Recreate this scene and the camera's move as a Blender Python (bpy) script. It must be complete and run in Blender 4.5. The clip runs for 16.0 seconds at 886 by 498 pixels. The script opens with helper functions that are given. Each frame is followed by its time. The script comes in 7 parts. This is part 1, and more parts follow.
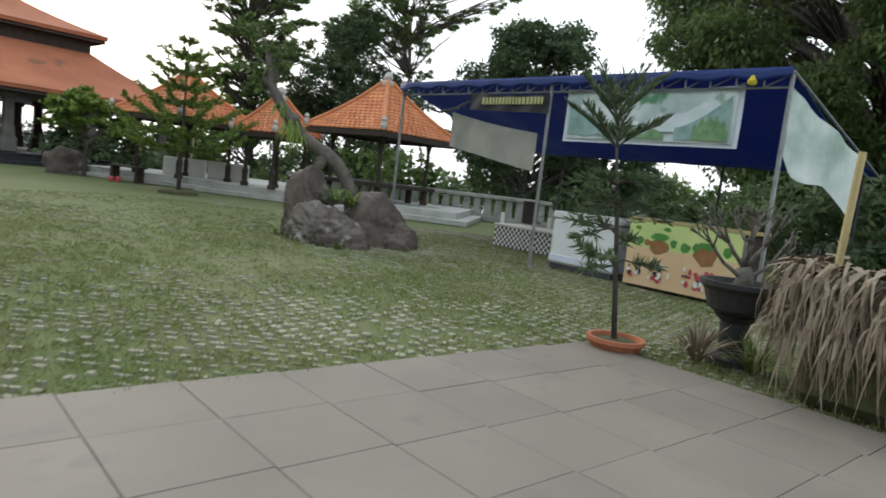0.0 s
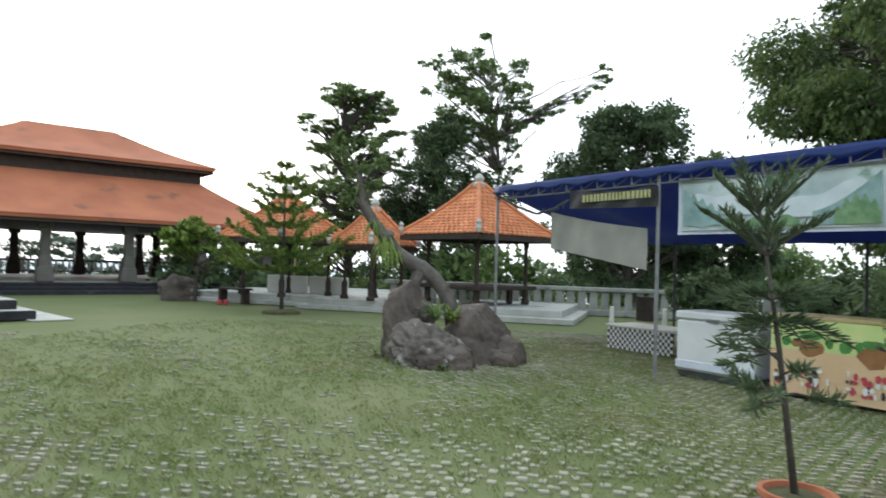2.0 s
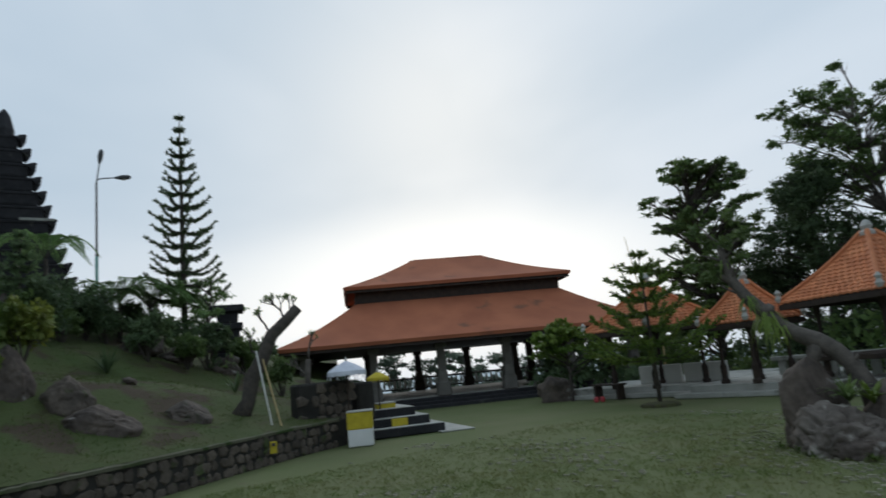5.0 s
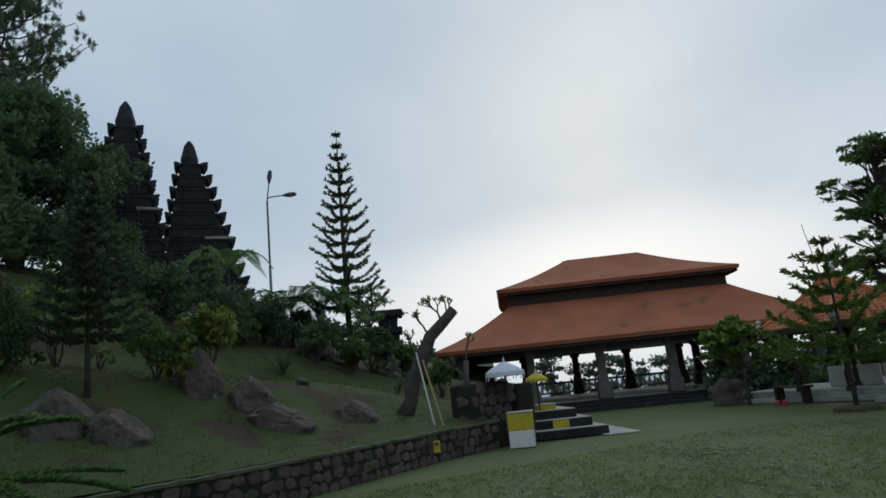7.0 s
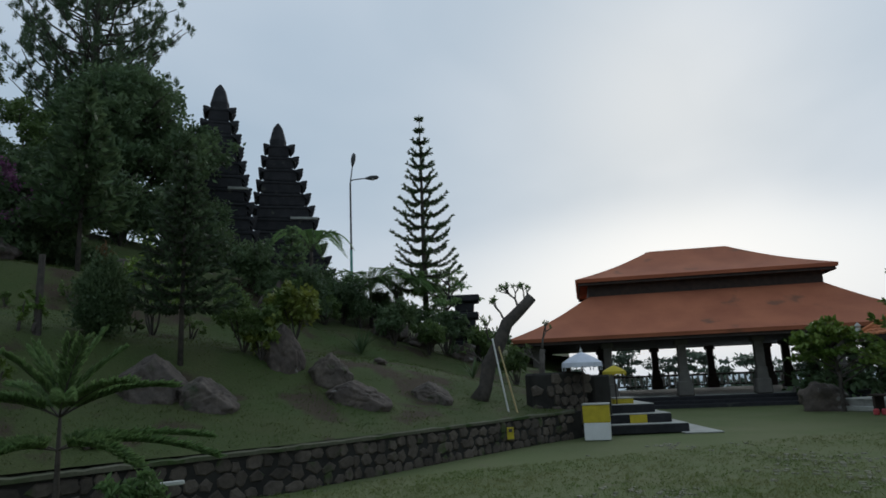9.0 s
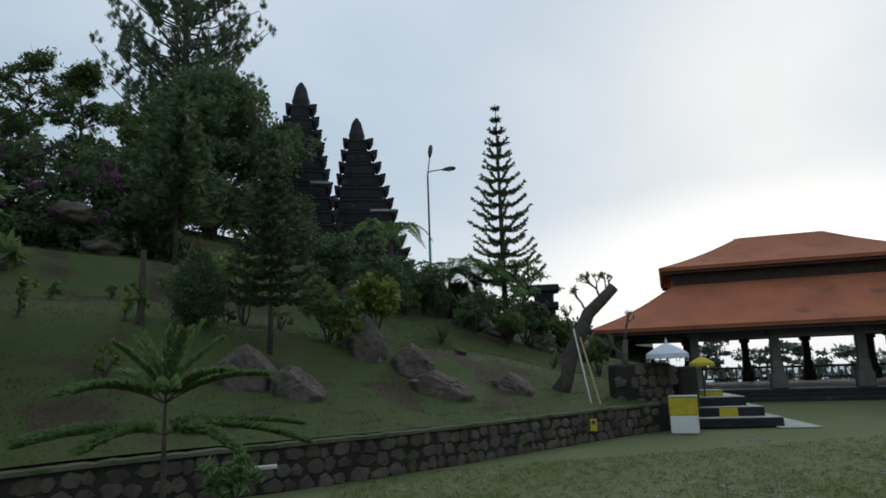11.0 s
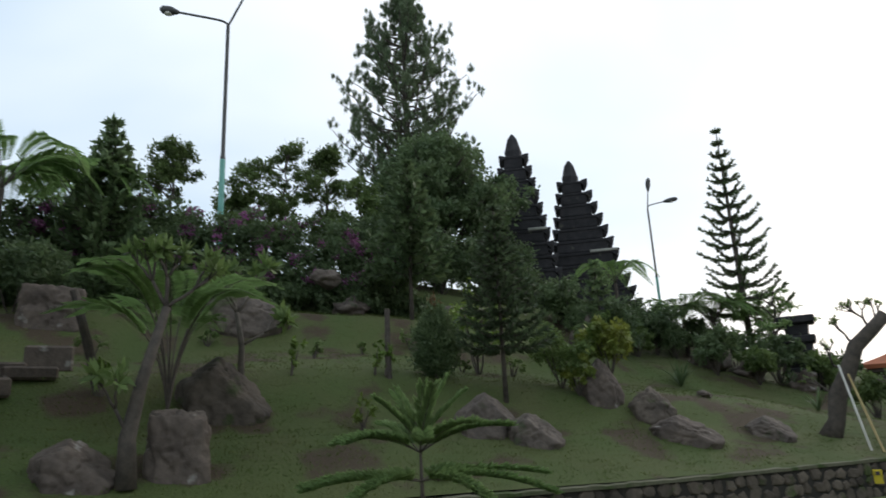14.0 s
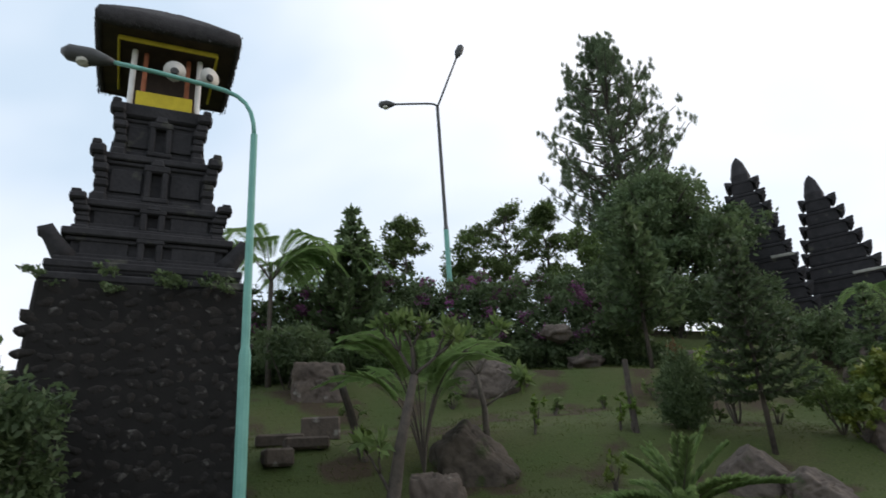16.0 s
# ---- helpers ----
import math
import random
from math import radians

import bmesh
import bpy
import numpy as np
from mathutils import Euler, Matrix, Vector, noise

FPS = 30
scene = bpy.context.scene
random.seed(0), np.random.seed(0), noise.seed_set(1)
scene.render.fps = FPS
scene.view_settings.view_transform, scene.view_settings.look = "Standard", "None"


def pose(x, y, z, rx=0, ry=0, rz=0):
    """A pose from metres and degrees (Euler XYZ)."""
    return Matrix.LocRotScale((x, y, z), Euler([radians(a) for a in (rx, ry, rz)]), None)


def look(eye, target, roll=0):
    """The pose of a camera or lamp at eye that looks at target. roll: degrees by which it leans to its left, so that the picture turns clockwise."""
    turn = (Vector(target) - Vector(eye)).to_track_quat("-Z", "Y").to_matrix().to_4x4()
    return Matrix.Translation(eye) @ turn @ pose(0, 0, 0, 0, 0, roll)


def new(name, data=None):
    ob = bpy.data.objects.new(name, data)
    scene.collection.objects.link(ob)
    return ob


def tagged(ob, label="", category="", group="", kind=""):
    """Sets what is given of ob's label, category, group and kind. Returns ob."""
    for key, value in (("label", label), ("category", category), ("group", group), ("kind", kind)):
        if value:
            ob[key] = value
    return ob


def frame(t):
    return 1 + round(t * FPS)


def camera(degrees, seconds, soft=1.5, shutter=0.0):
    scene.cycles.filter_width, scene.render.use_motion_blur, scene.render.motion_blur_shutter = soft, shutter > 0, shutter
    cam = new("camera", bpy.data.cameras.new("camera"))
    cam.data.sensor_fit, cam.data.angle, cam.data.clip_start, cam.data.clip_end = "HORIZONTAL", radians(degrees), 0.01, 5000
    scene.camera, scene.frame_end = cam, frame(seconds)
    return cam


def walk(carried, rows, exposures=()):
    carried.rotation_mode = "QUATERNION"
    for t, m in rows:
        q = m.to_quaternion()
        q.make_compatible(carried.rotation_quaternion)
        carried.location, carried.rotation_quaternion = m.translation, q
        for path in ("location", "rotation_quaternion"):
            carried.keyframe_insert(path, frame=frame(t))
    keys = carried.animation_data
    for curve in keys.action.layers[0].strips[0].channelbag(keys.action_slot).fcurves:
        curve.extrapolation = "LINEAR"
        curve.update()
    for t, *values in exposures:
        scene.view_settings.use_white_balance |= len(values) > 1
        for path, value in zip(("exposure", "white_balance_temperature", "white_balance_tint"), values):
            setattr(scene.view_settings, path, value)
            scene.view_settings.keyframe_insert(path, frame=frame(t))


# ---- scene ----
cam = camera(67.56, 16.0, soft=1.6, shutter=0.4)
PATH = [
    (0, pose(0.000, -0.240, 1.255, 84.03, -6.63, 9.23)),
    (0.5, pose(0.010, 0.085, 1.390, 83.67, -5.36, 5.79)),
    (1, pose(-0.070, 0.299, 1.454, 85.79, -3.33, 4.94)),
    (1.5, pose(-0.185, 0.410, 1.576, 87.90, -3.12, 11.19)),
    (2, pose(-0.251, 0.447, 1.563, 91.24, -1.71, 17.53)),
    (2.5, pose(-0.249, 0.471, 1.542, 92.32, 0.17, 22.12)),
    (3, pose(-0.268, 0.462, 1.550, 93.19, 2.51, 26.31)),
    (3.5, pose(-0.290, 0.433, 1.560, 94.86, 3.94, 30.89)),
    (4, pose(-0.282, 0.350, 1.574, 96.87, 4.38, 36.48)),
    (4.5, pose(-0.291, 0.351, 1.584, 98.60, 4.59, 41.96)),
    (5, pose(-0.301, 0.310, 1.626, 100.09, 5.50, 48.20)),
    (5.2, pose(-0.304, 0.317, 1.604, 100.67, 5.52, 50.82)),
    (7.3, pose(-0.520, 0.369, 1.526, 101.63, 5.22, 61.92)),
    (7.5, pose(-0.528, 0.362, 1.529, 101.44, 4.61, 61.94)),
    (8, pose(-0.537, 0.347, 1.541, 101.26, 3.50, 63.51)),
    (8.5, pose(-0.549, 0.343, 1.522, 101.17, 2.83, 65.75)),
    (11, pose(-0.540, 0.294, 1.540, 100.40, 1.96, 74.37)),
    (11.5, pose(-0.535, 0.291, 1.545, 100.60, 2.07, 77.00)),
    (12, pose(-0.523, 0.275, 1.549, 101.55, 2.06, 79.97)),
    (12.5, pose(-0.498, 0.264, 1.551, 102.45, 1.96, 82.88)),
    (13, pose(-0.449, 0.244, 1.556, 103.19, 2.09, 86.43)),
    (13.5, pose(-0.412, 0.227, 1.560, 103.87, 2.27, 89.89)),
    (14, pose(-0.379, 0.218, 1.579, 104.91, 2.73, 93.89)),
    (14.5, pose(-0.371, 0.192, 1.582, 106.47, 3.06, 99.22)),
    (15, pose(-0.330, 0.166, 1.595, 107.99, 3.10, 104.97)),
    (15.5, pose(-0.321, 0.179, 1.600, 109.31, 3.33, 110.02)),
    (16, pose(-0.326, 0.189, 1.608, 110.63, 3.68, 114.19)),
]
EXPOSURE = [(0.0, 1.10, 6800, 13), (0.5, 1.25, 6800, 13), (1.0, 1.5, 6800, 13), (1.5, 1.6, 6700, 12), (2.5, 1.0, 6500, 11), (3.5, 0.48, 6400, 10), (4.5, 0.15, 6300, 10), (5.2, -0.2, 6150, 10),
            (8.5, -0.36, 6050, 10), (11.0, -0.1, 6250, 11), (12.5, 0.32, 6450, 12), (14.5, 0.62, 6800, 15), (16.0, 0.64, 6900, 18)]
walk(cam, PATH, EXPOSURE)

# ---- sky and sun: overcast, brightest low in the north-west ----
world = bpy.data.worlds.new("overcast_sky")
scene.world = world
world.use_nodes = True
wn, wl = world.node_tree.nodes, world.node_tree.links
wn.clear()


def wnode(kind, **kw):
    n = wn.new(kind)
    for k, v in kw.items():
        n.inputs[k].default_value = v
    return n


SUN_AZ, SUN_EL = 47.0, 24.0
sun_dir = Vector((-math.sin(radians(SUN_AZ)) * math.cos(radians(SUN_EL)), math.cos(radians(SUN_AZ)) * math.cos(radians(SUN_EL)), math.sin(radians(SUN_EL))))
w_out = wn.new("ShaderNodeOutputWorld")
w_bg = wn.new("ShaderNodeBackground")
w_coord = wn.new("ShaderNodeTexCoord")
w_sky = wn.new("ShaderNodeTexSky")
w_sky.sky_type, w_sky.sun_disc = "NISHITA", False
w_sky.sun_elevation, w_sky.sun_rotation = radians(SUN_EL), radians(-SUN_AZ)
w_sky.air_density, w_sky.dust_density = 1.5, 4.0
w_dim = wn.new("ShaderNodeMix")
w_dim.data_type, w_dim.blend_type = "RGBA", "MULTIPLY"
w_dim.inputs[0].default_value = 1.0
w_dim.inputs[7].default_value = (0.05, 0.05, 0.05, 1)
wl.new(w_sky.outputs[0], w_dim.inputs[6])
w_map = wn.new("ShaderNodeMapping")
w_map.inputs["Scale"].default_value = (1.0, 1.0, 1.8)
wl.new(w_coord.outputs["Generated"], w_map.inputs[0])
w_noise = wnode("ShaderNodeTexNoise", Scale=1.2, Detail=4.0, Roughness=0.5, Distortion=0.4)
wl.new(w_map.outputs[0], w_noise.inputs["Vector"])
w_ramp = wn.new("ShaderNodeValToRGB")
w_ramp.color_ramp.elements[0].position, w_ramp.color_ramp.elements[0].color = 0.36, (0.43, 0.575, 0.70, 1)
w_ramp.color_ramp.elements[1].position, w_ramp.color_ramp.elements[1].color = 0.66, (0.73, 0.82, 0.90, 1)
wl.new(w_noise.outputs["Fac"], w_ramp.inputs[0])
# the sun's glow through the cloud
w_dot = wn.new("ShaderNodeVectorMath")
w_dot.operation = "DOT_PRODUCT"
w_dot.inputs[1].default_value = Vector((-math.sin(radians(SUN_AZ)), math.cos(radians(SUN_AZ)), 0.30)).normalized()
w_flat = wn.new("ShaderNodeVectorMath")
w_flat.operation = "MULTIPLY"
w_flat.inputs[1].default_value = (1.0, 1.0, 3.4)
w_unit = wn.new("ShaderNodeVectorMath")
w_unit.operation = "NORMALIZE"
wl.new(w_coord.outputs["Generated"], w_flat.inputs[0])
wl.new(w_flat.outputs[0], w_unit.inputs[0])
wl.new(w_unit.outputs[0], w_dot.inputs[0])
w_glow = wn.new("ShaderNodeMapRange")
w_glow.interpolation_type = "SMOOTHSTEP"
for k, v in (("From Min", 0.89), ("From Max", 1.0), ("To Min", 0.0), ("To Max", 0.85)):
    w_glow.inputs[k].default_value = v
wl.new(w_dot.outputs["Value"], w_glow.inputs["Value"])
w_mix = wn.new("ShaderNodeMix")
w_mix.data_type = "RGBA"
w_mix.inputs[7].default_value = (1.45, 1.42, 1.32, 1)
wl.new(w_glow.outputs[0], w_mix.inputs[0])
wl.new(w_ramp.outputs[0], w_mix.inputs[6])
# a bright hazy band along the horizon
w_sep = wn.new("ShaderNodeSeparateXYZ")
wl.new(w_coord.outputs["Generated"], w_sep.inputs[0])
w_low = wn.new("ShaderNodeMapRange")
w_low.interpolation_type = "SMOOTHSTEP"
for k, v in (("From Min", 0.02), ("From Max", 0.26), ("To Min", 0.42), ("To Max", 0.0)):
    w_low.inputs[k].default_value = v
wl.new(w_sep.outputs["Z"], w_low.inputs["Value"])
w_haze = wn.new("ShaderNodeMix")
w_haze.data_type = "RGBA"
w_haze.inputs[7].default_value = (0.98, 1.0, 1.0, 1)
wl.new(w_low.outputs[0], w_haze.inputs[0])
w_wide = wn.new("ShaderNodeMapRange")
w_wide.interpolation_type = "SMOOTHSTEP"
for k, v in (("From Min", 0.25), ("From Max", 1.0), ("To Min", 0.0), ("To Max", 0.28)):
    w_wide.inputs[k].default_value = v
w_near = wn.new("ShaderNodeVectorMath")
w_near.operation = "DOT_PRODUCT"
w_near.inputs[1].default_value = sun_dir
wl.new(w_coord.outputs["Generated"], w_near.inputs[0])
wl.new(w_near.outputs["Value"], w_wide.inputs["Value"])
w_veil = wn.new("ShaderNodeMix")
w_veil.data_type = "RGBA"
w_veil.inputs[7].default_value = (1.0, 1.05, 1.08, 1)
wl.new(w_wide.outputs[0], w_veil.inputs[0])
wl.new(w_mix.outputs[2], w_veil.inputs[6])
wl.new(w_veil.outputs[2], w_haze.inputs[6])
w_fin = wn.new("ShaderNodeMix")
w_fin.data_type = "RGBA"
w_fin.inputs[0].default_value = 0.88
wl.new(w_dim.outputs[2], w_fin.inputs[6])
wl.new(w_haze.outputs[2], w_fin.inputs[7])
wl.new(w_fin.outputs[2], w_bg.inputs[0])
w_bg.inputs[1].default_value = 1.0
wl.new(w_bg.outputs[0], w_out.inputs[0])

sun = bpy.data.lights.new("sun", "SUN")
sun.energy, sun.angle, sun.color = 0.65, radians(25), (1.0, 0.95, 0.87)
sun_ob = new("sun", sun)
sun_ob.matrix_world = look(sun_dir * 100, (0, 0, 0))


# ---- materials ----
def material(name, base, second=None, rough=0.8, scale=6.0, bump=0.0, bump_scale=40.0, metal=0.0, mix=0.5, fine=0.25, island=0.0, spread=0.2, spots=None):
    """A surface whose colour wanders between two tones at two scales, with fine relief."""
    m = bpy.data.materials.new(name)
    m.use_nodes = True
    n, l = m.node_tree.nodes, m.node_tree.links
    b = n["Principled BSDF"]
    b.inputs["Roughness"].default_value, b.inputs["Metallic"].default_value = rough, metal
    b.inputs["Specular IOR Level"].default_value = 0.3
    second = second or tuple(c * 0.6 for c in base)
    co = n.new("ShaderNodeNewGeometry")
    a = n.new("ShaderNodeTexNoise")
    a.inputs["Scale"].default_value, a.inputs["Detail"].default_value = scale, 6.0
    l.new(co.outputs["Position"], a.inputs["Vector"])
    r = n.new("ShaderNodeMapRange")
    r.inputs["From Min"].default_value, r.inputs["From Max"].default_value = mix - spread, mix + spread
    l.new(a.outputs["Fac"], r.inputs["Value"])
    c = n.new("ShaderNodeMix")
    c.data_type = "RGBA"
    c.inputs[6].default_value, c.inputs[7].default_value = (*base, 1), (*second, 1)
    l.new(r.outputs[0], c.inputs[0])
    col = c.outputs[2]
    f = n.new("ShaderNodeTexNoise")
    f.inputs["Scale"].default_value, f.inputs["Detail"].default_value = bump_scale, 4.0
    l.new(co.outputs["Position"], f.inputs["Vector"])
    if spots:
        colour, sscale, edge = spots
        s = n.new("ShaderNodeTexNoise")
        s.inputs["Scale"].default_value, s.inputs["Detail"].default_value = sscale, 5.0
        l.new(co.outputs["Position"], s.inputs["Vector"])
        sr = n.new("ShaderNodeMapRange")
        sr.inputs["From Min"].default_value, sr.inputs["From Max"].default_value = edge, edge + 0.08
        l.new(s.outputs["Fac"], sr.inputs["Value"])
        sm = n.new("ShaderNodeMix")
        sm.data_type = "RGBA"
        sm.inputs[7].default_value = (*colour, 1)
        l.new(sr.outputs[0], sm.inputs[0])
        l.new(col, sm.inputs[6])
        col = sm.outputs[2]
    hv = n.new("ShaderNodeHueSaturation")
    v = n.new("ShaderNodeMapRange")
    v.inputs["To Min"].default_value, v.inputs["To Max"].default_value = 1 - fine, 1 + fine
    l.new(f.outputs["Fac"], v.inputs["Value"])
    val = v.outputs[0]
    if island:
        g = n.new("ShaderNodeNewGeometry")
        oi = n.new("ShaderNodeObjectInfo")
        ad = n.new("ShaderNodeMath")
        ad.operation = "ADD"
        l.new(g.outputs["Random Per Island"], ad.inputs[0])
        l.new(oi.outputs["Random"], ad.inputs[1])
        g2 = n.new("ShaderNodeMapRange")
        g2.inputs["From Max"].default_value = 2.0
        g2.inputs["To Min"].default_value, g2.inputs["To Max"].default_value = 1 - island, 1 + island
        l.new(ad.outputs[0], g2.inputs["Value"])
        mu = n.new("ShaderNodeMath")
        mu.operation = "MULTIPLY"
        l.new(val, mu.inputs[0])
        l.new(g2.outputs[0], mu.inputs[1])
        val = mu.outputs[0]
    l.new(val, hv.inputs["Value"])
    l.new(col, hv.inputs["Color"])
    l.new(hv.outputs[0], b.inputs["Base Color"])
    if bump:
        bp = n.new("ShaderNodeBump")
        bp.inputs["Strength"].default_value, bp.inputs["Distance"].default_value = min(1.0, bump * 20), bump
        l.new(f.outputs["Fac"], bp.inputs["Height"])
        l.new(bp.outputs[0], b.inputs["Normal"])
    return m


def leafy(name, base, second, trans=0.25):
    m = material(name, base, second, rough=0.55, scale=0.9, fine=0.1, bump_scale=3.0, island=0.45, spread=0.12)
    n, l = m.node_tree.nodes, m.node_tree.links
    b, out = n["Principled BSDF"], n["Material Output"]
    t = n.new("ShaderNodeBsdfTranslucent")
    l.new(b.inputs["Base Color"].links[0].from_socket, t.inputs["Color"])
    x = n.new("ShaderNodeMixShader")
    x.inputs[0].default_value = trans
    l.new(b.outputs[0], x.inputs[1])
    l.new(t.outputs[0], x.inputs[2])
    l.new(x.outputs[0], out.inputs["Surface"])
    return m


M = {}
M["lawn"] = material("lawn", (0.105, 0.135, 0.045), (0.145, 0.155, 0.07), rough=0.95, scale=0.5, bump=0.02, bump_scale=60, fine=0.45, spots=((0.13, 0.115, 0.065), 1.7, 0.67))
M["hill_grass"] = material("hill_grass", (0.048, 0.077, 0.018), (0.070, 0.078, 0.027), rough=0.95, scale=0.6, bump=0.03, bump_scale=30, fine=0.5, spots=((0.055, 0.040, 0.024), 0.8, 0.53))
M["blade_hill"] = leafy("hill_grass_blade", (0.065, 0.105, 0.02), (0.105, 0.125, 0.035))
M["blade"] = leafy("grass_blade", (0.12, 0.165, 0.04), (0.18, 0.19, 0.07))
M["concrete"] = material("paver_concrete", (0.35, 0.325, 0.25), (0.21, 0.21, 0.14), rough=0.9, scale=1.2, bump=0.004, bump_scale=60, island=0.25)
M["slab"] = material("paving_slab", (0.212, 0.184, 0.149), (0.170, 0.147, 0.119), rough=0.72, scale=1.1, bump=0.003, bump_scale=90, fine=0.14, island=0.10, spots=((0.17, 0.152, 0.126), 3.3, 0.60))
M["joint"] = material("joint_sand", (0.17, 0.155, 0.13), rough=0.95, scale=3)
M["cement"] = material("cement", (0.48, 0.47, 0.43), (0.34, 0.34, 0.30), rough=0.85, scale=2.0, bump=0.004, bump_scale=50, spots=((0.2, 0.2, 0.17), 1.1, 0.62))
M["column"] = material("column_plaster", (0.17, 0.158, 0.138), (0.12, 0.112, 0.098), rough=0.85, scale=2.5, bump=0.004)
M["dark_stone"] = material("dark_volcanic_stone", (0.034, 0.0335, 0.036), (0.020, 0.0198, 0.0215), rough=0.9, scale=3, bump=0.02, bump_scale=18, fine=0.4, island=0.25, spots=((0.075, 0.075, 0.062), 1.6, 0.64))
M["rubble"] = material("rubble_stone", (0.125, 0.102, 0.08), (0.055, 0.046, 0.038), rough=0.92, scale=2.0, bump=0.025, bump_scale=14, fine=0.4, island=0.5, spots=((0.05, 0.065, 0.025), 2.3, 0.60))
M["tower_rubble"] = material("mossy_dark_rubble", (0.021, 0.0185, 0.0165), (0.011, 0.0105, 0.0098), rough=0.95, scale=2.5, bump=0.03, bump_scale=16, fine=0.5, island=0.4, spots=((0.06, 0.058, 0.053), 9.0, 0.60))
M["tower_mortar"] = material("dark_mortar", (0.016, 0.015, 0.014), rough=0.95, scale=3, bump=0.01)
M["mortar"] = material("mortar", (0.04, 0.037, 0.032), rough=0.95, scale=3, bump=0.01)
M["old_cement"] = material("weathered_cement", (0.36, 0.36, 0.32), (0.22, 0.225, 0.20), rough=0.9, scale=2.2, bump=0.005, bump_scale=40, spots=((0.12, 0.13, 0.10), 2.4, 0.6))
M["boulder"] = material("boulder", (0.135, 0.108, 0.088), (0.062, 0.05, 0.042), rough=0.9, scale=2.2, bump=0.03, bump_scale=11, fine=0.45, spots=((0.26, 0.245, 0.22), 3.2, 0.63))
M["boulder_pale"] = material("pale_lichen_boulder", (0.19, 0.165, 0.14), (0.085, 0.070, 0.058), rough=0.9, scale=2.4, bump=0.03, bump_scale=11, fine=0.45, spots=((0.36, 0.335, 0.29), 2.6, 0.58))
M["boulder_brown"] = material("brown_boulder", (0.145, 0.118, 0.098), (0.062, 0.052, 0.044), rough=0.92, scale=2.6, bump=0.03, bump_scale=13, fine=0.45, spots=((0.055, 0.062, 0.035), 2.1, 0.60))
M["roof_flat"] = material("weathered_clay_roof", (0.44, 0.155, 0.078), (0.34, 0.115, 0.06), rough=0.85, scale=0.7, bump=0.006, bump_scale=30, island=0.2, spots=((0.22, 0.10, 0.06), 0.8, 0.63))
M["roof_tile"] = material("clay_tile", (0.60, 0.23, 0.10), (0.46, 0.15, 0.06), rough=0.75, scale=2.0, bump=0.004, bump_scale=40, island=0.28)
M["dark_wood"] = material("dark_wood", (0.055, 0.038, 0.028), (0.03, 0.022, 0.018), rough=0.7, scale=4, bump=0.004)
M["soffit"] = material("roof_underside", (0.075, 0.055, 0.042), (0.05, 0.038, 0.03), rough=0.8, scale=3)
M["white_paint"] = material("white_paint", (0.78, 0.78, 0.76), (0.68, 0.68, 0.65), rough=0.45, scale=2.5, fine=0.06)
M["off_white"] = material("white_wall_paint", (0.66, 0.65, 0.60), (0.52, 0.51, 0.46), rough=0.8, scale=1.5, fine=0.1)
M["yellow_paint"] = material("yellow_cloth", (0.58, 0.46, 0.04), (0.46, 0.36, 0.03), rough=0.8, scale=6, fine=0.1)
M["white_cloth"] = material("white_cloth", (0.70, 0.72, 0.78), (0.60, 0.62, 0.68), rough=0.85, scale=6, fine=0.08)
M["blue_tarp"] = material("blue_tarpaulin", (0.022, 0.05, 0.19), (0.015, 0.035, 0.14), rough=0.5, scale=2.0, bump=0.006, bump_scale=12, fine=0.12)
tn, tl_ = M["blue_tarp"].node_tree.nodes, M["blue_tarp"].node_tree.links
t_b = tn["Principled BSDF"]
t_t = tn.new("ShaderNodeBsdfTranslucent")
t_t.inputs["Color"].default_value = (0.03, 0.09, 0.42, 1)
t_x = tn.new("ShaderNodeMixShader")
t_x.inputs[0].default_value = 0.35
tl_.new(t_b.outputs[0], t_x.inputs[1])
tl_.new(t_t.outputs[0], t_x.inputs[2])
tl_.new(t_x.outputs[0], tn["Material Output"].inputs["Surface"])
M["grey_net"] = material("grey_shade_cloth", (0.36, 0.345, 0.295), (0.26, 0.25, 0.215), rough=0.9, scale=2.5, fine=0.12, bump=0.006, bump_scale=10)
M["steel"] = material("galvanised_steel", (0.30, 0.31, 0.31), (0.2, 0.2, 0.2), rough=0.5, metal=0.6, scale=5)
M["lamp_teal"] = material("teal_lamp_paint", (0.17, 0.42, 0.36), (0.13, 0.34, 0.29), rough=0.45, scale=4, fine=0.1)
M["lamp_dark"] = material("dark_lamp_metal", (0.07, 0.075, 0.075), (0.05, 0.05, 0.05), rough=0.5, scale=6)
M["bark"] = material("bark", (0.10, 0.085, 0.07), (0.055, 0.048, 0.042), rough=0.95, scale=8, bump=0.012, bump_scale=35, fine=0.35)
M["bark_grey"] = material("grey_bark", (0.15, 0.13, 0.11), (0.08, 0.07, 0.06), rough=0.95, scale=7, bump=0.012, bump_scale=30, fine=0.3)
M["terracotta"] = material("terracotta", (0.42, 0.15, 0.075), (0.32, 0.11, 0.06), rough=0.8, scale=6)
M["dark_pot"] = material("dark_glazed_pot", (0.045, 0.043, 0.042), (0.03, 0.03, 0.03), rough=0.6, scale=6, bump=0.003)
M["soil"] = material("soil", (0.06, 0.05, 0.035), (0.09, 0.10, 0.035), rough=0.98, scale=9, bump=0.02)
M["thatch"] = material("dry_palm_leaf", (0.34, 0.27, 0.19), (0.19, 0.145, 0.10), rough=0.9, scale=5, island=0.45)
M["bamboo"] = material("bamboo", (0.46, 0.36, 0.17), (0.36, 0.27, 0.12), rough=0.55, scale=5)
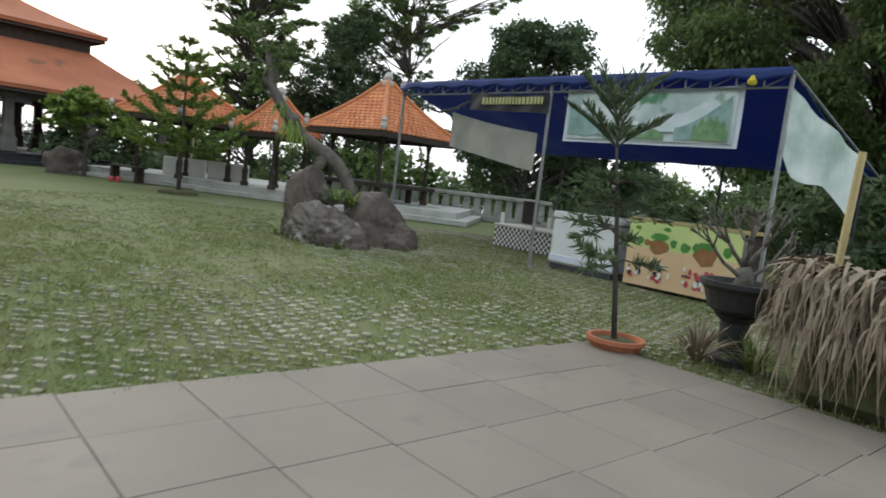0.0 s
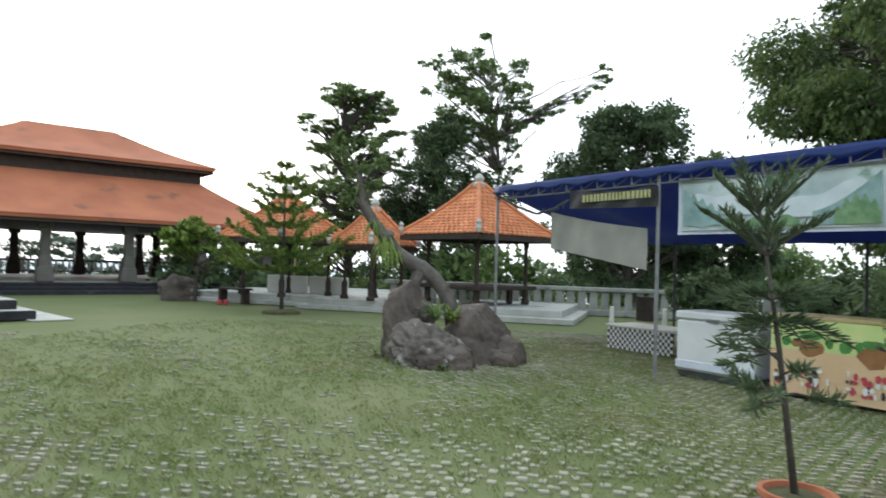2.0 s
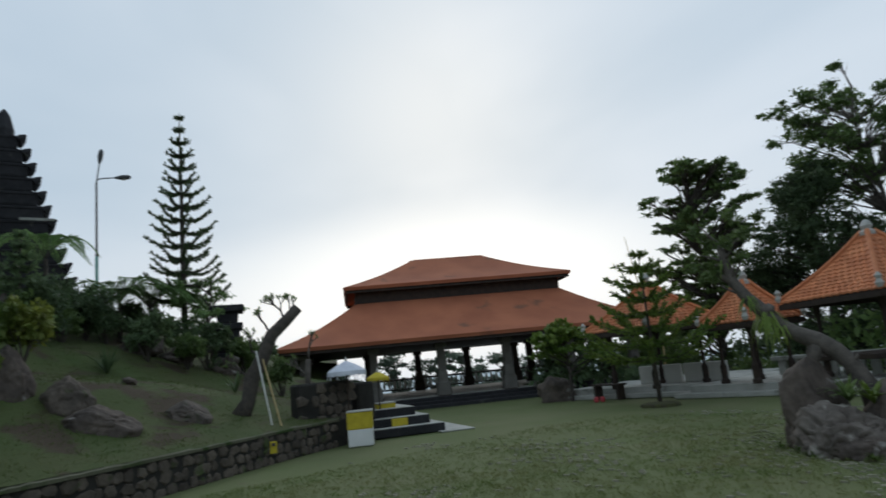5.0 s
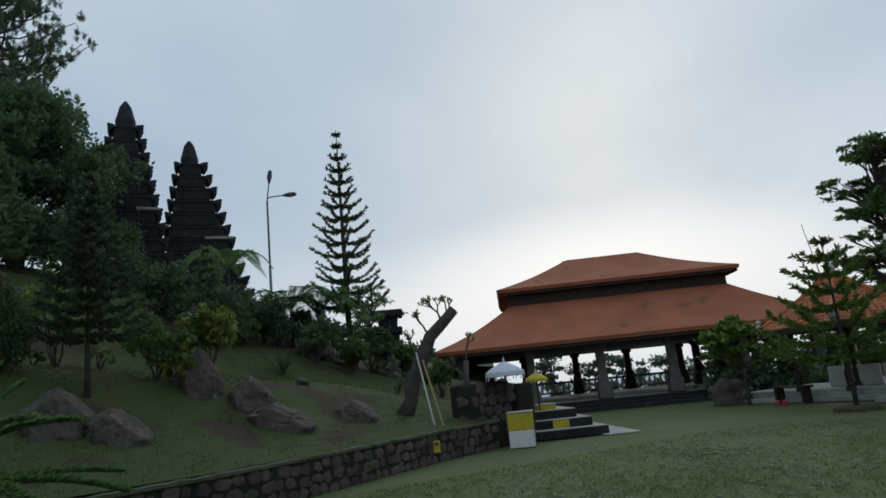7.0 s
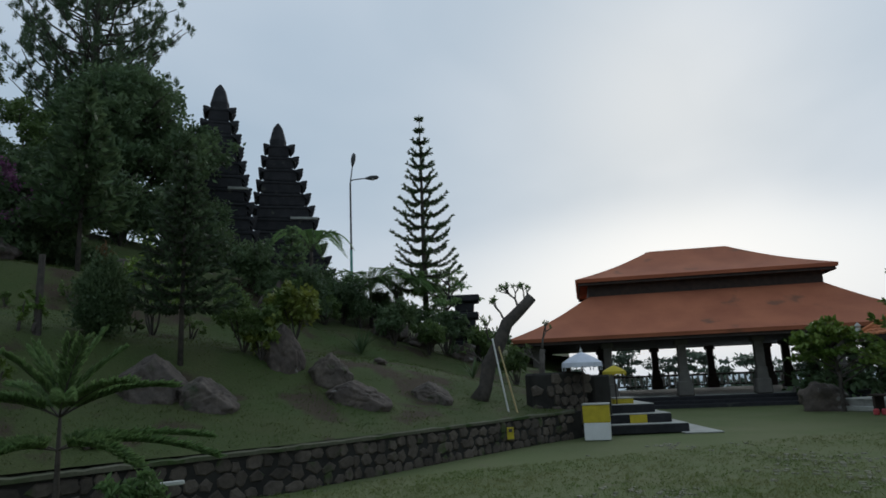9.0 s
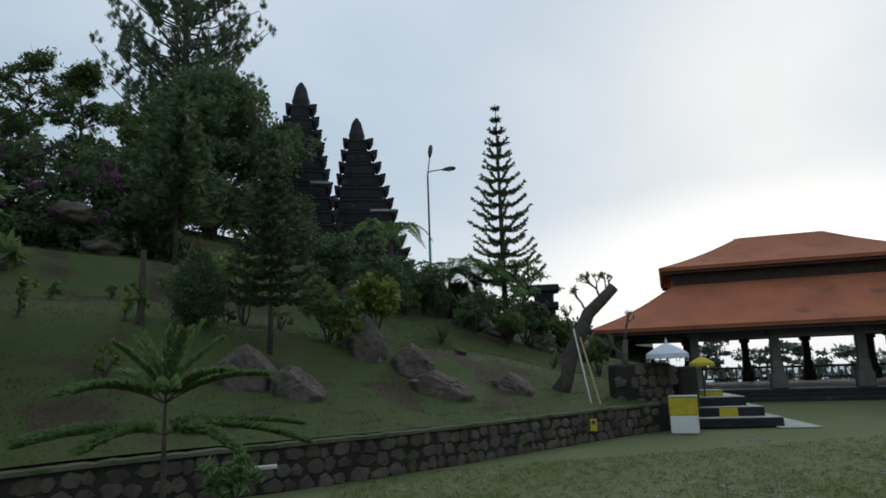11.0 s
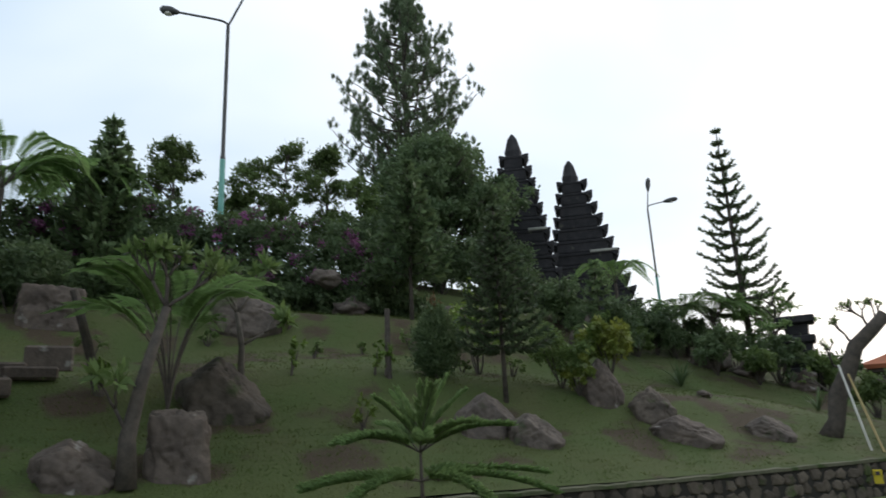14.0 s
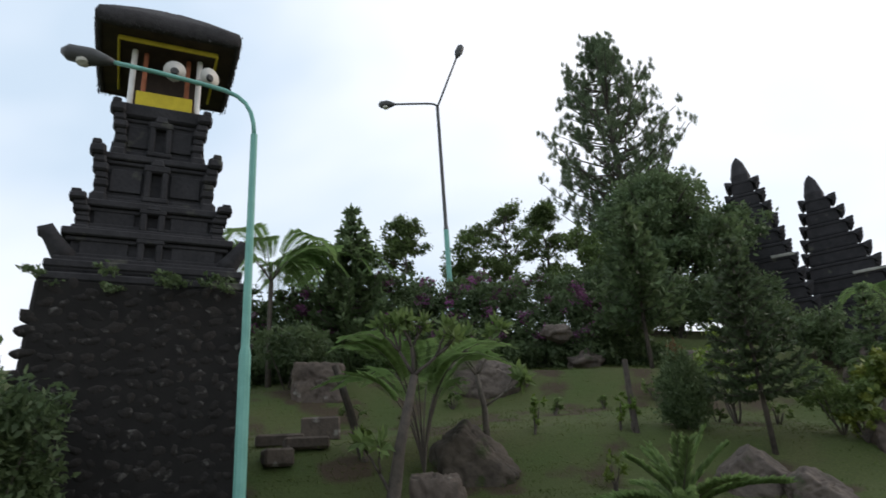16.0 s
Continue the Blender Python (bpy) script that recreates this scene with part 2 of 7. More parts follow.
M["ijuk"] = material("black_palm_fibre_thatch", (0.045, 0.043, 0.044), (0.028, 0.027, 0.028), rough=0.95, scale=8, bump=0.03, bump_scale=40, fine=0.4)
M["leaf_mid"] = leafy("leaf_mid", (0.10, 0.155, 0.048), (0.14, 0.20, 0.066), 0.45)
M["leaf_dark"] = leafy("leaf_dark", (0.078, 0.122, 0.055), (0.110, 0.158, 0.070), 0.42)
M["leaf_fresh"] = leafy("leaf_fresh", (0.10, 0.17, 0.03), (0.15, 0.21, 0.04))
M["leaf_pine"] = leafy("pine_needle", (0.075, 0.115, 0.055), (0.10, 0.14, 0.07), 0.42)
M["leaf_fern"] = leafy("fern_frond", (0.15, 0.25, 0.085), (0.20, 0.30, 0.11), 0.5)
M["leaf_yellow"] = leafy("yellow_leaf", (0.20, 0.22, 0.04), (0.09, 0.14, 0.03))
M["flower"] = leafy("bougainvillea_flower", (0.27, 0.09, 0.22), (0.18, 0.09, 0.14), 0.45)
M["leaf_red"] = leafy("red_young_leaf", (0.16, 0.06, 0.03), (0.09, 0.09, 0.03))
M["leaf_far"] = leafy("distant_leaf", (0.07, 0.10, 0.06), (0.095, 0.125, 0.085))


# ---- mesh helpers ----
class Build:
    """Collects vertices and faces of one mesh."""

    def __init__(self):
        self.v, self.f = [], []

    def add(self, verts, faces):
        k = len(self.v)
        self.v += [tuple(p) for p in verts]
        self.f += [tuple(i + k for i in face) for face in faces]
        return self

    def box(self, c, size, rz=0.0, bevel=0.0, taper=1.0):
        """A box about c, with chamfered edges; taper narrows its top."""
        hx, hy, hz = (s / 2 for s in size)
        b = min(bevel, hx * 0.45, hy * 0.45, hz * 0.45)
        pts = []
        if b <= 0:
            pts = [(sx * hx, sy * hy, sz * hz) for sz in (-1, 1) for sx, sy in ((-1, -1), (1, -1), (1, 1), (-1, 1))]
            faces = [(3, 2, 1, 0), (4, 5, 6, 7), (0, 1, 5, 4), (1, 2, 6, 5), (2, 3, 7, 6), (3, 0, 4, 7)]
        else:
            for z, ins in ((-hz, b), (-hz + b, 0), (hz - b, 0), (hz, b)):
                x, y = hx - ins, hy - ins
                e = b if ins == 0 else 0.0
                for px, py in ((-x + e, -y), (x - e, -y), (x, -y + e), (x, y - e), (x - e, y), (-x + e, y), (-x, y - e), (-x, -y + e)):
                    pts.append((px, py, z))
            faces = [tuple(range(7, -1, -1)), tuple(range(24, 32))]
            for r in range(3):
                for k in range(8):
                    faces.append((r * 8 + k, r * 8 + (k + 1) % 8, r * 8 + 8 + (k + 1) % 8, r * 8 + 8 + k))
        ca, sa = math.cos(radians(rz)), math.sin(radians(rz))
        out = []
        for x, y, z in pts:
            t = 1 + (taper - 1) * (z + hz) / (2 * hz)
            x, y = x * t, y * t
            out.append((c[0] + x * ca - y * sa, c[1] + x * sa + y * ca, c[2] + z))
        return self.add(out, faces)

    def tube(self, path, radii, n=8, cap=True):
        """A tube along a path of points."""
        path = [Vector(p) for p in path]
        rings = []
        ref = None
        for i, p in enumerate(path):
            d = (path[min(i + 1, len(path) - 1)] - path[max(i - 1, 0)]).normalized()
            if ref is None:
                ref = d.orthogonal().normalized()
            ref = (ref - d * ref.dot(d)).normalized()
            side = d.cross(ref)
            r = radii[i] if isinstance(radii, (list, tuple)) else radii
            rings.append([p + (ref * math.cos(2 * math.pi * k / n) + side * math.sin(2 * math.pi * k / n)) * r for k in range(n)])
        faces = []
        for i in range(len(path) - 1):
            for k in range(n):
                faces.append((i * n + k, i * n + (k + 1) % n, i * n + n + (k + 1) % n, i * n + n + k))
        if cap:
            faces += [tuple(range(n - 1, -1, -1)), tuple(range((len(path) - 1) * n, len(path) * n))]
        return self.add([p for r in rings for p in r], faces)

    def lathe(self, c, profile, n=20):
        """A turned body: profile of (radius, height)."""
        pts = [(c[0] + r * math.cos(2 * math.pi * k / n), c[1] + r * math.sin(2 * math.pi * k / n), c[2] + z) for r, z in profile for k in range(n)]
        faces = []
        for i in range(len(profile) - 1):
            for k in range(n):
                faces.append((i * n + k, i * n + (k + 1) % n, i * n + n + (k + 1) % n, i * n + n + k))
        faces += [tuple(range(n - 1, -1, -1)), tuple(range((len(profile) - 1) * n, len(profile) * n))]
        return self.add(pts, faces)

    def sheet(self, grid):
        """A sheet through a grid of points (rows of points)."""
        h, w = len(grid), len(grid[0])
        return self.add([p for r in grid for p in r], [(j * w + i, j * w + i + 1, (j + 1) * w + i + 1, (j + 1) * w + i) for j in range(h - 1) for i in range(w - 1)])

    def mesh(self, name, smooth=False):
        me = bpy.data.meshes.new(name)
        me.from_pydata(self.v, [], self.f)
        if smooth:
            me.polygons.foreach_set("use_smooth", [True] * len(me.polygons))
        me.update()
        return me


def part(name, shape, mat, parent=None, label="", smooth=False, thick=0.0):
    """Links a Build or a mesh as one object, under its thing."""
    me = shape.mesh(name, smooth) if isinstance(shape, Build) else shape
    if not me.materials:
        me.materials.append(M[mat])
    ob = new(name, me)
    if parent:
        ob.parent = parent
        ob.matrix_parent_inverse = Matrix.Translation(-Vector(parent.location))
    if label:
        ob["label"] = label
    if thick:
        s = ob.modifiers.new("thickness", "SOLIDIFY")
        s.thickness = thick
    return ob


def thing(name, at, label, category, group=""):
    ob = new(name)
    ob.location = at
    ob.empty_display_size = 0.2
    return tagged(ob, label, category, group)


def solid(name, shape, mat, label, category, group="", kind="", smooth=False, thick=0.0):
    return tagged(part(name, shape, mat, None, "", smooth, thick), label, category, group, kind)


def polar(az, d, z=0.0):
    """A place by its bearing from the terrace (degrees to the left of north) and its distance."""
    return Vector((-0.35 - d * math.sin(radians(az)), 0.27 + d * math.cos(radians(az)), z))


def quads(centres, normals, ups, length, width, bend=0.0):
    """Many small pointed leaves: arrays of centres and directions."""
    c, u = np.asarray(centres), np.asarray(ups)
    u = u / np.maximum(np.linalg.norm(u, axis=1, keepdims=True), 1e-6)
    s = np.cross(u, np.asarray(normals))
    s = s / np.maximum(np.linalg.norm(s, axis=1, keepdims=True), 1e-6)
    ln = np.asarray(length).reshape(-1, 1)
    wd = np.asarray(width).reshape(-1, 1)
    v = np.stack([c - u * ln * 0.5, c + s * wd * 0.5 - u * ln * 0.05, c + u * ln * 0.5, c - s * wd * 0.5 - u * ln * 0.05], 1).reshape(-1, 3)
    return v


def leaf_mesh(name, verts):
    n = len(verts) // 4
    me = bpy.data.meshes.new(name)
    me.vertices.add(len(verts))
    me.vertices.foreach_set("co", verts.astype(np.float32).ravel())
    me.loops.add(4 * n)
    me.loops.foreach_set("vertex_index", np.arange(4 * n, dtype=np.int32))
    me.polygons.add(n)
    me.polygons.foreach_set("loop_start", np.arange(0, 4 * n, 4, dtype=np.int32))
    me.polygons.foreach_set("loop_total", np.full(n, 4, dtype=np.int32))
    me.update()
    me.validate()
    return me


def clump_leaves(rng, blobs, count, length, width, flat=0.3, droop=0.0):
    """Leaves in sub-clumps spread over the blobs (centre, radii), mostly near their skins."""
    out = []
    vol = np.array([r[0] * r[1] * r[2] for _, r in blobs]) ** (2 / 3)
    share = (vol / vol.sum() * count).astype(int)
    for (c, r), k in zip(blobs, share):
        subs = max(3, k // 40)
        d = rng.normal(size=(subs, 3))
        d /= np.linalg.norm(d, axis=1, keepdims=True)
        rad = rng.uniform(0.45, 1.0, size=(subs, 1)) ** 0.6
        sub = np.array(c) + d * rad * np.array(r)
        idx = rng.integers(0, subs, size=k)
        p = sub[idx] + rng.normal(size=(k, 3)) * np.array(r) * 0.21
        nrm = rng.normal(size=(k, 3)) + np.array([0, 0, flat * 4])
        up = d[idx] * 0.7 + rng.normal(size=(k, 3)) * 0.7 + np.array([0, 0, -droop])
        ln = length * rng.uniform(0.6, 1.3, size=k)
        out.append(quads(p, nrm, up, ln, ln * width / length))
    return np.concatenate(out)


def limb(p, q, r0, r1, sag=0.0, k=5, rng=random):
    """A slightly crooked limb from p to q."""
    p, q = Vector(p), Vector(q)
    pts, rad = [], []
    ln = (q - p).length
    for i in range(k + 1):
        t = i / k
        j = Vector((rng.uniform(-1, 1), rng.uniform(-1, 1), rng.uniform(-1, 1))) * ln * 0.03 * (0 < i < k)
        pts.append(p.lerp(q, t) + j + Vector((0, 0, sag * ln * math.sin(math.pi * t))))
        rad.append(r0 + (r1 - r0) * t)
    return pts, rad


def broad_tree(name, base, height, blobs, leaves, leaf, mat, label, trunk=0.18, lean=(0, 0), bark="bark", seed=1, flat=0.3, droop=0.0, fork=0.45):
    """A tree: trunk, limbs to each clump of the crown, and many leaves. Blobs are given from the base."""
    rng, rnd = np.random.default_rng(seed), random.Random(seed)
    base = Vector(base)
    t = thing(name, base, label, "tree")
    top = base + Vector((lean[0], lean[1], height * fork))
    b = Build()
    pts, rad = limb(base - Vector((0, 0, 0.3)), top, trunk * 1.15, trunk * 0.7, k=6, rng=rnd)
    b.tube(pts, rad, 9)
    hi = max(blobs, key=lambda q: q[0][2])
    p2, r2 = limb(top, base + Vector(hi[0]), trunk * 0.7, trunk * 0.12, k=6, rng=rnd)
    b.tube(p2, r2, 7)
    for c, r in blobs:
        low = [a for a in pts[2:] + p2[1:] if a.z <= base.z + c[2] - 0.45 * math.hypot(c[0], c[1])]
        start = low[-1] if low else pts[3]
        pp, rr = limb(start, base + Vector(c), trunk * 0.4, trunk * 0.1, 0.05, 5, rnd)
        b.tube(pp, rr, 6)
        for _ in range(5):
            e = base + Vector(c) + Vector((rnd.uniform(-1, 1) * r[0], rnd.uniform(-1, 1) * r[1], rnd.uniform(-0.6, 1) * r[2])) * 0.85
            pp2, rr2 = limb(pp[rnd.randrange(2, 5)], e, trunk * 0.14, trunk * 0.03, 0.03, 3, rnd)
            b.tube(pp2, rr2, 4, False)
    part("trunk", b, bark, t, smooth=True)
    bl = [(tuple(base + Vector(c)), r) for c, r in blobs]
    part("crown", leaf_mesh("crown", clump_leaves(rng, bl, leaves, leaf[0], leaf[1], flat, droop)), mat, t)
    return t


def rock_mesh(name, radii, seed, rough=0.28, sub=4):
    bm = bmesh.new()
    bmesh.ops.create_icosphere(bm, subdivisions=sub, radius=1.0)
    off = Vector((seed * 7.3, seed * 3.1, seed * 5.7))
    for v in bm.verts:
        p = v.co.copy()
        k = 1 + rough * noise.noise(p * 1.3 + off) * 1.6 + rough * 0.45 * noise.noise(p * 3.4 + off) + rough * 0.18 * noise.noise(p * 9 + off)
        d, _ = noise.voronoi(p * 1.6 + off)
        k += rough * 0.9 * (min(d[1] - d[0], 0.35) - 0.2)
        k += rough * 0.35 * (0.5 - abs(noise.noise(p * 2.3 + off * 2))) - rough * 0.25 * max(0.0, noise.noise(p * 5.1 - off))
        v.co = Vector((p.x * radii[0], p.y * radii[1], p.z * radii[2])) * k
    me = bpy.data.meshes.new(name)
    bm.to_mesh(me)
    bm.free()
    me.polygons.foreach_set("use_smooth", [True] * len(me.polygons))
    return me


def crag(name, at, size, planes, seed, mat="boulder", label="", rough=0.05, rz=0.0):
    """A hewn boulder: a ball cut back by planes (direction, distance from the middle), then weathered."""
    bm = bmesh.new()
    bmesh.ops.create_icosphere(bm, subdivisions=5, radius=1.0)
    off = Vector((seed * 4.1, seed * 2.7, seed * 6.3))
    cuts = [(Vector(n).normalized(), k) for n, k in planes]
    for v in bm.verts:
        p = v.co.normalized()
        r = 1.0
        for n, k in cuts:
            q = n.dot(p)
            if q > 0.05:
                r = min(r, k / q)
        r += rough * (noise.noise(p * 2.6 + off) + 0.55 * noise.noise(p * 6.5 + off) + 0.4 * noise.noise(p * 14 - off))
        r -= rough * 1.3 * max(0.0, 0.12 - abs(noise.noise(p * 2.1 - off))) / 0.12
        v.co = Vector((p.x * size[0], p.y * size[1], p.z * size[2])) * r
    me = bpy.data.meshes.new(name)
    bm.to_mesh(me)
    bm.free()
    me.polygons.foreach_set("use_smooth", [True] * len(me.polygons))
    me.materials.append(M[mat])
    ob = new(name, me)
    ob.matrix_basis = pose(at[0], at[1], at[2], 0, 0, rz)
    return tagged(ob, label, "boulder")


def rock(name, at, radii, seed, mat="boulder", rz=0.0, label="", rough=0.28, tilt=0.0, parent=None, sub=4):
    me = rock_mesh(name, radii, seed, rough, sub)
    me.materials.append(M[mat])
    ob = new(name, me)
    ob.matrix_basis = pose(at[0], at[1], at[2], tilt, 0, rz)
    if parent:
        ob.parent = parent
        ob.matrix_parent_inverse = Matrix.Translation(-Vector(parent.location))
        return ob
    return tagged(ob, label or "weathered grey boulder bedded in the grass slope", "boulder")


# ---- ground, hill and walls ----
WALL_AZ = [40, 52, 60, 64, 68, 73, 80, 88, 97, 107, 118, 130, 145, 160]
WALL_D = [27.0, 18.6, 15.6, 14.1, 12.9, 11.7, 10.6, 9.9, 9.4, 8.9, 8.4, 8.0, 8.0, 8.0]
SLOPE_AZ = [40, 58, 66, 72, 80, 90, 100, 112, 125, 160]
SLOPE = [0.02, 0.09, 0.14, 0.20, 0.27, 0.35, 0.40, 0.40, 0.38, 0.30]


def wall_d(az):
    return float(np.interp(az, WALL_AZ, WALL_D))


def hill_z(x, y):
    """Height of the grass slope above the low stone wall."""
    dx, dy = -(x + 0.35), y - 0.27
    az, d = math.degrees(math.atan2(dx, dy)), math.hypot(dx, dy)
    e = max(0.0, d - wall_d(az))
    s = float(np.interp(az, SLOPE_AZ, SLOPE))
    z = 0.62 + s * (e if e < 14 else 14 + (e - 14) * (0.75 if e < 24 else 0.6))
    z += 0.25 * noise.noise(Vector((x * 0.22, y * 0.22, 3.0))) * min(1.0, e / 2)
    # grass ledges with short steep risers between them
    ph = ((e + 0.5 * noise.noise(Vector((x * 0.15, y * 0.15, 8))) - 4.35) / 5.1) % 1.0
    saw = 1 - 2 * ph / 0.68 if ph < 0.68 else -1 + 2 * (ph - 0.68) / 0.32
    z += 0.30 * saw * min(1.0, max(0.0, e - 1.5) / 3) * (s / 0.4)
    return z if e < 40 else z - (e - 40) * 0.5


def on_hill(az, d, lift=0.0):
    p = polar(az, d)
    p.z = hill_z(p.x, p.y) + lift
    return p


g = Build()
rows = []
for j in range(61):
    y = -40 + j * 1.15
    rows.append([(-70 + i * 1.5, y, -0.012 + 0.012 * noise.noise(Vector((i * 0.4, j * 0.4, 0)))) for i in range(75)])
g.sheet(rows)
solid("ground", g, "lawn", "flat green lawn grown over concrete grass pavers", "lawn", kind="structure", smooth=True)
# far lowland; the bright haze over it is painted into its pale base colour
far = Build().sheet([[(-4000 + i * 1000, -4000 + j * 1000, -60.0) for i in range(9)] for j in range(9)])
M["haze_tint_land"] = material("haze_tinted_lowland", (0.55, 0.60, 0.62), (0.50, 0.56, 0.57), rough=1.0, scale=0.004, fine=0.05)
solid("far_lowland", far, "haze_tint_land", "lowland far below the hill, haze put into its pale colour", "backdrop", kind="structure")

h = Build()
azs = [57 + i * 1.0 for i in range(104)]
ds = [0.12 + 0.45 * k for k in range(40)] + [18.5 + 1.6 * k for k in range(25)]
h.sheet([[(lambda p: (p.x, p.y, hill_z(p.x, p.y)))(polar(a, wall_d(a) + e)) for e in ds] for a in azs])
solid("hillside", h, "hill_grass", "steep grassy garden slope with worn earth patches", "slope", kind="structure", smooth=True)

wall_core = Build()
grid = []
for i in range(100):
    a = 56.5 + i * (150 - 56.5) / 99
    d = wall_d(a)
    p0, p1 = polar(a, d), polar(a, d + 0.42)
    grid.append([(p0.x, p0.y, -0.1), (p0.x, p0.y, 0.60), (p1.x, p1.y, 0.60), (p1.x, p1.y, -0.1)])
wall_core.sheet(grid)
retaining_wall = solid("retaining_wall", wall_core, "mortar", "low rubble stone retaining wall with mossy top", "wall", kind="structure")

# ---- the open hall ----
HU, HN = Vector((0.56, 0.83, 0)).normalized(), Vector((0.83, -0.56, 0)).normalized()
HO = Vector((-22.2, 17.5, 0))
HALL_ROT = math.degrees(math.atan2(HU.y, HU.x))


def hall(s, k, z):
    """A place in the hall: s along the front, k back from the front eave."""
    return HO + HU * s - HN * k + Vector((0, 0, z))


HM, HALF, DEEP = 3.4, 8.4, 13.0
hall_thing = thing("hall", hall(HM, 6.5, 0), "large open hall with two-tiered orange clay roof and stone columns", "hall")
fl = Build()
for i, (out, z) in enumerate(((0.3, 0.13), (0.7, 0.26), (1.05, 0.40))):
    c = hall(HM, 6.5, z - 0.075 if i else 0.065)
    fl.box((c.x, c.y, z - 0.2), (2 * HALF - 2 * out + 0.6, DEEP - 2 * out + 0.6, 0.4), HALL_ROT, 0.02)
part("plinth", fl, "dark_stone", hall_thing, "dark stone stepped plinth", )
fl = Build()
c = hall(HM, 6.5, 0.405)
fl.box(c, (2 * HALF - 2.6, DEEP - 2.6, 0.03), HALL_ROT)
part("floor", fl, "cement", hall_thing, "smooth pale cement floor")


def frustum(lo_half, lo_k, lo_z, hi_half, hi_k, hi_z, flare=0.0, rows_n=10, thick=0.1):
    """Four sloping roof faces between two rectangles, the lower edge flared up."""
    b = Build()
    cs = []
    for t in [i / rows_n for i in range(rows_n + 1)]:
        hh = lo_half + (hi_half - lo_half) * t
        kk = lo_k + (hi_k - lo_k) * t
        z = lo_z + (hi_z - lo_z) * t - flare * math.sin(math.pi * t)
        cs.append([hall(HM - hh, kk, z), hall(HM + hh, kk, z), hall(HM + hh, DEEP - kk, z), hall(HM - hh, DEEP - kk, z), hall(HM - hh, kk, z)])
    b.sheet(cs)
    return b


for nm, args in (("lower_roof", (HALF, 0.0, 2.78, 4.9, 3.5, 4.75, 0.18)), ("upper_roof", (5.45, 2.95, 5.5, 1.75, 6.35, 7.12, 0.12))):
    part(nm, frustum(*args), "roof_flat", hall_thing, "weathered orange clay roof", thick=-0.16)
b = Build()
for k in (0, 1, 2, 3):
    a, e = [(hall(HM - 4.9, 3.5, 0), hall(HM + 4.9, 3.5, 0)), (hall(HM + 4.9, 3.5, 0), hall(HM + 4.9, 9.5, 0)), (hall(HM + 4.9, 9.5, 0), hall(HM - 4.9, 9.5, 0)), (hall(HM - 4.9, 9.5, 0), hall(HM - 4.9, 3.5, 0))][k]
    c = (a + e) / 2
    b.box((c.x, c.y, 4.98), ((e - a).length + 0.1, 0.12, 0.9), math.degrees(math.atan2(e.y - a.y, e.x - a.x)))
part("clerestory", b, "dark_wood", hall_thing, "dark wooden clerestory band between the roofs")
b = Build()
a, e = hall(HM - 1.85, 6.45, 7.14), hall(HM + 1.85, 6.45, 7.14)
b.tube([a, e], 0.12, 8)
b.tube([hall(HM - 1.85, 6.45, 7.14), hall(HM - 1.85, 6.45, 7.24)], 0.14, 8)
b.tube([hall(HM + 1.85, 6.45, 7.14), hall(HM + 1.85, 6.45, 7.24)], 0.14, 8)
part("ridge_cap", b, "roof_flat", hall_thing)
b = Build()
for args in ((HALF - 0.06, 0.06, 2.66, HALF - 0.1, 0.1, 2.80), (5.4, 3.0, 5.38, 5.36, 3.04, 5.5)):
    b2 = frustum(*args, rows_n=1)
    b.add(b2.v, b2.f)
part("fascia", b, "dark_wood", hall_thing, thick=0.06)
b = Build()
c = hall(HM, 6.5, 2.72)
b.box(c, (2 * HALF - 0.5, DEEP - 0.5, 0.05), HALL_ROT)
part("ceiling", b, "soffit", hall_thing, "dark timber underside of the roof")
for k in (1.3, 4.7, 8.3, 11.7):
    for i in range(6):
        s = HM - 7.35 + i * 2.94
        if k in (4.7, 8.3) and i in (1, 4) or k in (1.3, 11.7) or i in (0, 5):
            p = hall(s, k, 0)
            b = Build()
            stone = k == 1.3
            b.box((p.x, p.y, 0.7), (0.62, 0.62, 0.6), HALL_ROT, 0.05, 0.9)
            b.box((p.x, p.y, 1.2), (0.46, 0.46, 0.5), HALL_ROT, 0.03, 0.85)
            b.box((p.x, p.y, 2.0), (0.34, 0.34, 1.3), HALL_ROT, 0.02)
            b.box((p.x, p.y, 2.56), (0.5, 0.5, 0.22), HALL_ROT, 0.03)
            part("column", b, "column" if stone else "dark_wood", hall_thing)
rail = Build()
for s0, s1, k in ((HM - 7, HM + 7, 12.0), ):
    a, e = hall(s0, k, 1.12), hall(s1, k, 1.12)
    rail.tube([a, e], 0.06, 6)
    rail.tube([a - Vector((0, 0, 0.55)), e - Vector((0, 0, 0.55))], 0.05, 6)
part("back_rail", rail, "dark_wood", hall_thing)
bal_me = Build().lathe((0, 0, 0), [(0.07, 0), (0.05, 0.08), (0.09, 0.25), (0.05, 0.42), (0.07, 0.52)], 8).mesh("baluster", True)
for i in range(46):
    ob = part("baluster", bal_me, "off_white", hall_thing)
    ob.location = hall(HM - 6.9 + i * 0.3067, 12.0, 0.56) - Vector((0, 0, 0.0))

# ---- garden pavilions on their terraces ----


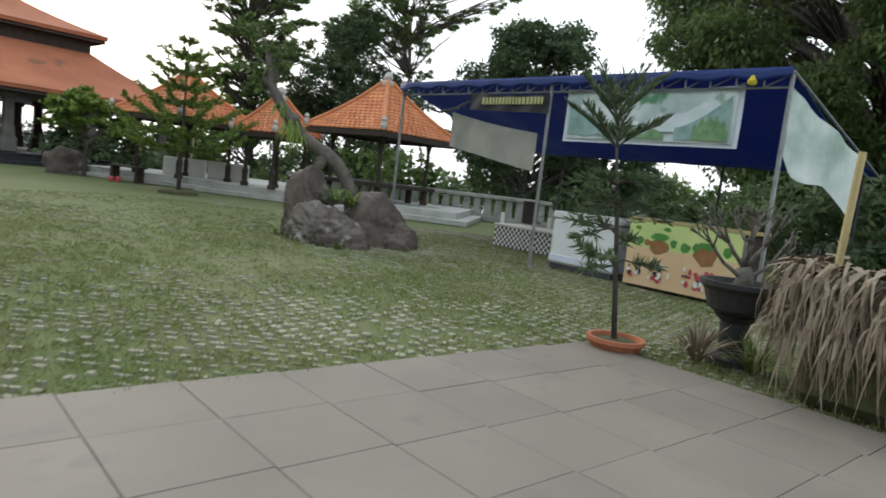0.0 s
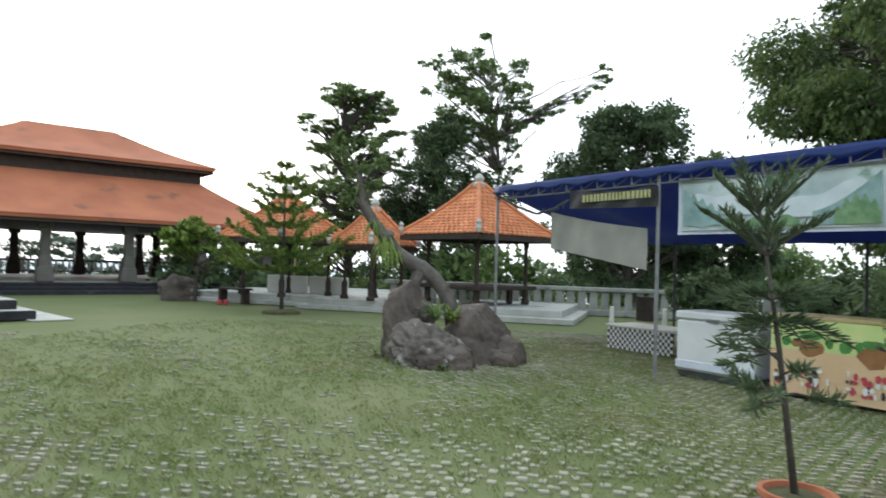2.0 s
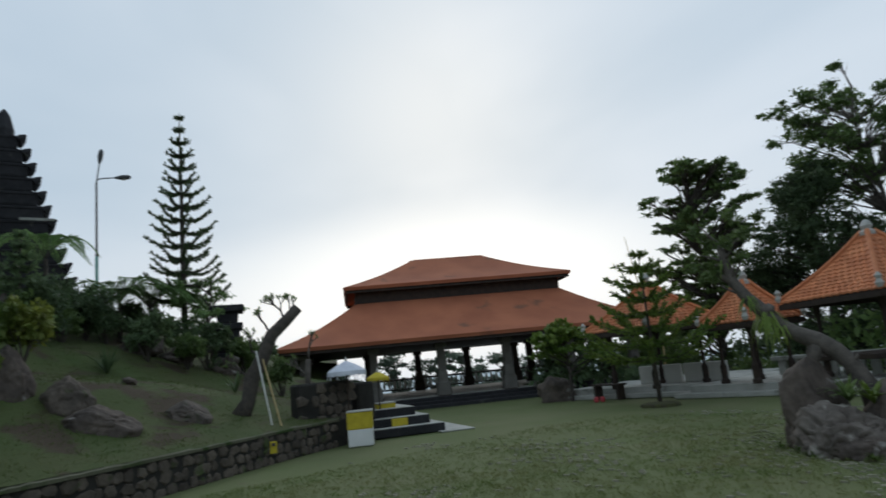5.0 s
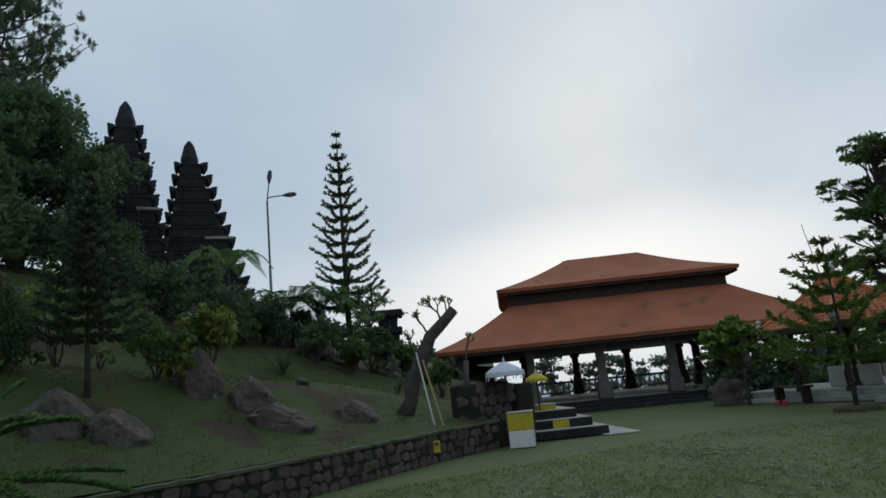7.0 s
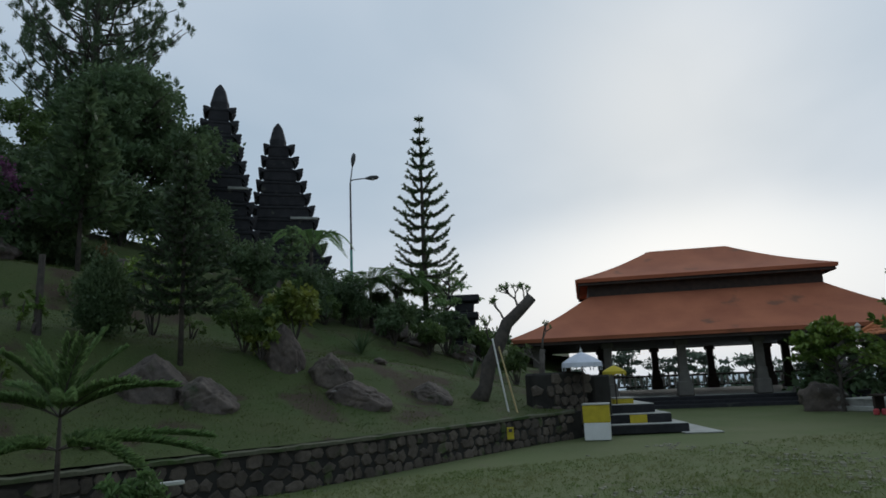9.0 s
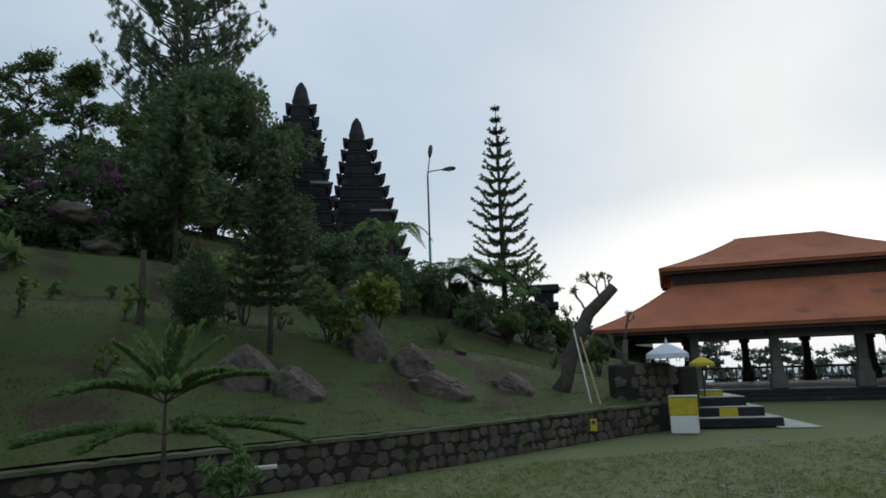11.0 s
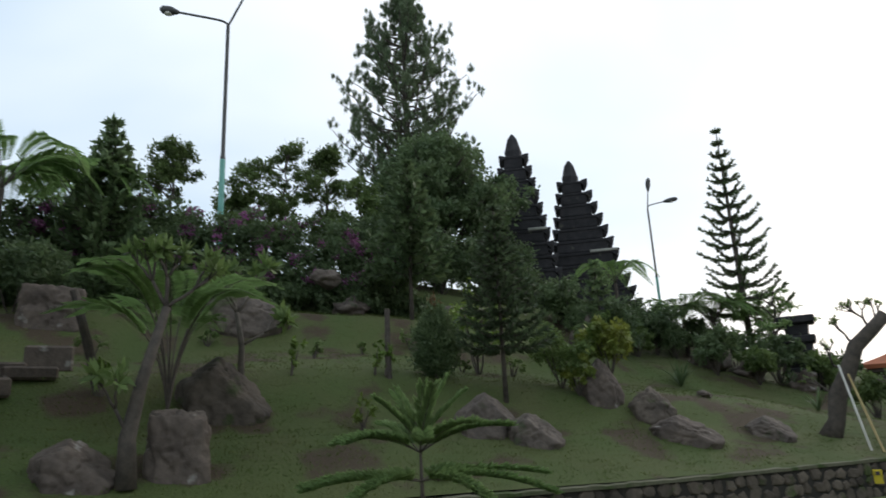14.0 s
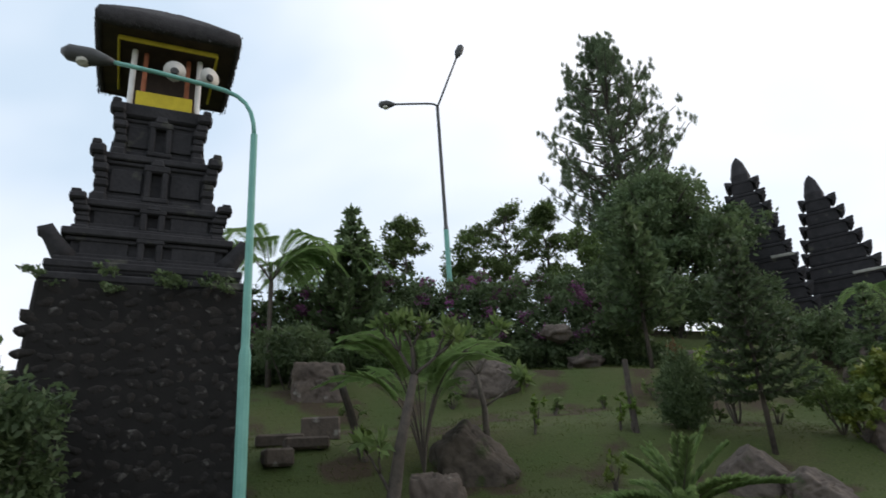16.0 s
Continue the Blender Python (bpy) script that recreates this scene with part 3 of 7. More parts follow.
def pavilion(name, centre, half, eave_z, tip_z, floor_z, rz, rows_n, label, bench=True):
    """A small open pavilion: tiled pyramid roof on turned posts."""
    t = thing(name, (centre.x, centre.y, floor_z), label, "pavilion", "garden pavilions")
    ca = [math.radians(rz + 90 * k) for k in range(4)]

    def prof(q):
        return half * (1 - q) + 0.13 * q, eave_z + (tip_z - eave_z) * (0.78 * q + 0.22 * q ** 2.6)
    under = Build()
    rows = []
    for i in range(9):
        r, z = prof(i / 8)
        rows.append([(centre.x + r * math.cos(a), centre.y + r * math.sin(a), z - 0.06) for a in ca + ca[:1]])
    under.sheet(rows)
    part("roof_deck", under, "soffit", t, thick=0.03)
    tiles = Build()
    for f in range(4):
        a0, a1 = ca[f], ca[(f + 1) % 4]
        for i in range(rows_n):
            r0, z0 = prof(i / rows_n)
            r1, z1 = prof((i + 1.25) / rows_n)
            p0, p1 = Vector((math.cos(a0), math.sin(a0), 0)), Vector((math.cos(a1), math.sin(a1), 0))
            n = max(1, int((p1 - p0).length * r0 / 0.21))
            for k in range(n):
                u0, u1 = k / n, (k + 0.94) / n
                lo = [centre + (p0 * (1 - u) + p1 * u) * r0 + Vector((0, 0, z0 - centre.z)) for u in (u0, (u0 + u1) / 2, u1)]
                hi = [centre + (p0 * (1 - u) + p1 * u) * r1 + Vector((0, 0, z1 - centre.z)) for u in (u0, (u0 + u1) / 2, u1)]
                lo[1].z += 0.035
                hi[1].z += 0.035
                for q in lo:
                    q.z += 0.045
                tiles.add(lo + hi + [q - Vector((0, 0, 0.05)) for q in lo], [(0, 1, 4, 3), (1, 2, 5, 4), (6, 7, 1, 0), (7, 8, 2, 1)])
    part("roof_tiling", tiles, "roof_tile", t, "orange interlocking clay tiles")["kind"] = "stuff"
    hips = Build()
    for a in ca:
        pts = []
        for i in range(9):
            r, z = prof(i / 8)
            pts.append((centre.x + r * math.cos(a), centre.y + r * math.sin(a), z + 0.07))
        hips.tube(pts, 0.07, 6)
    part("hip_tiling", hips, "roof_tile", t)
    for a in ca:
        r, z = prof(0.02)
        o = Build().lathe((centre.x + r * math.cos(a), centre.y + r * math.sin(a), z + 0.02), [(0.07, 0), (0.1, 0.1), (0.06, 0.2), (0.09, 0.27), (0.02, 0.36)], 8)
        part("corner_ornament", o, "cement", t)
    fin = Build().lathe((centre.x, centre.y, tip_z - 0.05), [(0.2, 0), (0.2, 0.1), (0.12, 0.16), (0.16, 0.26), (0.1, 0.36), (0.05, 0.42)], 10)
    part("finial", fin, "cement", t, "grey stone finial")
    fas = Build()
    for f in range(4):
        r = half * 0.985
        a0, a1 = ca[f], ca[(f + 1) % 4]
        p0 = (centre.x + r * math.cos(a0), centre.y + r * math.sin(a0), eave_z - 0.09)
        p1 = (centre.x + r * math.cos(a1), centre.y + r * math.sin(a1), eave_z - 0.09)
        c = [(p0[k] + p1[k]) / 2 for k in range(3)]
        fas.box(c, (math.dist(p0, p1), 0.05, 0.14), math.degrees(math.atan2(p1[1] - p0[1], p1[0] - p0[0])))
    part("fascia", fas, "dark_wood", t)
    for a in [ca[0], ca[1], ca[2], ca[3]]:
        r = half * 0.62
        x, y = centre.x + r * math.cos(a), centre.y + r * math.sin(a)
        hgt = eave_z - floor_z + 0.12
        col = Build().lathe((x, y, floor_z), [(0.13, 0), (0.13, 0.1), (0.09, 0.16), (0.10, 0.5), (0.055, 0.62), (0.055, hgt * 0.75), (0.10, hgt * 0.86), (0.13, hgt)], 10)
        part("post", col, "dark_wood", t)
    if not bench:
        return t
    top = Build()
    top.box((centre.x, centre.y, floor_z + 0.50), (half * 1.08, half * 1.08, 0.12), rz + 45, 0.02)
    part("bench_deck", top, "dark_wood", t)
    for a in ca:
        r = half * 0.42
        sk = Build().box((centre.x + r * math.cos(a), centre.y + r * math.sin(a), floor_z + 0.22), (0.16, 0.16, 0.44), rz + 45, 0.02)
        part("bench_leg", sk, "soffit", t)
    return t


GA = polar(14.2, 20.6)
GB = polar(23.1, 21.6)
GC = polar(30.4, 23.2)
pavilion("pavilion", GA, 2.42, 2.42, 4.0, 0.38, -75, 14, "small open pavilion with orange tiled roof and dark posts")
pavilion("pavilion", GB, 1.46, 2.06, 3.22, 0.34, -70, 12, "small pavilion with orange tiled roof behind the boulder", False)
pavilion("pavilion", GC, 2.3, 2.22, 3.68, 0.34, -64, 13, "open pavilion with orange tiled roof behind the young tree", False)


def terrace(x0, x1, y0, y1, steps, label, rz=0):
    b = Build()
    for i, (ins, z) in enumerate(steps):
        b.box(((x0 + x1) / 2, (y0 + y1) / 2 + ins / 2, z / 2), (x1 - x0 - 2 * ins, y1 - y0 - ins, z), rz, 0.015)
    return solid("terrace_platform", b, "cement", label, "platform", "pavilion platforms", kind="structure")


terrace(-6.2, -2.2, 18.3, 23.0, ((0, 0.16), (0.35, 0.36)), "stepped pale cement platform under a pavilion")
terrace(-11.0, -7.2, 19.1, 25.5, ((0, 0.14), (0.35, 0.34)), "stepped pale cement platform with a worn edge")
terrace(-16.4, -10.4, 19.9, 27.5, ((0, 0.14), (0.4, 0.34)), "wide low cement platform")
# low white parapet on the far platform
for x0, x1 in ((-13.6, -12.0), (-11.9, -10.4)):
    solid("parapet_wall", Build().box(((x0 + x1) / 2, 21.6, 0.65), (x1 - x0, 0.15, 0.62), 0, 0.02), "off_white", "low white painted parapet wall", "wall")

# balustrade along the drop
bal = thing("balustrade", (-2, 22.7, 0), "long pale concrete balustrade with upright slabs", "balustrade")
y_b = 22.7
b = Build()
b.box((0.6, y_b, 0.86), (20.0, 0.34, 0.13), 0, 0.02)
part("top_rail", b, "old_cement", bal)
b = Build()
b.box((0.6, y_b, 0.10), (20.0, 0.30, 0.2), 0, 0.02)
part("kerb", b, "old_cement", bal)
slab_me = Build().box((0, 0, 0.50), (0.27, 0.16, 0.62), 0, 0.015, 0.8).mesh("upright")
for i in range(53):
    ob = part("upright", slab_me, "old_cement", bal)
    ob.location = Vector((-9.1 + i * 0.37, y_b, 0)) 
for x in (-1.3, 0.1):
    solid("marker_post", Build().box((x, 19.6, 0.25), (0.13, 0.13, 0.5), 0, 0.02, 0.85), "off_white", "short pale marker post on the lawn edge", "post", "short posts")

# ---- paved terrace in front ----
PA = Vector((0.50, 5.50, 0))
PD = Vector((-0.67, -0.742, 0)).normalized()
PE = Vector((0.765, -0.644, 0)).normalized()
base = Build()
q = [PA, PA + PD * 12, PA + PD * 12 + PE * 12, PA + PE * 12]
base.add([(p.x, p.y, 0.015) for p in q] + [(p.x, p.y, -0.1) for p in q], [(0, 1, 2, 3), (4, 5, 1, 0), (7, 4, 0, 3)])
terrace_floor = solid("pavement", base, "joint", "paved terrace of large grey stone slabs", "pavement", kind="structure")

# ---- stall under the blue awning ----
TU = Vector((0.79, -0.61, 0)).normalized()
TB = Vector((0.61, 0.79, 0)).normalized()
TL, TR = polar(13.1, 12.8), polar(-20.6, 8.5)
TLEN = (TR - TL).length
awning = thing("awning", TL, "blue tarpaulin awning on thin steel poles with lashed trusses", "awning")


def stall(s, k, z):
    return TL + TU * s + TB * k + Vector((0, 0, z))


rows = []
for j in range(13):
    k = j / 12
    rows.append([stall(0.2 + (TLEN - 0.2) * i / 24, 4.2 * k, 3.02 - 0.9 * k - 0.16 * math.sin(math.pi * k) * (0.6 + 0.4 * math.cos(i * 1.05)) + 0.02 * noise.noise(Vector((i * 0.9, j * 0.7, 1)))) for i in range(25)])
part("tarpaulin", Build().sheet(rows), "blue_tarp", awning, thick=0.01, smooth=True)
rows = []
for j in range(4):
    rows.append([stall(0.2 + (TLEN - 0.2) * i / 40, -0.03 - 0.01 * j, 3.03 - 0.045 * j * (1 + 0.25 * math.sin(i * 1.7))) for i in range(41)])
part("valance", Build().sheet(rows), "blue_tarp", awning, thick=0.008, smooth=True)
for s_, p in enumerate((0.25, 3.86, TLEN - 0.02)):
    top = stall(p, 0.02, 3.0)
    b = Build().tube([(top.x, top.y, 0.0), tuple(top)], 0.028, 8)
    part("pole", b, "steel", awning)
for p in (1.2, 4.9, TLEN - 0.2):
    top = stall(p, 4.1, 2.15)
    part("pole", Build().tube([(top.x, top.y, 0.0), tuple(top)], 0.028, 8), "lamp_dark", awning)
tr = Build()
tr.tube([stall(0.2, 0, 2.97), stall(TLEN, 0, 2.97)], 0.02, 6)
tr.tube([stall(0.2, 0.02, 2.80), stall(TLEN, 0.02, 2.80)], 0.015, 6)
n = 22
for i in range(1, n):
    tr.tube([stall(TLEN * i / n, 0.01, 2.97), stall(TLEN * i / n, 0.02, 2.80)], 0.014, 5)
    tr.tube([stall(TLEN * i / n, 0.01, 2.80), stall(TLEN * (i + 1) / n, 0.02, 2.97)], 0.01, 5)
part("truss", tr, "steel", awning)
tr = Build()
tr.tube([stall(TLEN, 0, 2.97), stall(TLEN, 4.2, 2.1)], 0.02, 6)
tr.tube([stall(TLEN - 0.03, 0.1, 2.8), stall(TLEN - 0.03, 4.2, 1.95)], 0.015, 6)
part("side_truss", tr, "steel", awning)


def cloth(s0, s1, z0, z1, k=0.06, sag=0.04, slant=0.0, n=24, wave=0.025):
    rows = []
    for j in range(9):
        v = j / 8
        rows.append([stall(s0 + (s1 - s0) * i / n, k + wave * math.sin(i * 0.8 + j * 0.3) * (1 - abs(2 * v - 1) * 0.3), z0 + (z1 - z0) * v + slant * i / n - sag * math.sin(math.pi * i / n) * (1 - v)) for i in range(n + 1)])
    return Build().sheet(rows)


M["banner"] = material("printed_banner", (0.62, 0.68, 0.66), (0.26, 0.36, 0.34), rough=0.5, scale=1.3, fine=0.05, spread=0.16, mix=0.56, spots=((0.10, 0.24, 0.13), 2.4, 0.60))
M["banner_mid"] = material("printed_banner_green", (0.62, 0.65, 0.63), (0.26, 0.36, 0.30), rough=0.5, scale=2.0, fine=0.05)
bn = thing("banner", stall(4.6, 0, 2.2), "large pale landscape-print vinyl banner with white border", "banner")
part("print", cloth(4.2, 6.78, 2.80, 2.11, wave=0.018), "banner", bn, thick=0.004)
part("border", cloth(4.14, 6.84, 2.85, 2.06, k=0.085, wave=0.018), "white_cloth", bn, thick=0.003)
M["mist_print"] = material("mist_print", (0.66, 0.70, 0.70), (0.52, 0.58, 0.58), rough=0.5, scale=3, fine=0.05)
M["hill_print"] = material("hill_print", (0.17, 0.27, 0.25), (0.30, 0.42, 0.40), rough=0.5, scale=6, fine=0.1)
M["leaf_print"] = material("leaf_print", (0.10, 0.20, 0.09), (0.22, 0.34, 0.18), rough=0.5, scale=9, fine=0.15)


def wave_strip(s0, s1, zf, zb, off, mat_, nm):
    """A printed shape on the banner between a wavy upper and a lower edge."""
    rows = [[stall(4.2 + (s0 - 4.6 + (s1 - s0) * i / 20) * 0.972, 0.040 - off, zz(i / 20) + 0.08) for i in range(21)] for zz in (zb, zf)]
    part(nm, Build().sheet(rows), mat_, bn)


wave_strip(4.65, 7.2, lambda q: 2.42 + 0.10 * math.sin(q * 9) + 0.05 * math.sin(q * 23), lambda q: 2.2 + 0.04 * math.sin(q * 7), 0.004, "mist_print", "printed_mist")
wave_strip(6.45, 7.2, lambda q: 2.22 + 0.42 * q ** 1.5, lambda q: 2.06, 0.008, "hill_print", "printed_hill")
wave_strip(6.7, 7.2, lambda q: 2.2 + 0.16 * math.sin(q * 3) + 0.05 * math.sin(q * 31), lambda q: 2.06, 0.012, "leaf_print", "printed_foliage")
wave_strip(4.66, 5.25, lambda q: 2.58 - 0.3 * q + 0.04 * math.sin(q * 27), lambda q: 2.08 + 0.02 * math.sin(q * 9), 0.008, "hill_print", "printed_hill")
wave_strip(5.3, 6.3, lambda q: 2.16 + 0.04 * math.sin(q * 17), lambda q: 2.06, 0.008, "leaf_print", "printed_foliage")
side_rows = []
for j in range(9):
    v = j / 8
    side_rows.append([stall(TLEN - 0.04 + 0.5 * i / 14 + 0.03 * math.sin(i * 0.9 + 2 * v), 0.08 + 1.2 * i / 14, 2.80 - 0.045 * i - (0.80 + 0.10 * math.sin(i * 0.5)) * v) for i in range(15)])
solid("side_banner", Build().sheet(side_rows), "banner_mid", "torn pale banner hanging at the awning's side", "banner", thick=0.004)
solid("shade_cloth", cloth(1.55, 3.57, 2.50, 1.88, k=0.15, slant=-0.33, sag=0.03, n=40, wave=0.018), "grey_net", "grey woven shade cloth sagging below the awning", "cloth", thick=0.006)
solid("name_banner", cloth(2.15, 3.88, 2.82, 2.52, k=-0.03, slant=-0.06), "dark_pot", "narrow black banner lashed under the awning", "banner", thick=0.004)
gar = Build()
gpts = [stall(s, -0.02, z) for s, z in ((0.25, 2.88), (0.36, 2.83), (0.85, 2.62), (1.36, 2.47), (1.75, 2.53), (2.12, 2.66))]
gar.tube(gpts, 0.022, 6)
rnd = random.Random(77)
for i in range(70):
    k = rnd.uniform(0, 4.99)
    p = gpts[int(k)].lerp(gpts[int(k) + 1], k % 1)
    gar.tube([p, p + Vector((rnd.uniform(-0.05, 0.05), rnd.uniform(-0.05, 0.05), rnd.uniform(-0.10, 0.06)))], [0.014, 0.004], 4)
solid("garland", gar, "lamp_dark", "dark shaggy rope garland slung under the awning", "garland")

fz = thing("chest_freezer", (0.6, 10.8, 0), "white chest freezer standing under the awning", "freezer")
FA = Vector((0.10, 10.95, 0))
fc = FA + TU * 0.62 + TB * 0.38
frot = math.degrees(math.atan2(TU.y, TU.x))
part("body", Build().box((fc.x, fc.y, 0.47), (1.24, 0.72, 0.74), frot, 0.03), "white_paint", fz)
part("base", Build().box((fc.x, fc.y, 0.05), (1.2, 0.68, 0.10), frot, 0.01), "lamp_dark", fz)
part("lid", Build().box((fc.x, fc.y, 0.91), (1.27, 0.75, 0.12), frot, 0.03), "white_paint", fz)
part("lower_trim", Build().box((fc.x - TB.x * 0.012, fc.y - TB.y * 0.012, 0.19), (1.25, 0.72, 0.12), frot, 0.01), "white_cloth", fz)
part("lid_handle", Build().box((fc.x - TB.x * 0.39, fc.y - TB.y * 0.39, 0.86), (0.2, 0.04, 0.04), frot, 0.01), "steel", fz)

CA_ = Vector((1.24, 9.92, 0))
cc = CA_ + TU * 0.84 + TB * 0.36
counter = thing("stall_counter", (cc.x, cc.y, 0), "stall counter fronted with a colourful printed cartoon banner", "counter")
part("frame", Build().box((cc.x, cc.y, 0.5), (1.64, 0.66, 0.98), frot, 0.02), "dark_wood", counter)
M["print_field"] = material("print_yellow_green", (0.62, 0.66, 0.28), (0.48, 0.60, 0.22), rough=0.5, scale=3, fine=0.05)
M["print_path"] = material("print_peach", (0.72, 0.50, 0.30), (0.66, 0.44, 0.25), rough=0.5, scale=3, fine=0.05)
M["print_brown"] = material("print_brown", (0.34, 0.17, 0.07), (0.26, 0.12, 0.05), rough=0.5, scale=8, fine=0.1)
M["print_green"] = material("print_green", (0.10, 0.28, 0.07), (0.07, 0.20, 0.05), rough=0.5, scale=8, fine=0.1)
M["print_red"] = material("print_red", (0.55, 0.08, 0.07), (0.45, 0.07, 0.10), rough=0.5, scale=8)
M["print_dark"] = material("print_dark", (0.05, 0.04, 0.05), (0.08, 0.06, 0.06), rough=0.5, scale=8)
M["print_white"] = material("print_white", (0.75, 0.74, 0.70), rough=0.5, scale=8, fine=0.05, second=(0.68, 0.67, 0.62))


def front(u, z, off):
    p = CA_ + TU * u - TB * (0.01 + off)
    return (p.x, p.y, z)


def flat_blob(cx, cz, rx, rz, off, n=14, wob=0.15, seed=0):
    rnd = random.Random(seed)
    pts = []
    for i in range(n):
        a = 2 * math.pi * i / n
        k = 1 + rnd.uniform(-wob, wob)
        pts.append(front(cx + rx * k * math.cos(a), cz + rz * k * math.sin(a), off))
    return pts, [tuple(range(n))]


pr = Build().add([front(0, 0.06, 0.004), front(1.68, 0.06, 0.004), front(1.68, 0.62, 0.004), front(0, 0.62, 0.004)], [(0, 1, 2, 3)])
part("print_lower", pr, "print_path", counter, "peach-coloured lower half of the banner")
pr = Build().add([front(0, 0.60, 0.002), front(1.68, 0.60, 0.002), front(1.68, 1.03, 0.002), front(0, 1.03, 0.002)], [(0, 1, 2, 3)])
part("print_upper", pr, "print_field", counter, "yellow-green upper half of the banner")
for mat_, spots_ in (("print_brown", ((0.5, 0.66, 0.15, 0.11), (1.2, 0.62, 0.17, 0.13), (0.32, 0.70, 0.05, 0.05))),
                     ("print_green", ((0.2, 0.72, 0.06, 0.06), (0.72, 0.73, 0.05, 0.06), (0.9, 0.70, 0.07, 0.07), (1.05, 0.73, 0.05, 0.06), (1.5, 0.73, 0.06, 0.08), (0.5, 0.80, 0.14, 0.05), (1.2, 0.77, 0.13, 0.05), (0.6, 0.92, 0.06, 0.03), (1.4, 0.93, 0.08, 0.03), (0.15, 0.90, 0.05, 0.03)))):
    for i, (x, z, rx, rz) in enumerate(spots_):
        part("print_motif", Build().add(*flat_blob(x, z, rx, rz, 0.006 + 0.0006 * i, seed=i)), mat_, counter)
for mat_, sd in (("print_red", 3), ("print_dark", 5), ("print_white", 7)):
    rnd = random.Random(sd)
    for i in range(16):
        x = rnd.choice((0.15, 0.45, 0.6, 0.95, 1.2, 1.4)) + rnd.uniform(-0.1, 0.12)
        part("print_motif", Build().add(*flat_blob(x, rnd.uniform(0.17, 0.42), rnd.uniform(0.015, 0.04), rnd.uniform(0.02, 0.05), 0.009 + 0.0005 * i + sd * 0.001, seed=i + sd * 50)), mat_, counter)
part("worktop", Build().box((cc.x, cc.y, 1.02), (1.78, 0.76, 0.05), frot, 0.01), "bamboo", counter)

tb = thing("low_table", (-0.5, 13.9, 0), "low table draped with black and white checked cloth", "table")
BA_ = Vector((-1.06, 13.9, 0))
bc = BA_ + TU * 0.75 + TB * 0.4
part("tabletop", Build().box((bc.x, bc.y, 0.455), (1.56, 0.86, 0.05), frot, 0.015), "off_white", tb)
chk = {"print_dark": Build(), "print_white": Build()}
nx, nz = 26, 7
for i in range(nx):
    for j in range(nz):
        p = BA_ + TU * (1.5 * i / nx)
        w, hh = 1.5 / nx, 0.42 / nz
        p2 = p + TU * w
        bb = chk["print_dark" if (i + j) % 2 else "print_white"]
        bb.add([(p.x, p.y, 0.01 + j * hh), (p2.x, p2.y, 0.01 + j * hh), (p2.x, p2.y, 0.01 + (j + 1) * hh), (p.x, p.y, 0.01 + (j + 1) * hh)], [(0, 1, 2, 3)])
nd = 14
for i in range(nd):
    for j in range(nz):
        p = BA_ + TB * (0.8 * i / nd)
        p2 = p + TB * (0.8 / nd)
        hh = 0.42 / nz
        chk["print_dark" if (i + j) % 2 == 0 else "print_white"].add([(p.x, p.y, 0.01 + j * hh), (p2.x, p2.y, 0.01 + j * hh), (p2.x, p2.y, 0.01 + (j + 1) * hh), (p.x, p.y, 0.01 + (j + 1) * hh)], [(0, 1, 2, 3)])
for mat_, bb in chk.items():
    part("cloth_pattern", bb, mat_, tb)

# ---- boulder group with the leaning tree ----
crag("boulder", (-4.16, 10.80, 0.34), (0.56, 0.60, 0.92), (((-1, -0.2, 0.12), 0.60), ((0.85, -0.2, 0.55), 0.66), ((-0.35, -0.2, 0.95), 0.86), ((0, -1, 0.2), 0.70), ((-0.8, -0.8, -0.2), 0.66)), 11, label="tall leaning brown-grey boulder slab on the lawn")
crag("boulder", (-3.60, 10.22, 0.10), (0.74, 0.56, 0.60), (((0.25, -0.35, 1), 0.70), ((0.6, -0.1, 0.7), 0.70), ((-0.9, -0.5, 0.1), 0.70), ((0.1, -1, -0.15), 0.74), ((0.55, -0.9, 0.2), 0.72), ((-0.4, -1, 0.5), 0.70), ((1, -0.2, 0.1), 0.80)), 2, "boulder_pale", label="low flat-topped boulder with pale lichen", rough=0.15)
crag("boulder", (-2.98, 10.98, 0.20), (0.86, 0.60, 0.84), (((0.72, -0.1, 0.6), 0.56), ((-0.15, -0.2, 1), 0.72), ((-0.8, -0.2, 0.5), 0.66), ((0.2, -1, 0.35), 0.66), ((-0.7, -0.8, 0.2), 0.70), ((1, -0.6, 0), 0.78)), 12, label="sloping dark brown-grey boulder on the lawn", rough=0.06)
crag("boulder", (-2.44, 10.85, 0.10), (0.34, 0.34, 0.34), (((0.2, -0.6, 0.8), 0.66), ((0.9, -0.3, 0.3), 0.72)), 6, label="small dark boulder beside the sloping one")
crag("boulder", (-3.22, 10.02, 0.06), (0.48, 0.36, 0.32), (((0, -0.4, 1), 0.6), ((0.5, -0.9, 0.3), 0.66)), 4, label="low grey stone at the boulders' foot", rough=0.09)


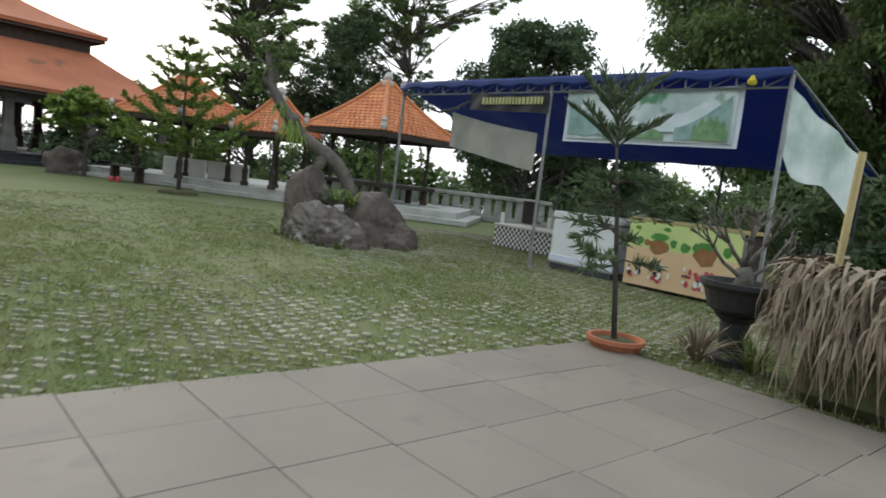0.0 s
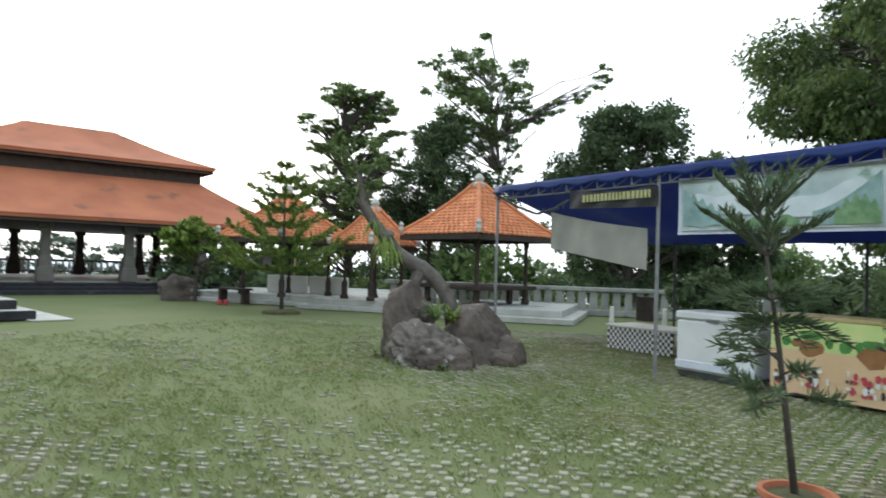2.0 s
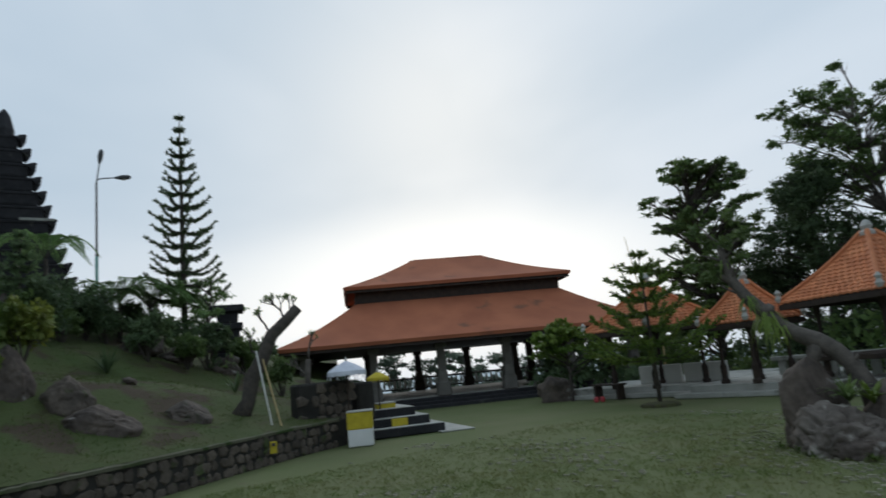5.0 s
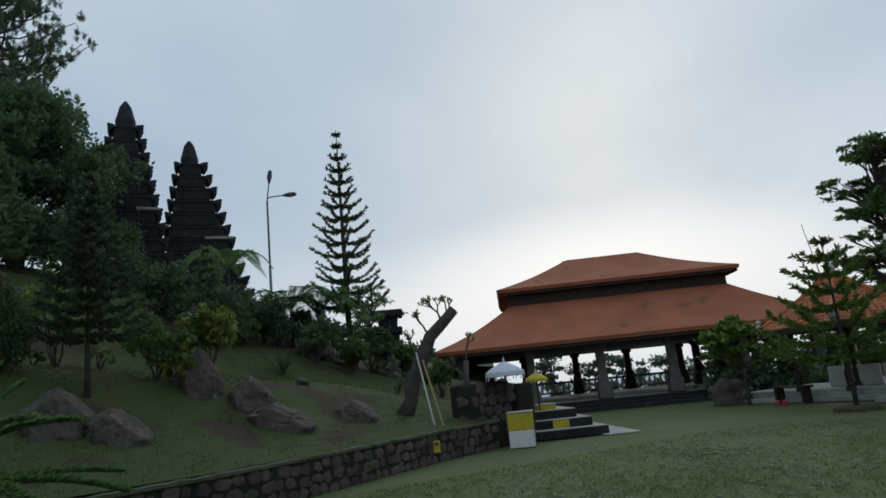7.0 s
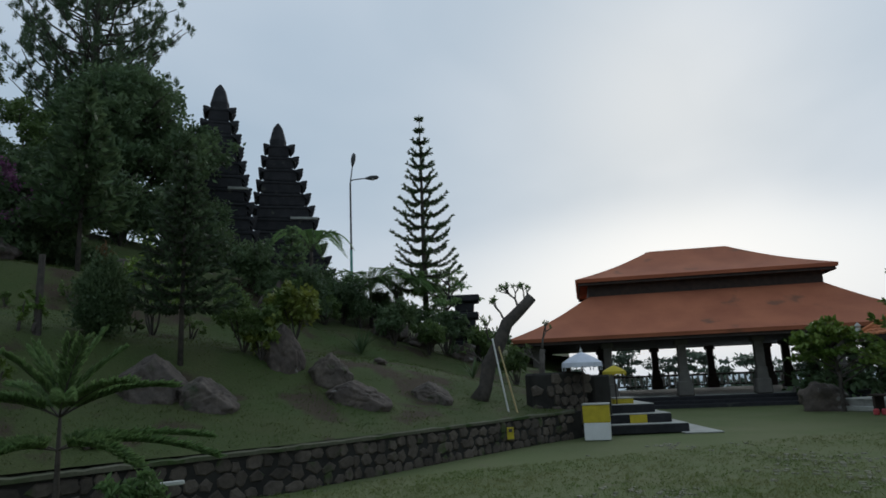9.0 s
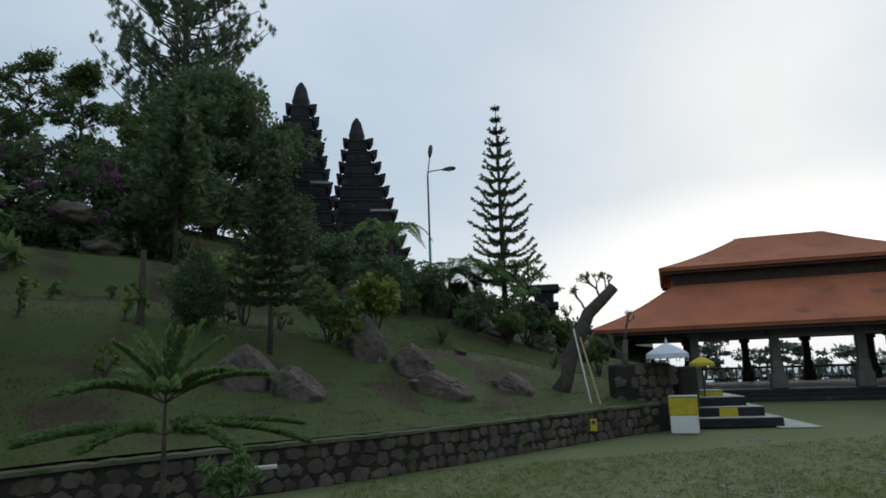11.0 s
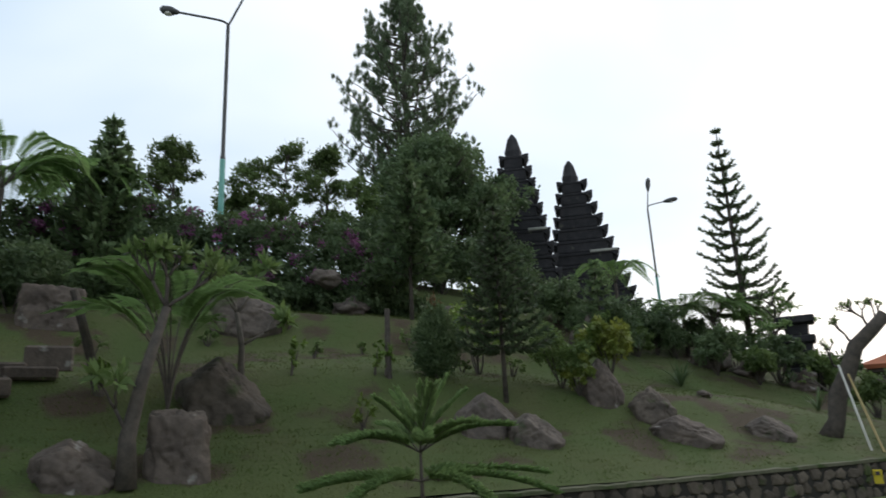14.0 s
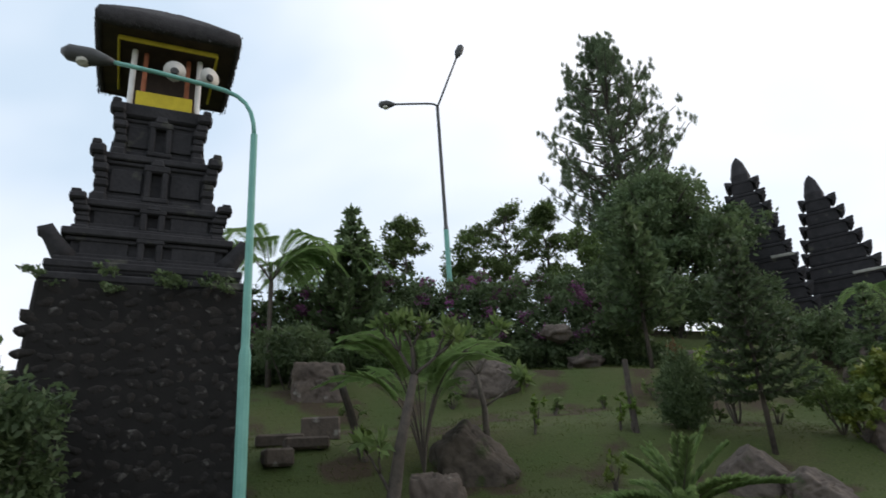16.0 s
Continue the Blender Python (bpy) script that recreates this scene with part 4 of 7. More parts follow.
def leaning_tree():
    base = Vector((-3.4, 11.3, 0.2))
    t = thing("leaning_tree", base, "leaning gnarled tree trunk clad with ferns among boulders", "tree")
    pts = [base, Vector((-3.5, 11.27, 0.8)), Vector((-3.64, 11.24, 1.1)), Vector((-3.80, 11.18, 1.32)), Vector((-4.0, 11.1, 1.47)), Vector((-4.22, 11.03, 1.6)), Vector((-4.42, 10.95, 1.75)), Vector((-4.57, 10.9, 1.94)), Vector((-4.78, 10.82, 2.22)), Vector((-4.95, 10.75, 2.52)), Vector((-5.0, 10.72, 2.85)), Vector((-5.05, 10.7, 3.15))]
    b = Build().tube(pts, [0.16, 0.14, 0.12, 0.125, 0.14, 0.115, 0.105, 0.12, 0.095, 0.085, 0.07, 0.04], 11)
    b.tube([pts[4], pts[4] + Vector((-0.06, -0.06, -0.2)), pts[4] + Vector((-0.12, -0.08, -0.40))], [0.12, 0.11, 0.06], 8)
    b.tube([pts[9], pts[9] + Vector((-0.16, -0.03, 0.14)), pts[9] + Vector((-0.2, 0, 0.3))], [0.09, 0.07, 0.03], 7)
    b.tube([pts[7], pts[7] + Vector((0.1, -0.05, 0.12))], [0.11, 0.07], 7)
    b.tube([pts[2], pts[2] + Vector((0.12, -0.06, 0.12))], [0.05, 0.02], 6)
    rnd = random.Random(4)
    for i in (8, 9, 9, 10, 10, 11):
        e = pts[i] + Vector((rnd.uniform(-0.55, 0.35), rnd.uniform(-0.3, 0.4), rnd.uniform(0.15, 0.5)))
        b.tube(*limb(pts[i], e, 0.03, 0.008, 0, 4, rnd), 5)
    part("trunk", b, "bark_grey", t, smooth=True)
    rng = np.random.default_rng(5)
    bl = [(tuple(p + Vector(o)), (r, r, r)) for p, o, r in ((pts[9], (-0.1, 0, 0.1), 0.22), (pts[10], (0.2, 0, 0.15), 0.25), (pts[11], (-0.2, 0, 0.1), 0.28), (pts[11], (0.25, 0.1, 0.2), 0.25), (pts[10], (-0.4, 0, 0.0), 0.2))]
    part("foliage", leaf_mesh("leaves", clump_leaves(rng, bl, 900, 0.12, 0.04, 0.2, 0.3)), "leaf_mid", t)
    fern = Build()
    for p, n, ln in ((pts[7], 70, 0.55), (pts[8], 34, 0.4), (pts[6], 26, 0.38), (pts[10], 20, 0.3)):
        for _ in range(n):
            a, up = rnd.uniform(0, 6.28), rnd.uniform(0.0, 0.7)
            d, s = Vector((math.cos(a), math.sin(a), 0)), Vector((-math.sin(a), math.cos(a), 0))
            l = ln * rnd.uniform(0.6, 1.1)
            fern.sheet([[p + d * l * 0.6 * q + Vector((0, 0, l * (up * q - 1.1 * q * q))) + s * w for w in (-0.022 * (1.1 - q), 0.022 * (1.1 - q))] for q in (0, 0.25, 0.5, 0.75, 1.0)])
    part("fern", fern, "leaf_fresh", t, "hanging green fern fronds")["kind"] = "stuff"


leaning_tree()


def strap_plant(name, at, n, length, width, mat, label, seed, spread=1.0, cat="plant"):
    """A rosette of arching strap leaves."""
    rng = random.Random(seed)
    b = Build()
    for i in range(n):
        a = rng.uniform(0, 2 * math.pi)
        ln = length * rng.uniform(0.6, 1.1)
        out = spread * rng.uniform(0.3, 1.0)
        d, s = Vector((math.cos(a), math.sin(a), 0)), Vector((-math.sin(a), math.cos(a), 0))
        rows = []
        for k in range(6):
            q = k / 5
            c = Vector(at) + d * ln * out * q + Vector((0, 0, ln * (q * 1.0 - out * 0.8 * q * q)))
            w = width * (1 - q) ** 0.6 * (0.5 + q) + 0.002
            rows.append([c - s * w, c + s * w])
        b.sheet(rows)
    return solid(name, b, mat, label, cat)


strap_plant("strap_plant", (-3.60, 10.72, 0.62), 52, 0.5, 0.026, "leaf_mid", "clump of arching green strap leaves among boulders", 3)
strap_plant("strap_plant", (-3.30, 10.72, 0.58), 46, 0.5, 0.024, "leaf_fresh", "bright clump of strap leaves among boulders", 9)
for i, (x, y) in enumerate(((-4.5, 10.45), (-4.15, 10.2), (-3.0, 10.35), (-2.75, 10.75), (-2.35, 10.95), (-3.15, 9.75), (-3.9, 9.85))):
    strap_plant("grass_tuft", (x, y, 0.0), 70, 0.17, 0.006, "leaf_fresh", "lush grass tuft at the foot of a boulder", 300 + i, 1.3, "grass")

# ---- background trees beyond the balustrade ----


def crown(rng_seed, n, spread, zlo, zhi, r, core=0.3):
    rnd = random.Random(rng_seed)
    out = []
    for _ in range(n):
        z = rnd.uniform(zlo, zhi)
        k = math.sin(math.pi * min(1, max(0.08, (z - zlo) / (zhi - zlo) * 0.8 + 0.15)))
        a = rnd.uniform(0, 2 * math.pi)
        q = spread * k * rnd.uniform(core, 1)
        s = r * rnd.uniform(0.7, 1.25)
        out.append(((q * math.cos(a), q * math.sin(a), z), (s, s, s * 0.7)))
    return out


def flat_crown(seed, n, spread, zlo, zhi, r):
    rnd = random.Random(seed)
    out = []
    for i in range(n):
        z = zlo + (zhi - zlo) * (i + 0.5) / n
        a = rnd.uniform(0, 2 * math.pi)
        q = spread * (1.0 - 0.55 * (z - zlo) / (zhi - zlo)) * rnd.uniform(0.25, 1)
        s = r * rnd.uniform(0.7, 1.2)
        out.append(((q * math.cos(a), q * math.sin(a), z), (s, s, s * 0.38)))
    return out


def tiered_crown(seed, tiers, spread, zlo, zhi, r):
    """Level boughs in rough tiers, each bough a row of flat clumps out to its tip, fullest above the middle."""
    rnd = random.Random(seed)
    out = []
    for i in range(tiers):
        q = (i + 0.5) / tiers
        reach = spread * (0.62 + 0.6 * q - 0.75 * q ** 3)
        for k in range(rnd.choice((4, 5, 6))):
            a = rnd.uniform(0, 2 * math.pi)
            ln = reach * rnd.uniform(0.6, 1.1)
            z = zlo + (zhi - zlo) * q + rnd.uniform(-0.3, 0.3)
            for u in (0.45, 0.72, 1.0):
                c = r * rnd.uniform(0.7, 1.15)
                out.append(((ln * u * math.cos(a), ln * u * math.sin(a), z + 0.25 * u), (c, c, c * 0.34)))
    return out


def ragged_crown(seed, lt):
    """An open crown of small uneven clumps with one long bough reaching out; lt is the unit vector away from that bough."""
    rnd = random.Random(seed)
    out = []
    for _ in range(88):
        d = Vector((rnd.gauss(0, 1), rnd.gauss(0, 1), rnd.gauss(0, 1))).normalized() * rnd.uniform(0.35, 1.0)
        p = Vector((d.x * 3.0, d.y * 3.0, 11.3 + d.z * 4.0)) + lt * 0.8
        c = rnd.uniform(0.35, 0.7)
        out.append((tuple(p), (c, c, c * 0.55)))
    for i in range(12):
        u = 0.35 + 0.65 * i / 11
        p = -lt * 5.7 * u + Vector((rnd.uniform(-0.3, 0.3), rnd.uniform(-0.3, 0.3), 9.0 + 4.0 * u + rnd.uniform(-0.25, 0.35)))
        out.append((tuple(p), (0.42, 0.42, 0.2)))
    for i in range(8):
        u = 0.3 + 0.7 * i / 7
        p = lt * 3.9 * u + Vector((0, 0, 11.2 + 2.4 * u + rnd.uniform(-0.3, 0.3)))
        out.append((tuple(p), (0.4, 0.4, 0.22)))
    for i in range(10):
        p = -lt * rnd.uniform(0.2, 1.8) + Vector((rnd.uniform(-0.5, 0.5), 0, rnd.uniform(6.2, 8.4)))
        out.append((tuple(p), (0.4, 0.4, 0.22)))
    return out


broad_tree("shade_tree", polar(25.2, 34, -1.5), 10.5, tiered_crown(1, 13, 3.3, 3.2, 11.7, 0.62), 24000, (0.25, 0.12), "leaf_mid", "layered broad-leaved tree behind the pavilions", 0.2, seed=11, flat=0.8)
broad_tree("shade_tree", polar(17.4, 33, -1.5), 10.8, crown(2, 74, 2.8, 2.0, 10.0, 0.9, 0.5), 36000, (0.22, 0.10), "leaf_dark", "dense dark green tree behind the pavilions", 0.22, seed=12, flat=0.3)
lt_ = Vector((-math.cos(radians(12.9)), -math.sin(radians(12.9)), 0))
broad_tree("slender_tree", polar(12.9, 34, -1.5), 13.0, ragged_crown(3, lt_), 21000, (0.20, 0.09), "leaf_mid", "tall open-crowned slender tree with one long bough", 0.13, seed=13, flat=0.4, bark="bark_grey", fork=0.5)
broad_tree("shade_tree", polar(1.6, 31, -1.5), 8.0, crown(4, 75, 3.9, 2.4, 10.1, 0.95, 0.55), 40000, (0.24, 0.12), "leaf_dark", "dark rounded tree behind the awning", 0.25, seed=14)
broad_tree("shade_tree", polar(-5.0, 33, -1.5), 7.0, crown(44, 40, 2.6, 2.4, 8.0, 0.9, 0.55), 20000, (0.24, 0.12), "leaf_dark", "lower dark tree beside the rounded one", 0.2, seed=45)
broad_tree("rain_tree", polar(-25.2, 22, -0.5), 14.0, crown(5, 210, 6.5, 2.6, 16.5, 0.95, 0.72), 260000, (0.19, 0.075), "leaf_mid", "massive tree with hanging leafy boughs over the stall", 0.4, seed=15, droop=1.1, flat=0.1)
broad_tree("small_tree", polar(37.5, 24.5, 0), 2.7, flat_crown(7, 24, 1.7, 1.35, 2.75, 0.42), 3600, (0.19, 0.10), "leaf_fresh", "small open-crowned tree in front of the hall", 0.07, seed=17, flat=0.7)
rng_b = random.Random(21)
for i in range(17):
    a = 36 - i * 4.6
    d = rng_b.uniform(30, 42)
    broad_tree("thicket_tree", polar(a, d, -4.5), 6.0, crown(30 + i, 13, 3.2, 1.5, 6.0 + rng_b.uniform(-0.4, 1.2), 1.4), 5200, (0.34, 0.18), "leaf_mid" if i % 3 else "leaf_dark", "leafy thicket tree below the balustrade", 0.16, seed=40 + i)
for i in range(12):
    a = 66 - i * 3.3
    broad_tree("thicket_tree", polar(a, rng_b.uniform(52, 62), -4.5), 6.0, flat_crown(60 + i, 16, 3.2, 1.5, 6.6 + rng_b.uniform(-0.8, 1.2), 1.2), 3000, (0.4, 0.2), "leaf_far", "pale distant tree seen through the open hall", 0.13, seed=70 + i, flat=0.6)

# ---- hill things: gate towers, lamps, conifers ----


def split_gate(name, tip, right, label):
    """Half of a split temple gate: many low tiers of dark stone, the outer edge stepping out twice as far as the inner,
    with upturned ears at the tier ends. Local x runs to the right of the line of sight."""
    az = math.degrees(math.atan2(-(tip.x + 0.35), tip.y - 0.27))
    foot = Vector((tip.x, tip.y, tip.z - 11.0))
    t = thing(name, foot, label, "gate tower", "split temple gate")
    rt = -left_of(az)
    step = 0.70
    for i in range(15):
        low = 1.35 + step * (i + 1)
        lt = 0.34 + 0.20 * (low - 1.0) ** 0.92
        rg = 0.26 + right * (low - 1.0) ** 0.98
        if i > 10:
            lt, rg = lt * 0.93, rg * 0.93
        dp = 0.55 + 0.19 * low
        mid = tip + rt * (rg - lt) / 2
        z = tip.z - low
        w = lt + rg
        b = Build()
        b.box((mid.x, mid.y, z + step * 0.36), (w * 0.95, dp * 0.95, step * 0.80), az, 0.03)
        b.box((mid.x, mid.y, z + step * 0.80), (w * 0.98, dp, step * 0.22), az, 0.03)
        b.box((mid.x, mid.y, z + step * 0.10), (w * 0.95, dp * 0.96, step * 0.16), az, 0.03)
        for sx, ext in ((-1, lt), (1, rg)):
            for sy in (-0.42, 0.0, 0.42):
                e = tip + rt * sx * ext * 0.97 + Vector((-rt.y, rt.x, 0)) * dp * sy
                k = 1.35 if sx > 0 else 0.9
                b.tube([(e.x, e.y, z + step * 0.62), (e.x + rt.x * sx * 0.10 * k, e.y + rt.y * sx * 0.10 * k, z + step * 0.80), (e.x + rt.x * sx * 0.24 * k, e.y + rt.y * sx * 0.24 * k, z + step * 1.02)], [0.22, 0.19, 0.05], 6)
        part("tier", b, "dark_stone", t)
        if i == 6:
            e = tip + rt * (rg * 0.72)
            part("pale_band", Build().box((e.x, e.y, z + step * 0.95), (rg * 0.75, dp * 1.06, step * 0.20), az, 0.02), "old_cement", t, "pale weathered cement band")
    top = Build().lathe((tip.x, tip.y, tip.z - 1.40), [(0.42, 0), (0.46, 0.35), (0.38, 0.62), (0.34, 0.8), (0.26, 1.1), (0.12, 1.32), (0.02, 1.42)], 8)
    part("crest", top, "dark_stone", t)


def left_of(az):
    """Unit vector to the left, seen from the terrace, at that bearing."""
    return Vector((-math.cos(radians(az)), -math.sin(radians(az)), 0))


split_gate("gate_tower", polar(86.35, 33, 16.42), 0.20, "dark stepped stone tower of a split temple gate")
split_gate("gate_tower", polar(81.45, 36, 15.75), 0.325, "tall dark stepped tower of a split temple gate")


def street_lamp(name, foot, height, heads, label, r=0.06, teal_to=1.0):
    t = thing(name, foot, label, "street lamp", "garden lamps")
    b = Build().tube([foot - Vector((0, 0, 0.3)), foot + Vector((0, 0, height * 0.45))], [r * 1.35, r * 1.3], 10)
    part("lower_pole", b, "lamp_teal", t)
    b = Build().tube([foot + Vector((0, 0, height * 0.45)), foot + Vector((0, 0, height * 0.47)), foot + Vector((0, 0, height))], [r * 1.3, r * 0.95, r * 0.85], 10)
    part("upper_pole", b, "lamp_teal" if teal_to > 0.9 else "lamp_dark", t)
    for dx, dy, dz, droop in heads:
        top = foot + Vector((0, 0, height))
        e = top + Vector((dx, dy, dz))
        if droop:
            pts = [top + Vector((dx * u, dy * u, dz * v)) for u, v in ((0, 0), (0.008, 0.2), (0.03, 0.38), (0.07, 0.53), (0.13, 0.64), (0.22, 0.72), (0.4, 0.80), (0.7, 0.91), (1, 1))]
        else:
            pts = [top, top + Vector((dx, dy, dz)) * 0.5, e]
        part("arm", Build().tube(pts, r * 0.55, 8), "lamp_dark" if teal_to < 0.9 else "lamp_teal", t, smooth=True)
        d = Vector((dx, dy, dz * (0.3 if droop else 1))).normalized()
        ln = 0.62
        hb = Build().tube([e - d * 0.05, e + d * 0.08, e + d * 0.25, e + d * ln * 0.85, e + d * ln], [r * 0.7, r * 1.5, r * 2.3, r * 2.0, r * 0.7], 10)
        hd = part("lamp_head", hb, "lamp_dark", t, smooth=True)
        part("glass", Build().lathe((e.x + d.x * 0.33, e.y + d.y * 0.33, e.z + d.z * 0.33 - r * 2.7), [(0.02, 0), (r * 1.6, r * 0.5), (r * 1.8, r * 1.2)], 10), "off_white", hd)
    return t


fa = polar(130.75, 8.6)
fa.z = hill_z(fa.x, fa.y)


street_lamp("street_lamp", fa, 5.75, ((left_of(131).x * 1.95, left_of(131).y * 1.95, 0.95, True),), "tall teal lamp post with a curved arm beside the shrine tower", 0.058)
fb = on_hill(112.6, 23.0)
lb = left_of(112.6)
street_lamp("street_lamp", fb, 16.35 - fb.z, ((lb.x * 1.75, lb.y * 1.75, 0.28, True), (-lb.x * 0.95, -lb.y * 0.95, 2.35, False)), "tall two-armed street lamp behind the flowering hedge", 0.075, 0.5)
fc_ = on_hill(75.2, 31.0)
lc = left_of(75.4)
street_lamp("street_lamp", fc_, 10.85 - fc_.z, ((-lc.x * 0.75, -lc.y * 0.75, 0.25, True), (-lc.x * 0.12, -lc.y * 0.12, 0.9, False)), "thin two-armed street lamp on the hill", 0.05, 0.5)


# ---- shrine tower ----
def shrine_tower():
    az, dc = 138.7, 11.65
    c = polar(az, dc)
    t = thing("shrine_tower", c, "tall dark volcanic stone shrine tower with thatched top", "shrine")
    rz = az
    rt = -left_of(az)
    fw = Vector((math.sin(radians(az)), -math.cos(radians(az)), 0))
    b = Build()
    b.box((c.x, c.y, 2.35), (3.22, 3.22, 5.0), rz, 0.06, 0.88)
    base = part("rubble_base", b, "tower_mortar", t, "dark rubble stone base, mossy at the top edge")
    rnd = random.Random(8)
    stones = []
    for k in range(5):
        me = rock_mesh("stone", (1, 0.45, 0.8), 60 + k, 0.22, 2)
        me.materials.append(M["tower_rubble"])
        stones.append(me)
    z = 0.7
    while z < 4.75:
        x = -1.55
        hw = 1.60 - 0.0386 * (z + 0.15)
        while x < 1.55:
            w = rnd.uniform(0.12, 0.36)
            if abs(x + w / 2) < hw:
                for side_ in (0, 1):
                    p = c + (fw * (hw - 0.02) + rt * (x + w / 2) if side_ == 0 else rt * (hw - 0.02) - fw * (x + w / 2))
                    if side_ == 1 and rnd.random() < 0.4:
                        continue
                    ob = new("stone", rnd.choice(stones))
                    ob.parent = base
                    ob.matrix_basis = pose(p.x, p.y, z + rnd.uniform(-0.07, 0.07), 0, rnd.uniform(-25, 25), rz + (0 if side_ == 0 else 90)) @ Matrix.Diagonal((w * 0.57, 0.10, rnd.uniform(0.09, 0.15), 1))
            x += w * 0.98
        z += 0.2
    tiers = ((1.42, 4.82, 5.15, ""), (1.27, 5.12, 5.72, "horn"), (1.10, 5.68, 6.28, "ear"), (0.90, 6.26, 7.22, "ear"), (0.67, 7.20, 8.16, "ear"))
    for i, (w, z0, z1, ends) in enumerate(tiers):
        hgt = z1 - z0
        core_w = w * (0.94 if not i else 0.86)
        for nm, zz, ww, hh in (("tier", (z0 + z1) / 2, core_w, hgt), ("base_course", z0 + 0.06, w, 0.12), ("base_moulding", z0 + 0.16, w * 0.94, 0.08), ("cornice_moulding", z1 - 0.16, w * 0.91, 0.07), ("cornice", z1 - 0.06, w * 0.96, 0.12)):
            part(nm, Build().box((c.x, c.y, zz), (ww * 2, ww * 2, hh), rz, 0.02), "dark_stone", t)
        if not i:
            continue
        # raised panels, a carved middle with a small dark niche
        for fc_dir, sd_dir in ((fw, rt), (rt, fw)):
            turn = rz if fc_dir is fw else rz + 90
            for u in (-0.5, 0.5):
                q = c + fc_dir * (core_w + 0.015) + sd_dir * u * w
                part("raised_panel", Build().box((q.x, q.y, (z0 + z1) / 2), (w * 0.52, 0.05, hgt * 0.42), turn, 0.015), "dark_stone", t)
            q = c + fc_dir * (core_w + 0.05)
            for dx, f, sx_, sy_, sz_, tp_ in ((-0.13, 0.46, 0.10, 0.14, 0.52, 1.0), (0.13, 0.46, 0.10, 0.14, 0.52, 1.0), (0, 0.76, 0.40, 0.16, 0.14, 1.0), (0, 0.88, 0.24, 0.18, 0.16, 0.6), (0, 0.17, 0.40, 0.16, 0.10, 1.0)):
                e = q + sd_dir * dx
                part("niche_block", Build().box((e.x, e.y, z0 + hgt * f), (sx_, sy_, hgt * sz_), turn, 0.025, tp_), "dark_stone", t)
        for sx in (-1, 1):
            for sy in (-1, 1):
                out = (rt * sx + fw * sy).normalized()
                q = c + rt * sx * core_w + fw * sy * core_w
                if ends == "horn":
                    o = Build().tube([tuple(q + Vector((0, 0, z0 + 0.10))), tuple(q + rt * sx * 0.10 + fw * sy * 0.04 + Vector((0, 0, z0 + 0.22))), tuple(q + rt * sx * 0.22 + fw * sy * 0.05 + Vector((0, 0, z0 + 0.40))), tuple(q + rt * sx * 0.30 + fw * sy * 0.05 + Vector((0, 0, z0 + 0.52))), tuple(q + rt * sx * 0.42 + fw * sy * 0.05 + Vector((0, 0, z0 + 0.50)))], [0.17, 0.15, 0.12, 0.13, 0.07], 8)
                    part("horn", o, "dark_stone", t, smooth=True)
                else:
                    for f, h_, sz, sh_ in ((0.12, 0.20, 0.26, 0.05), (0.26, 0.14, 0.19, 0.03), (0.40, 0.16, 0.22, 0.03), (0.54, 0.14, 0.19, 0.04), (0.68, 0.16, 0.24, 0.06), (0.82, 0.16, 0.20, 0.09), (0.98, 0.20, 0.25, 0.13), (1.10, 0.12, 0.15, 0.16)):
                        e = q + out * sh_ * 1.3
                        part("ornament_block", Build().box((e.x, e.y, z0 + hgt * f), (sz, sz, hgt * h_), rz, 0.045, 0.9), "dark_stone", t)
    b = Build().box((c.x, c.y, 8.18), (1.35, 1.35, 0.26), rz, 0.03)
    part("shrine_floor", b, "dark_stone", t)
    p = c - fw * 0.3
    part("shrine_back", Build().box((p.x, p.y, 8.8), (1.2, 0.7, 1.2), rz, 0.02), "dark_wood", t)
    for sx in (-1, 1):
        q = c + rt * sx * 0.55 + fw * 0.5
        part("pillar", Build().tube([(q.x, q.y, 8.3), (q.x, q.y, 9.5)], 0.05, 8), "white_paint", t, "white wrapped shrine pillar")
        q = c + rt * sx * 0.36 + fw * 0.45
        part("inner_pillar", Build().tube([(q.x, q.y, 8.3), (q.x, q.y, 9.5)], 0.04, 8), "terracotta", t, "faded red inner pillar")
    q = c + fw * 0.62
    part("yellow_cloth", Build().box((q.x, q.y, 8.44), (0.92, 0.05, 0.30), rz, 0.01), "yellow_paint", t, "yellow ceremonial cloth")
    rb = Build()
    for sx, sy, lx, ly in ((0, 1, 1.66, 0.04), (-1, 0, 0.04, 1.6), (1, 0, 0.04, 1.6)):
        e = c + rt * sx * 0.82 + fw * sy * 0.82
        rb.box((e.x, e.y, 9.49), (lx, ly, 0.09), rz, 0.01)
    part("valance", rb, "yellow_paint", t, "yellow cloth band under the thatch")
    rows = []
    for w, z in ((1.10, 9.52), (1.17, 9.55), (1.20, 9.66), (1.17, 9.80), (0.95, 10.02), (0.6, 10.35), (0.2, 10.7), (0.04, 10.75)):
        ring_ = []
        for k in range(41):
            a = 2 * math.pi * k / 40
            m_ = 1 / max(abs(math.cos(a)), abs(math.sin(a)))
            m_ = min(m_, 1.39)
            jig = 1 + 0.02 * noise.noise(Vector((k * 1.7, z * 3, 0)))
            q = c + rt * w * math.cos(a) * m_ * jig + fw * w * math.sin(a) * m_ * jig
            ring_.append((q.x, q.y, z + 0.03 * noise.noise(Vector((k * 0.9, z, 4)))))
        rows.append(ring_)
    part("thatch_roof", Build().sheet(rows), "ijuk", t, "shaggy black palm-fibre thatch", smooth=True, thick=0.02)
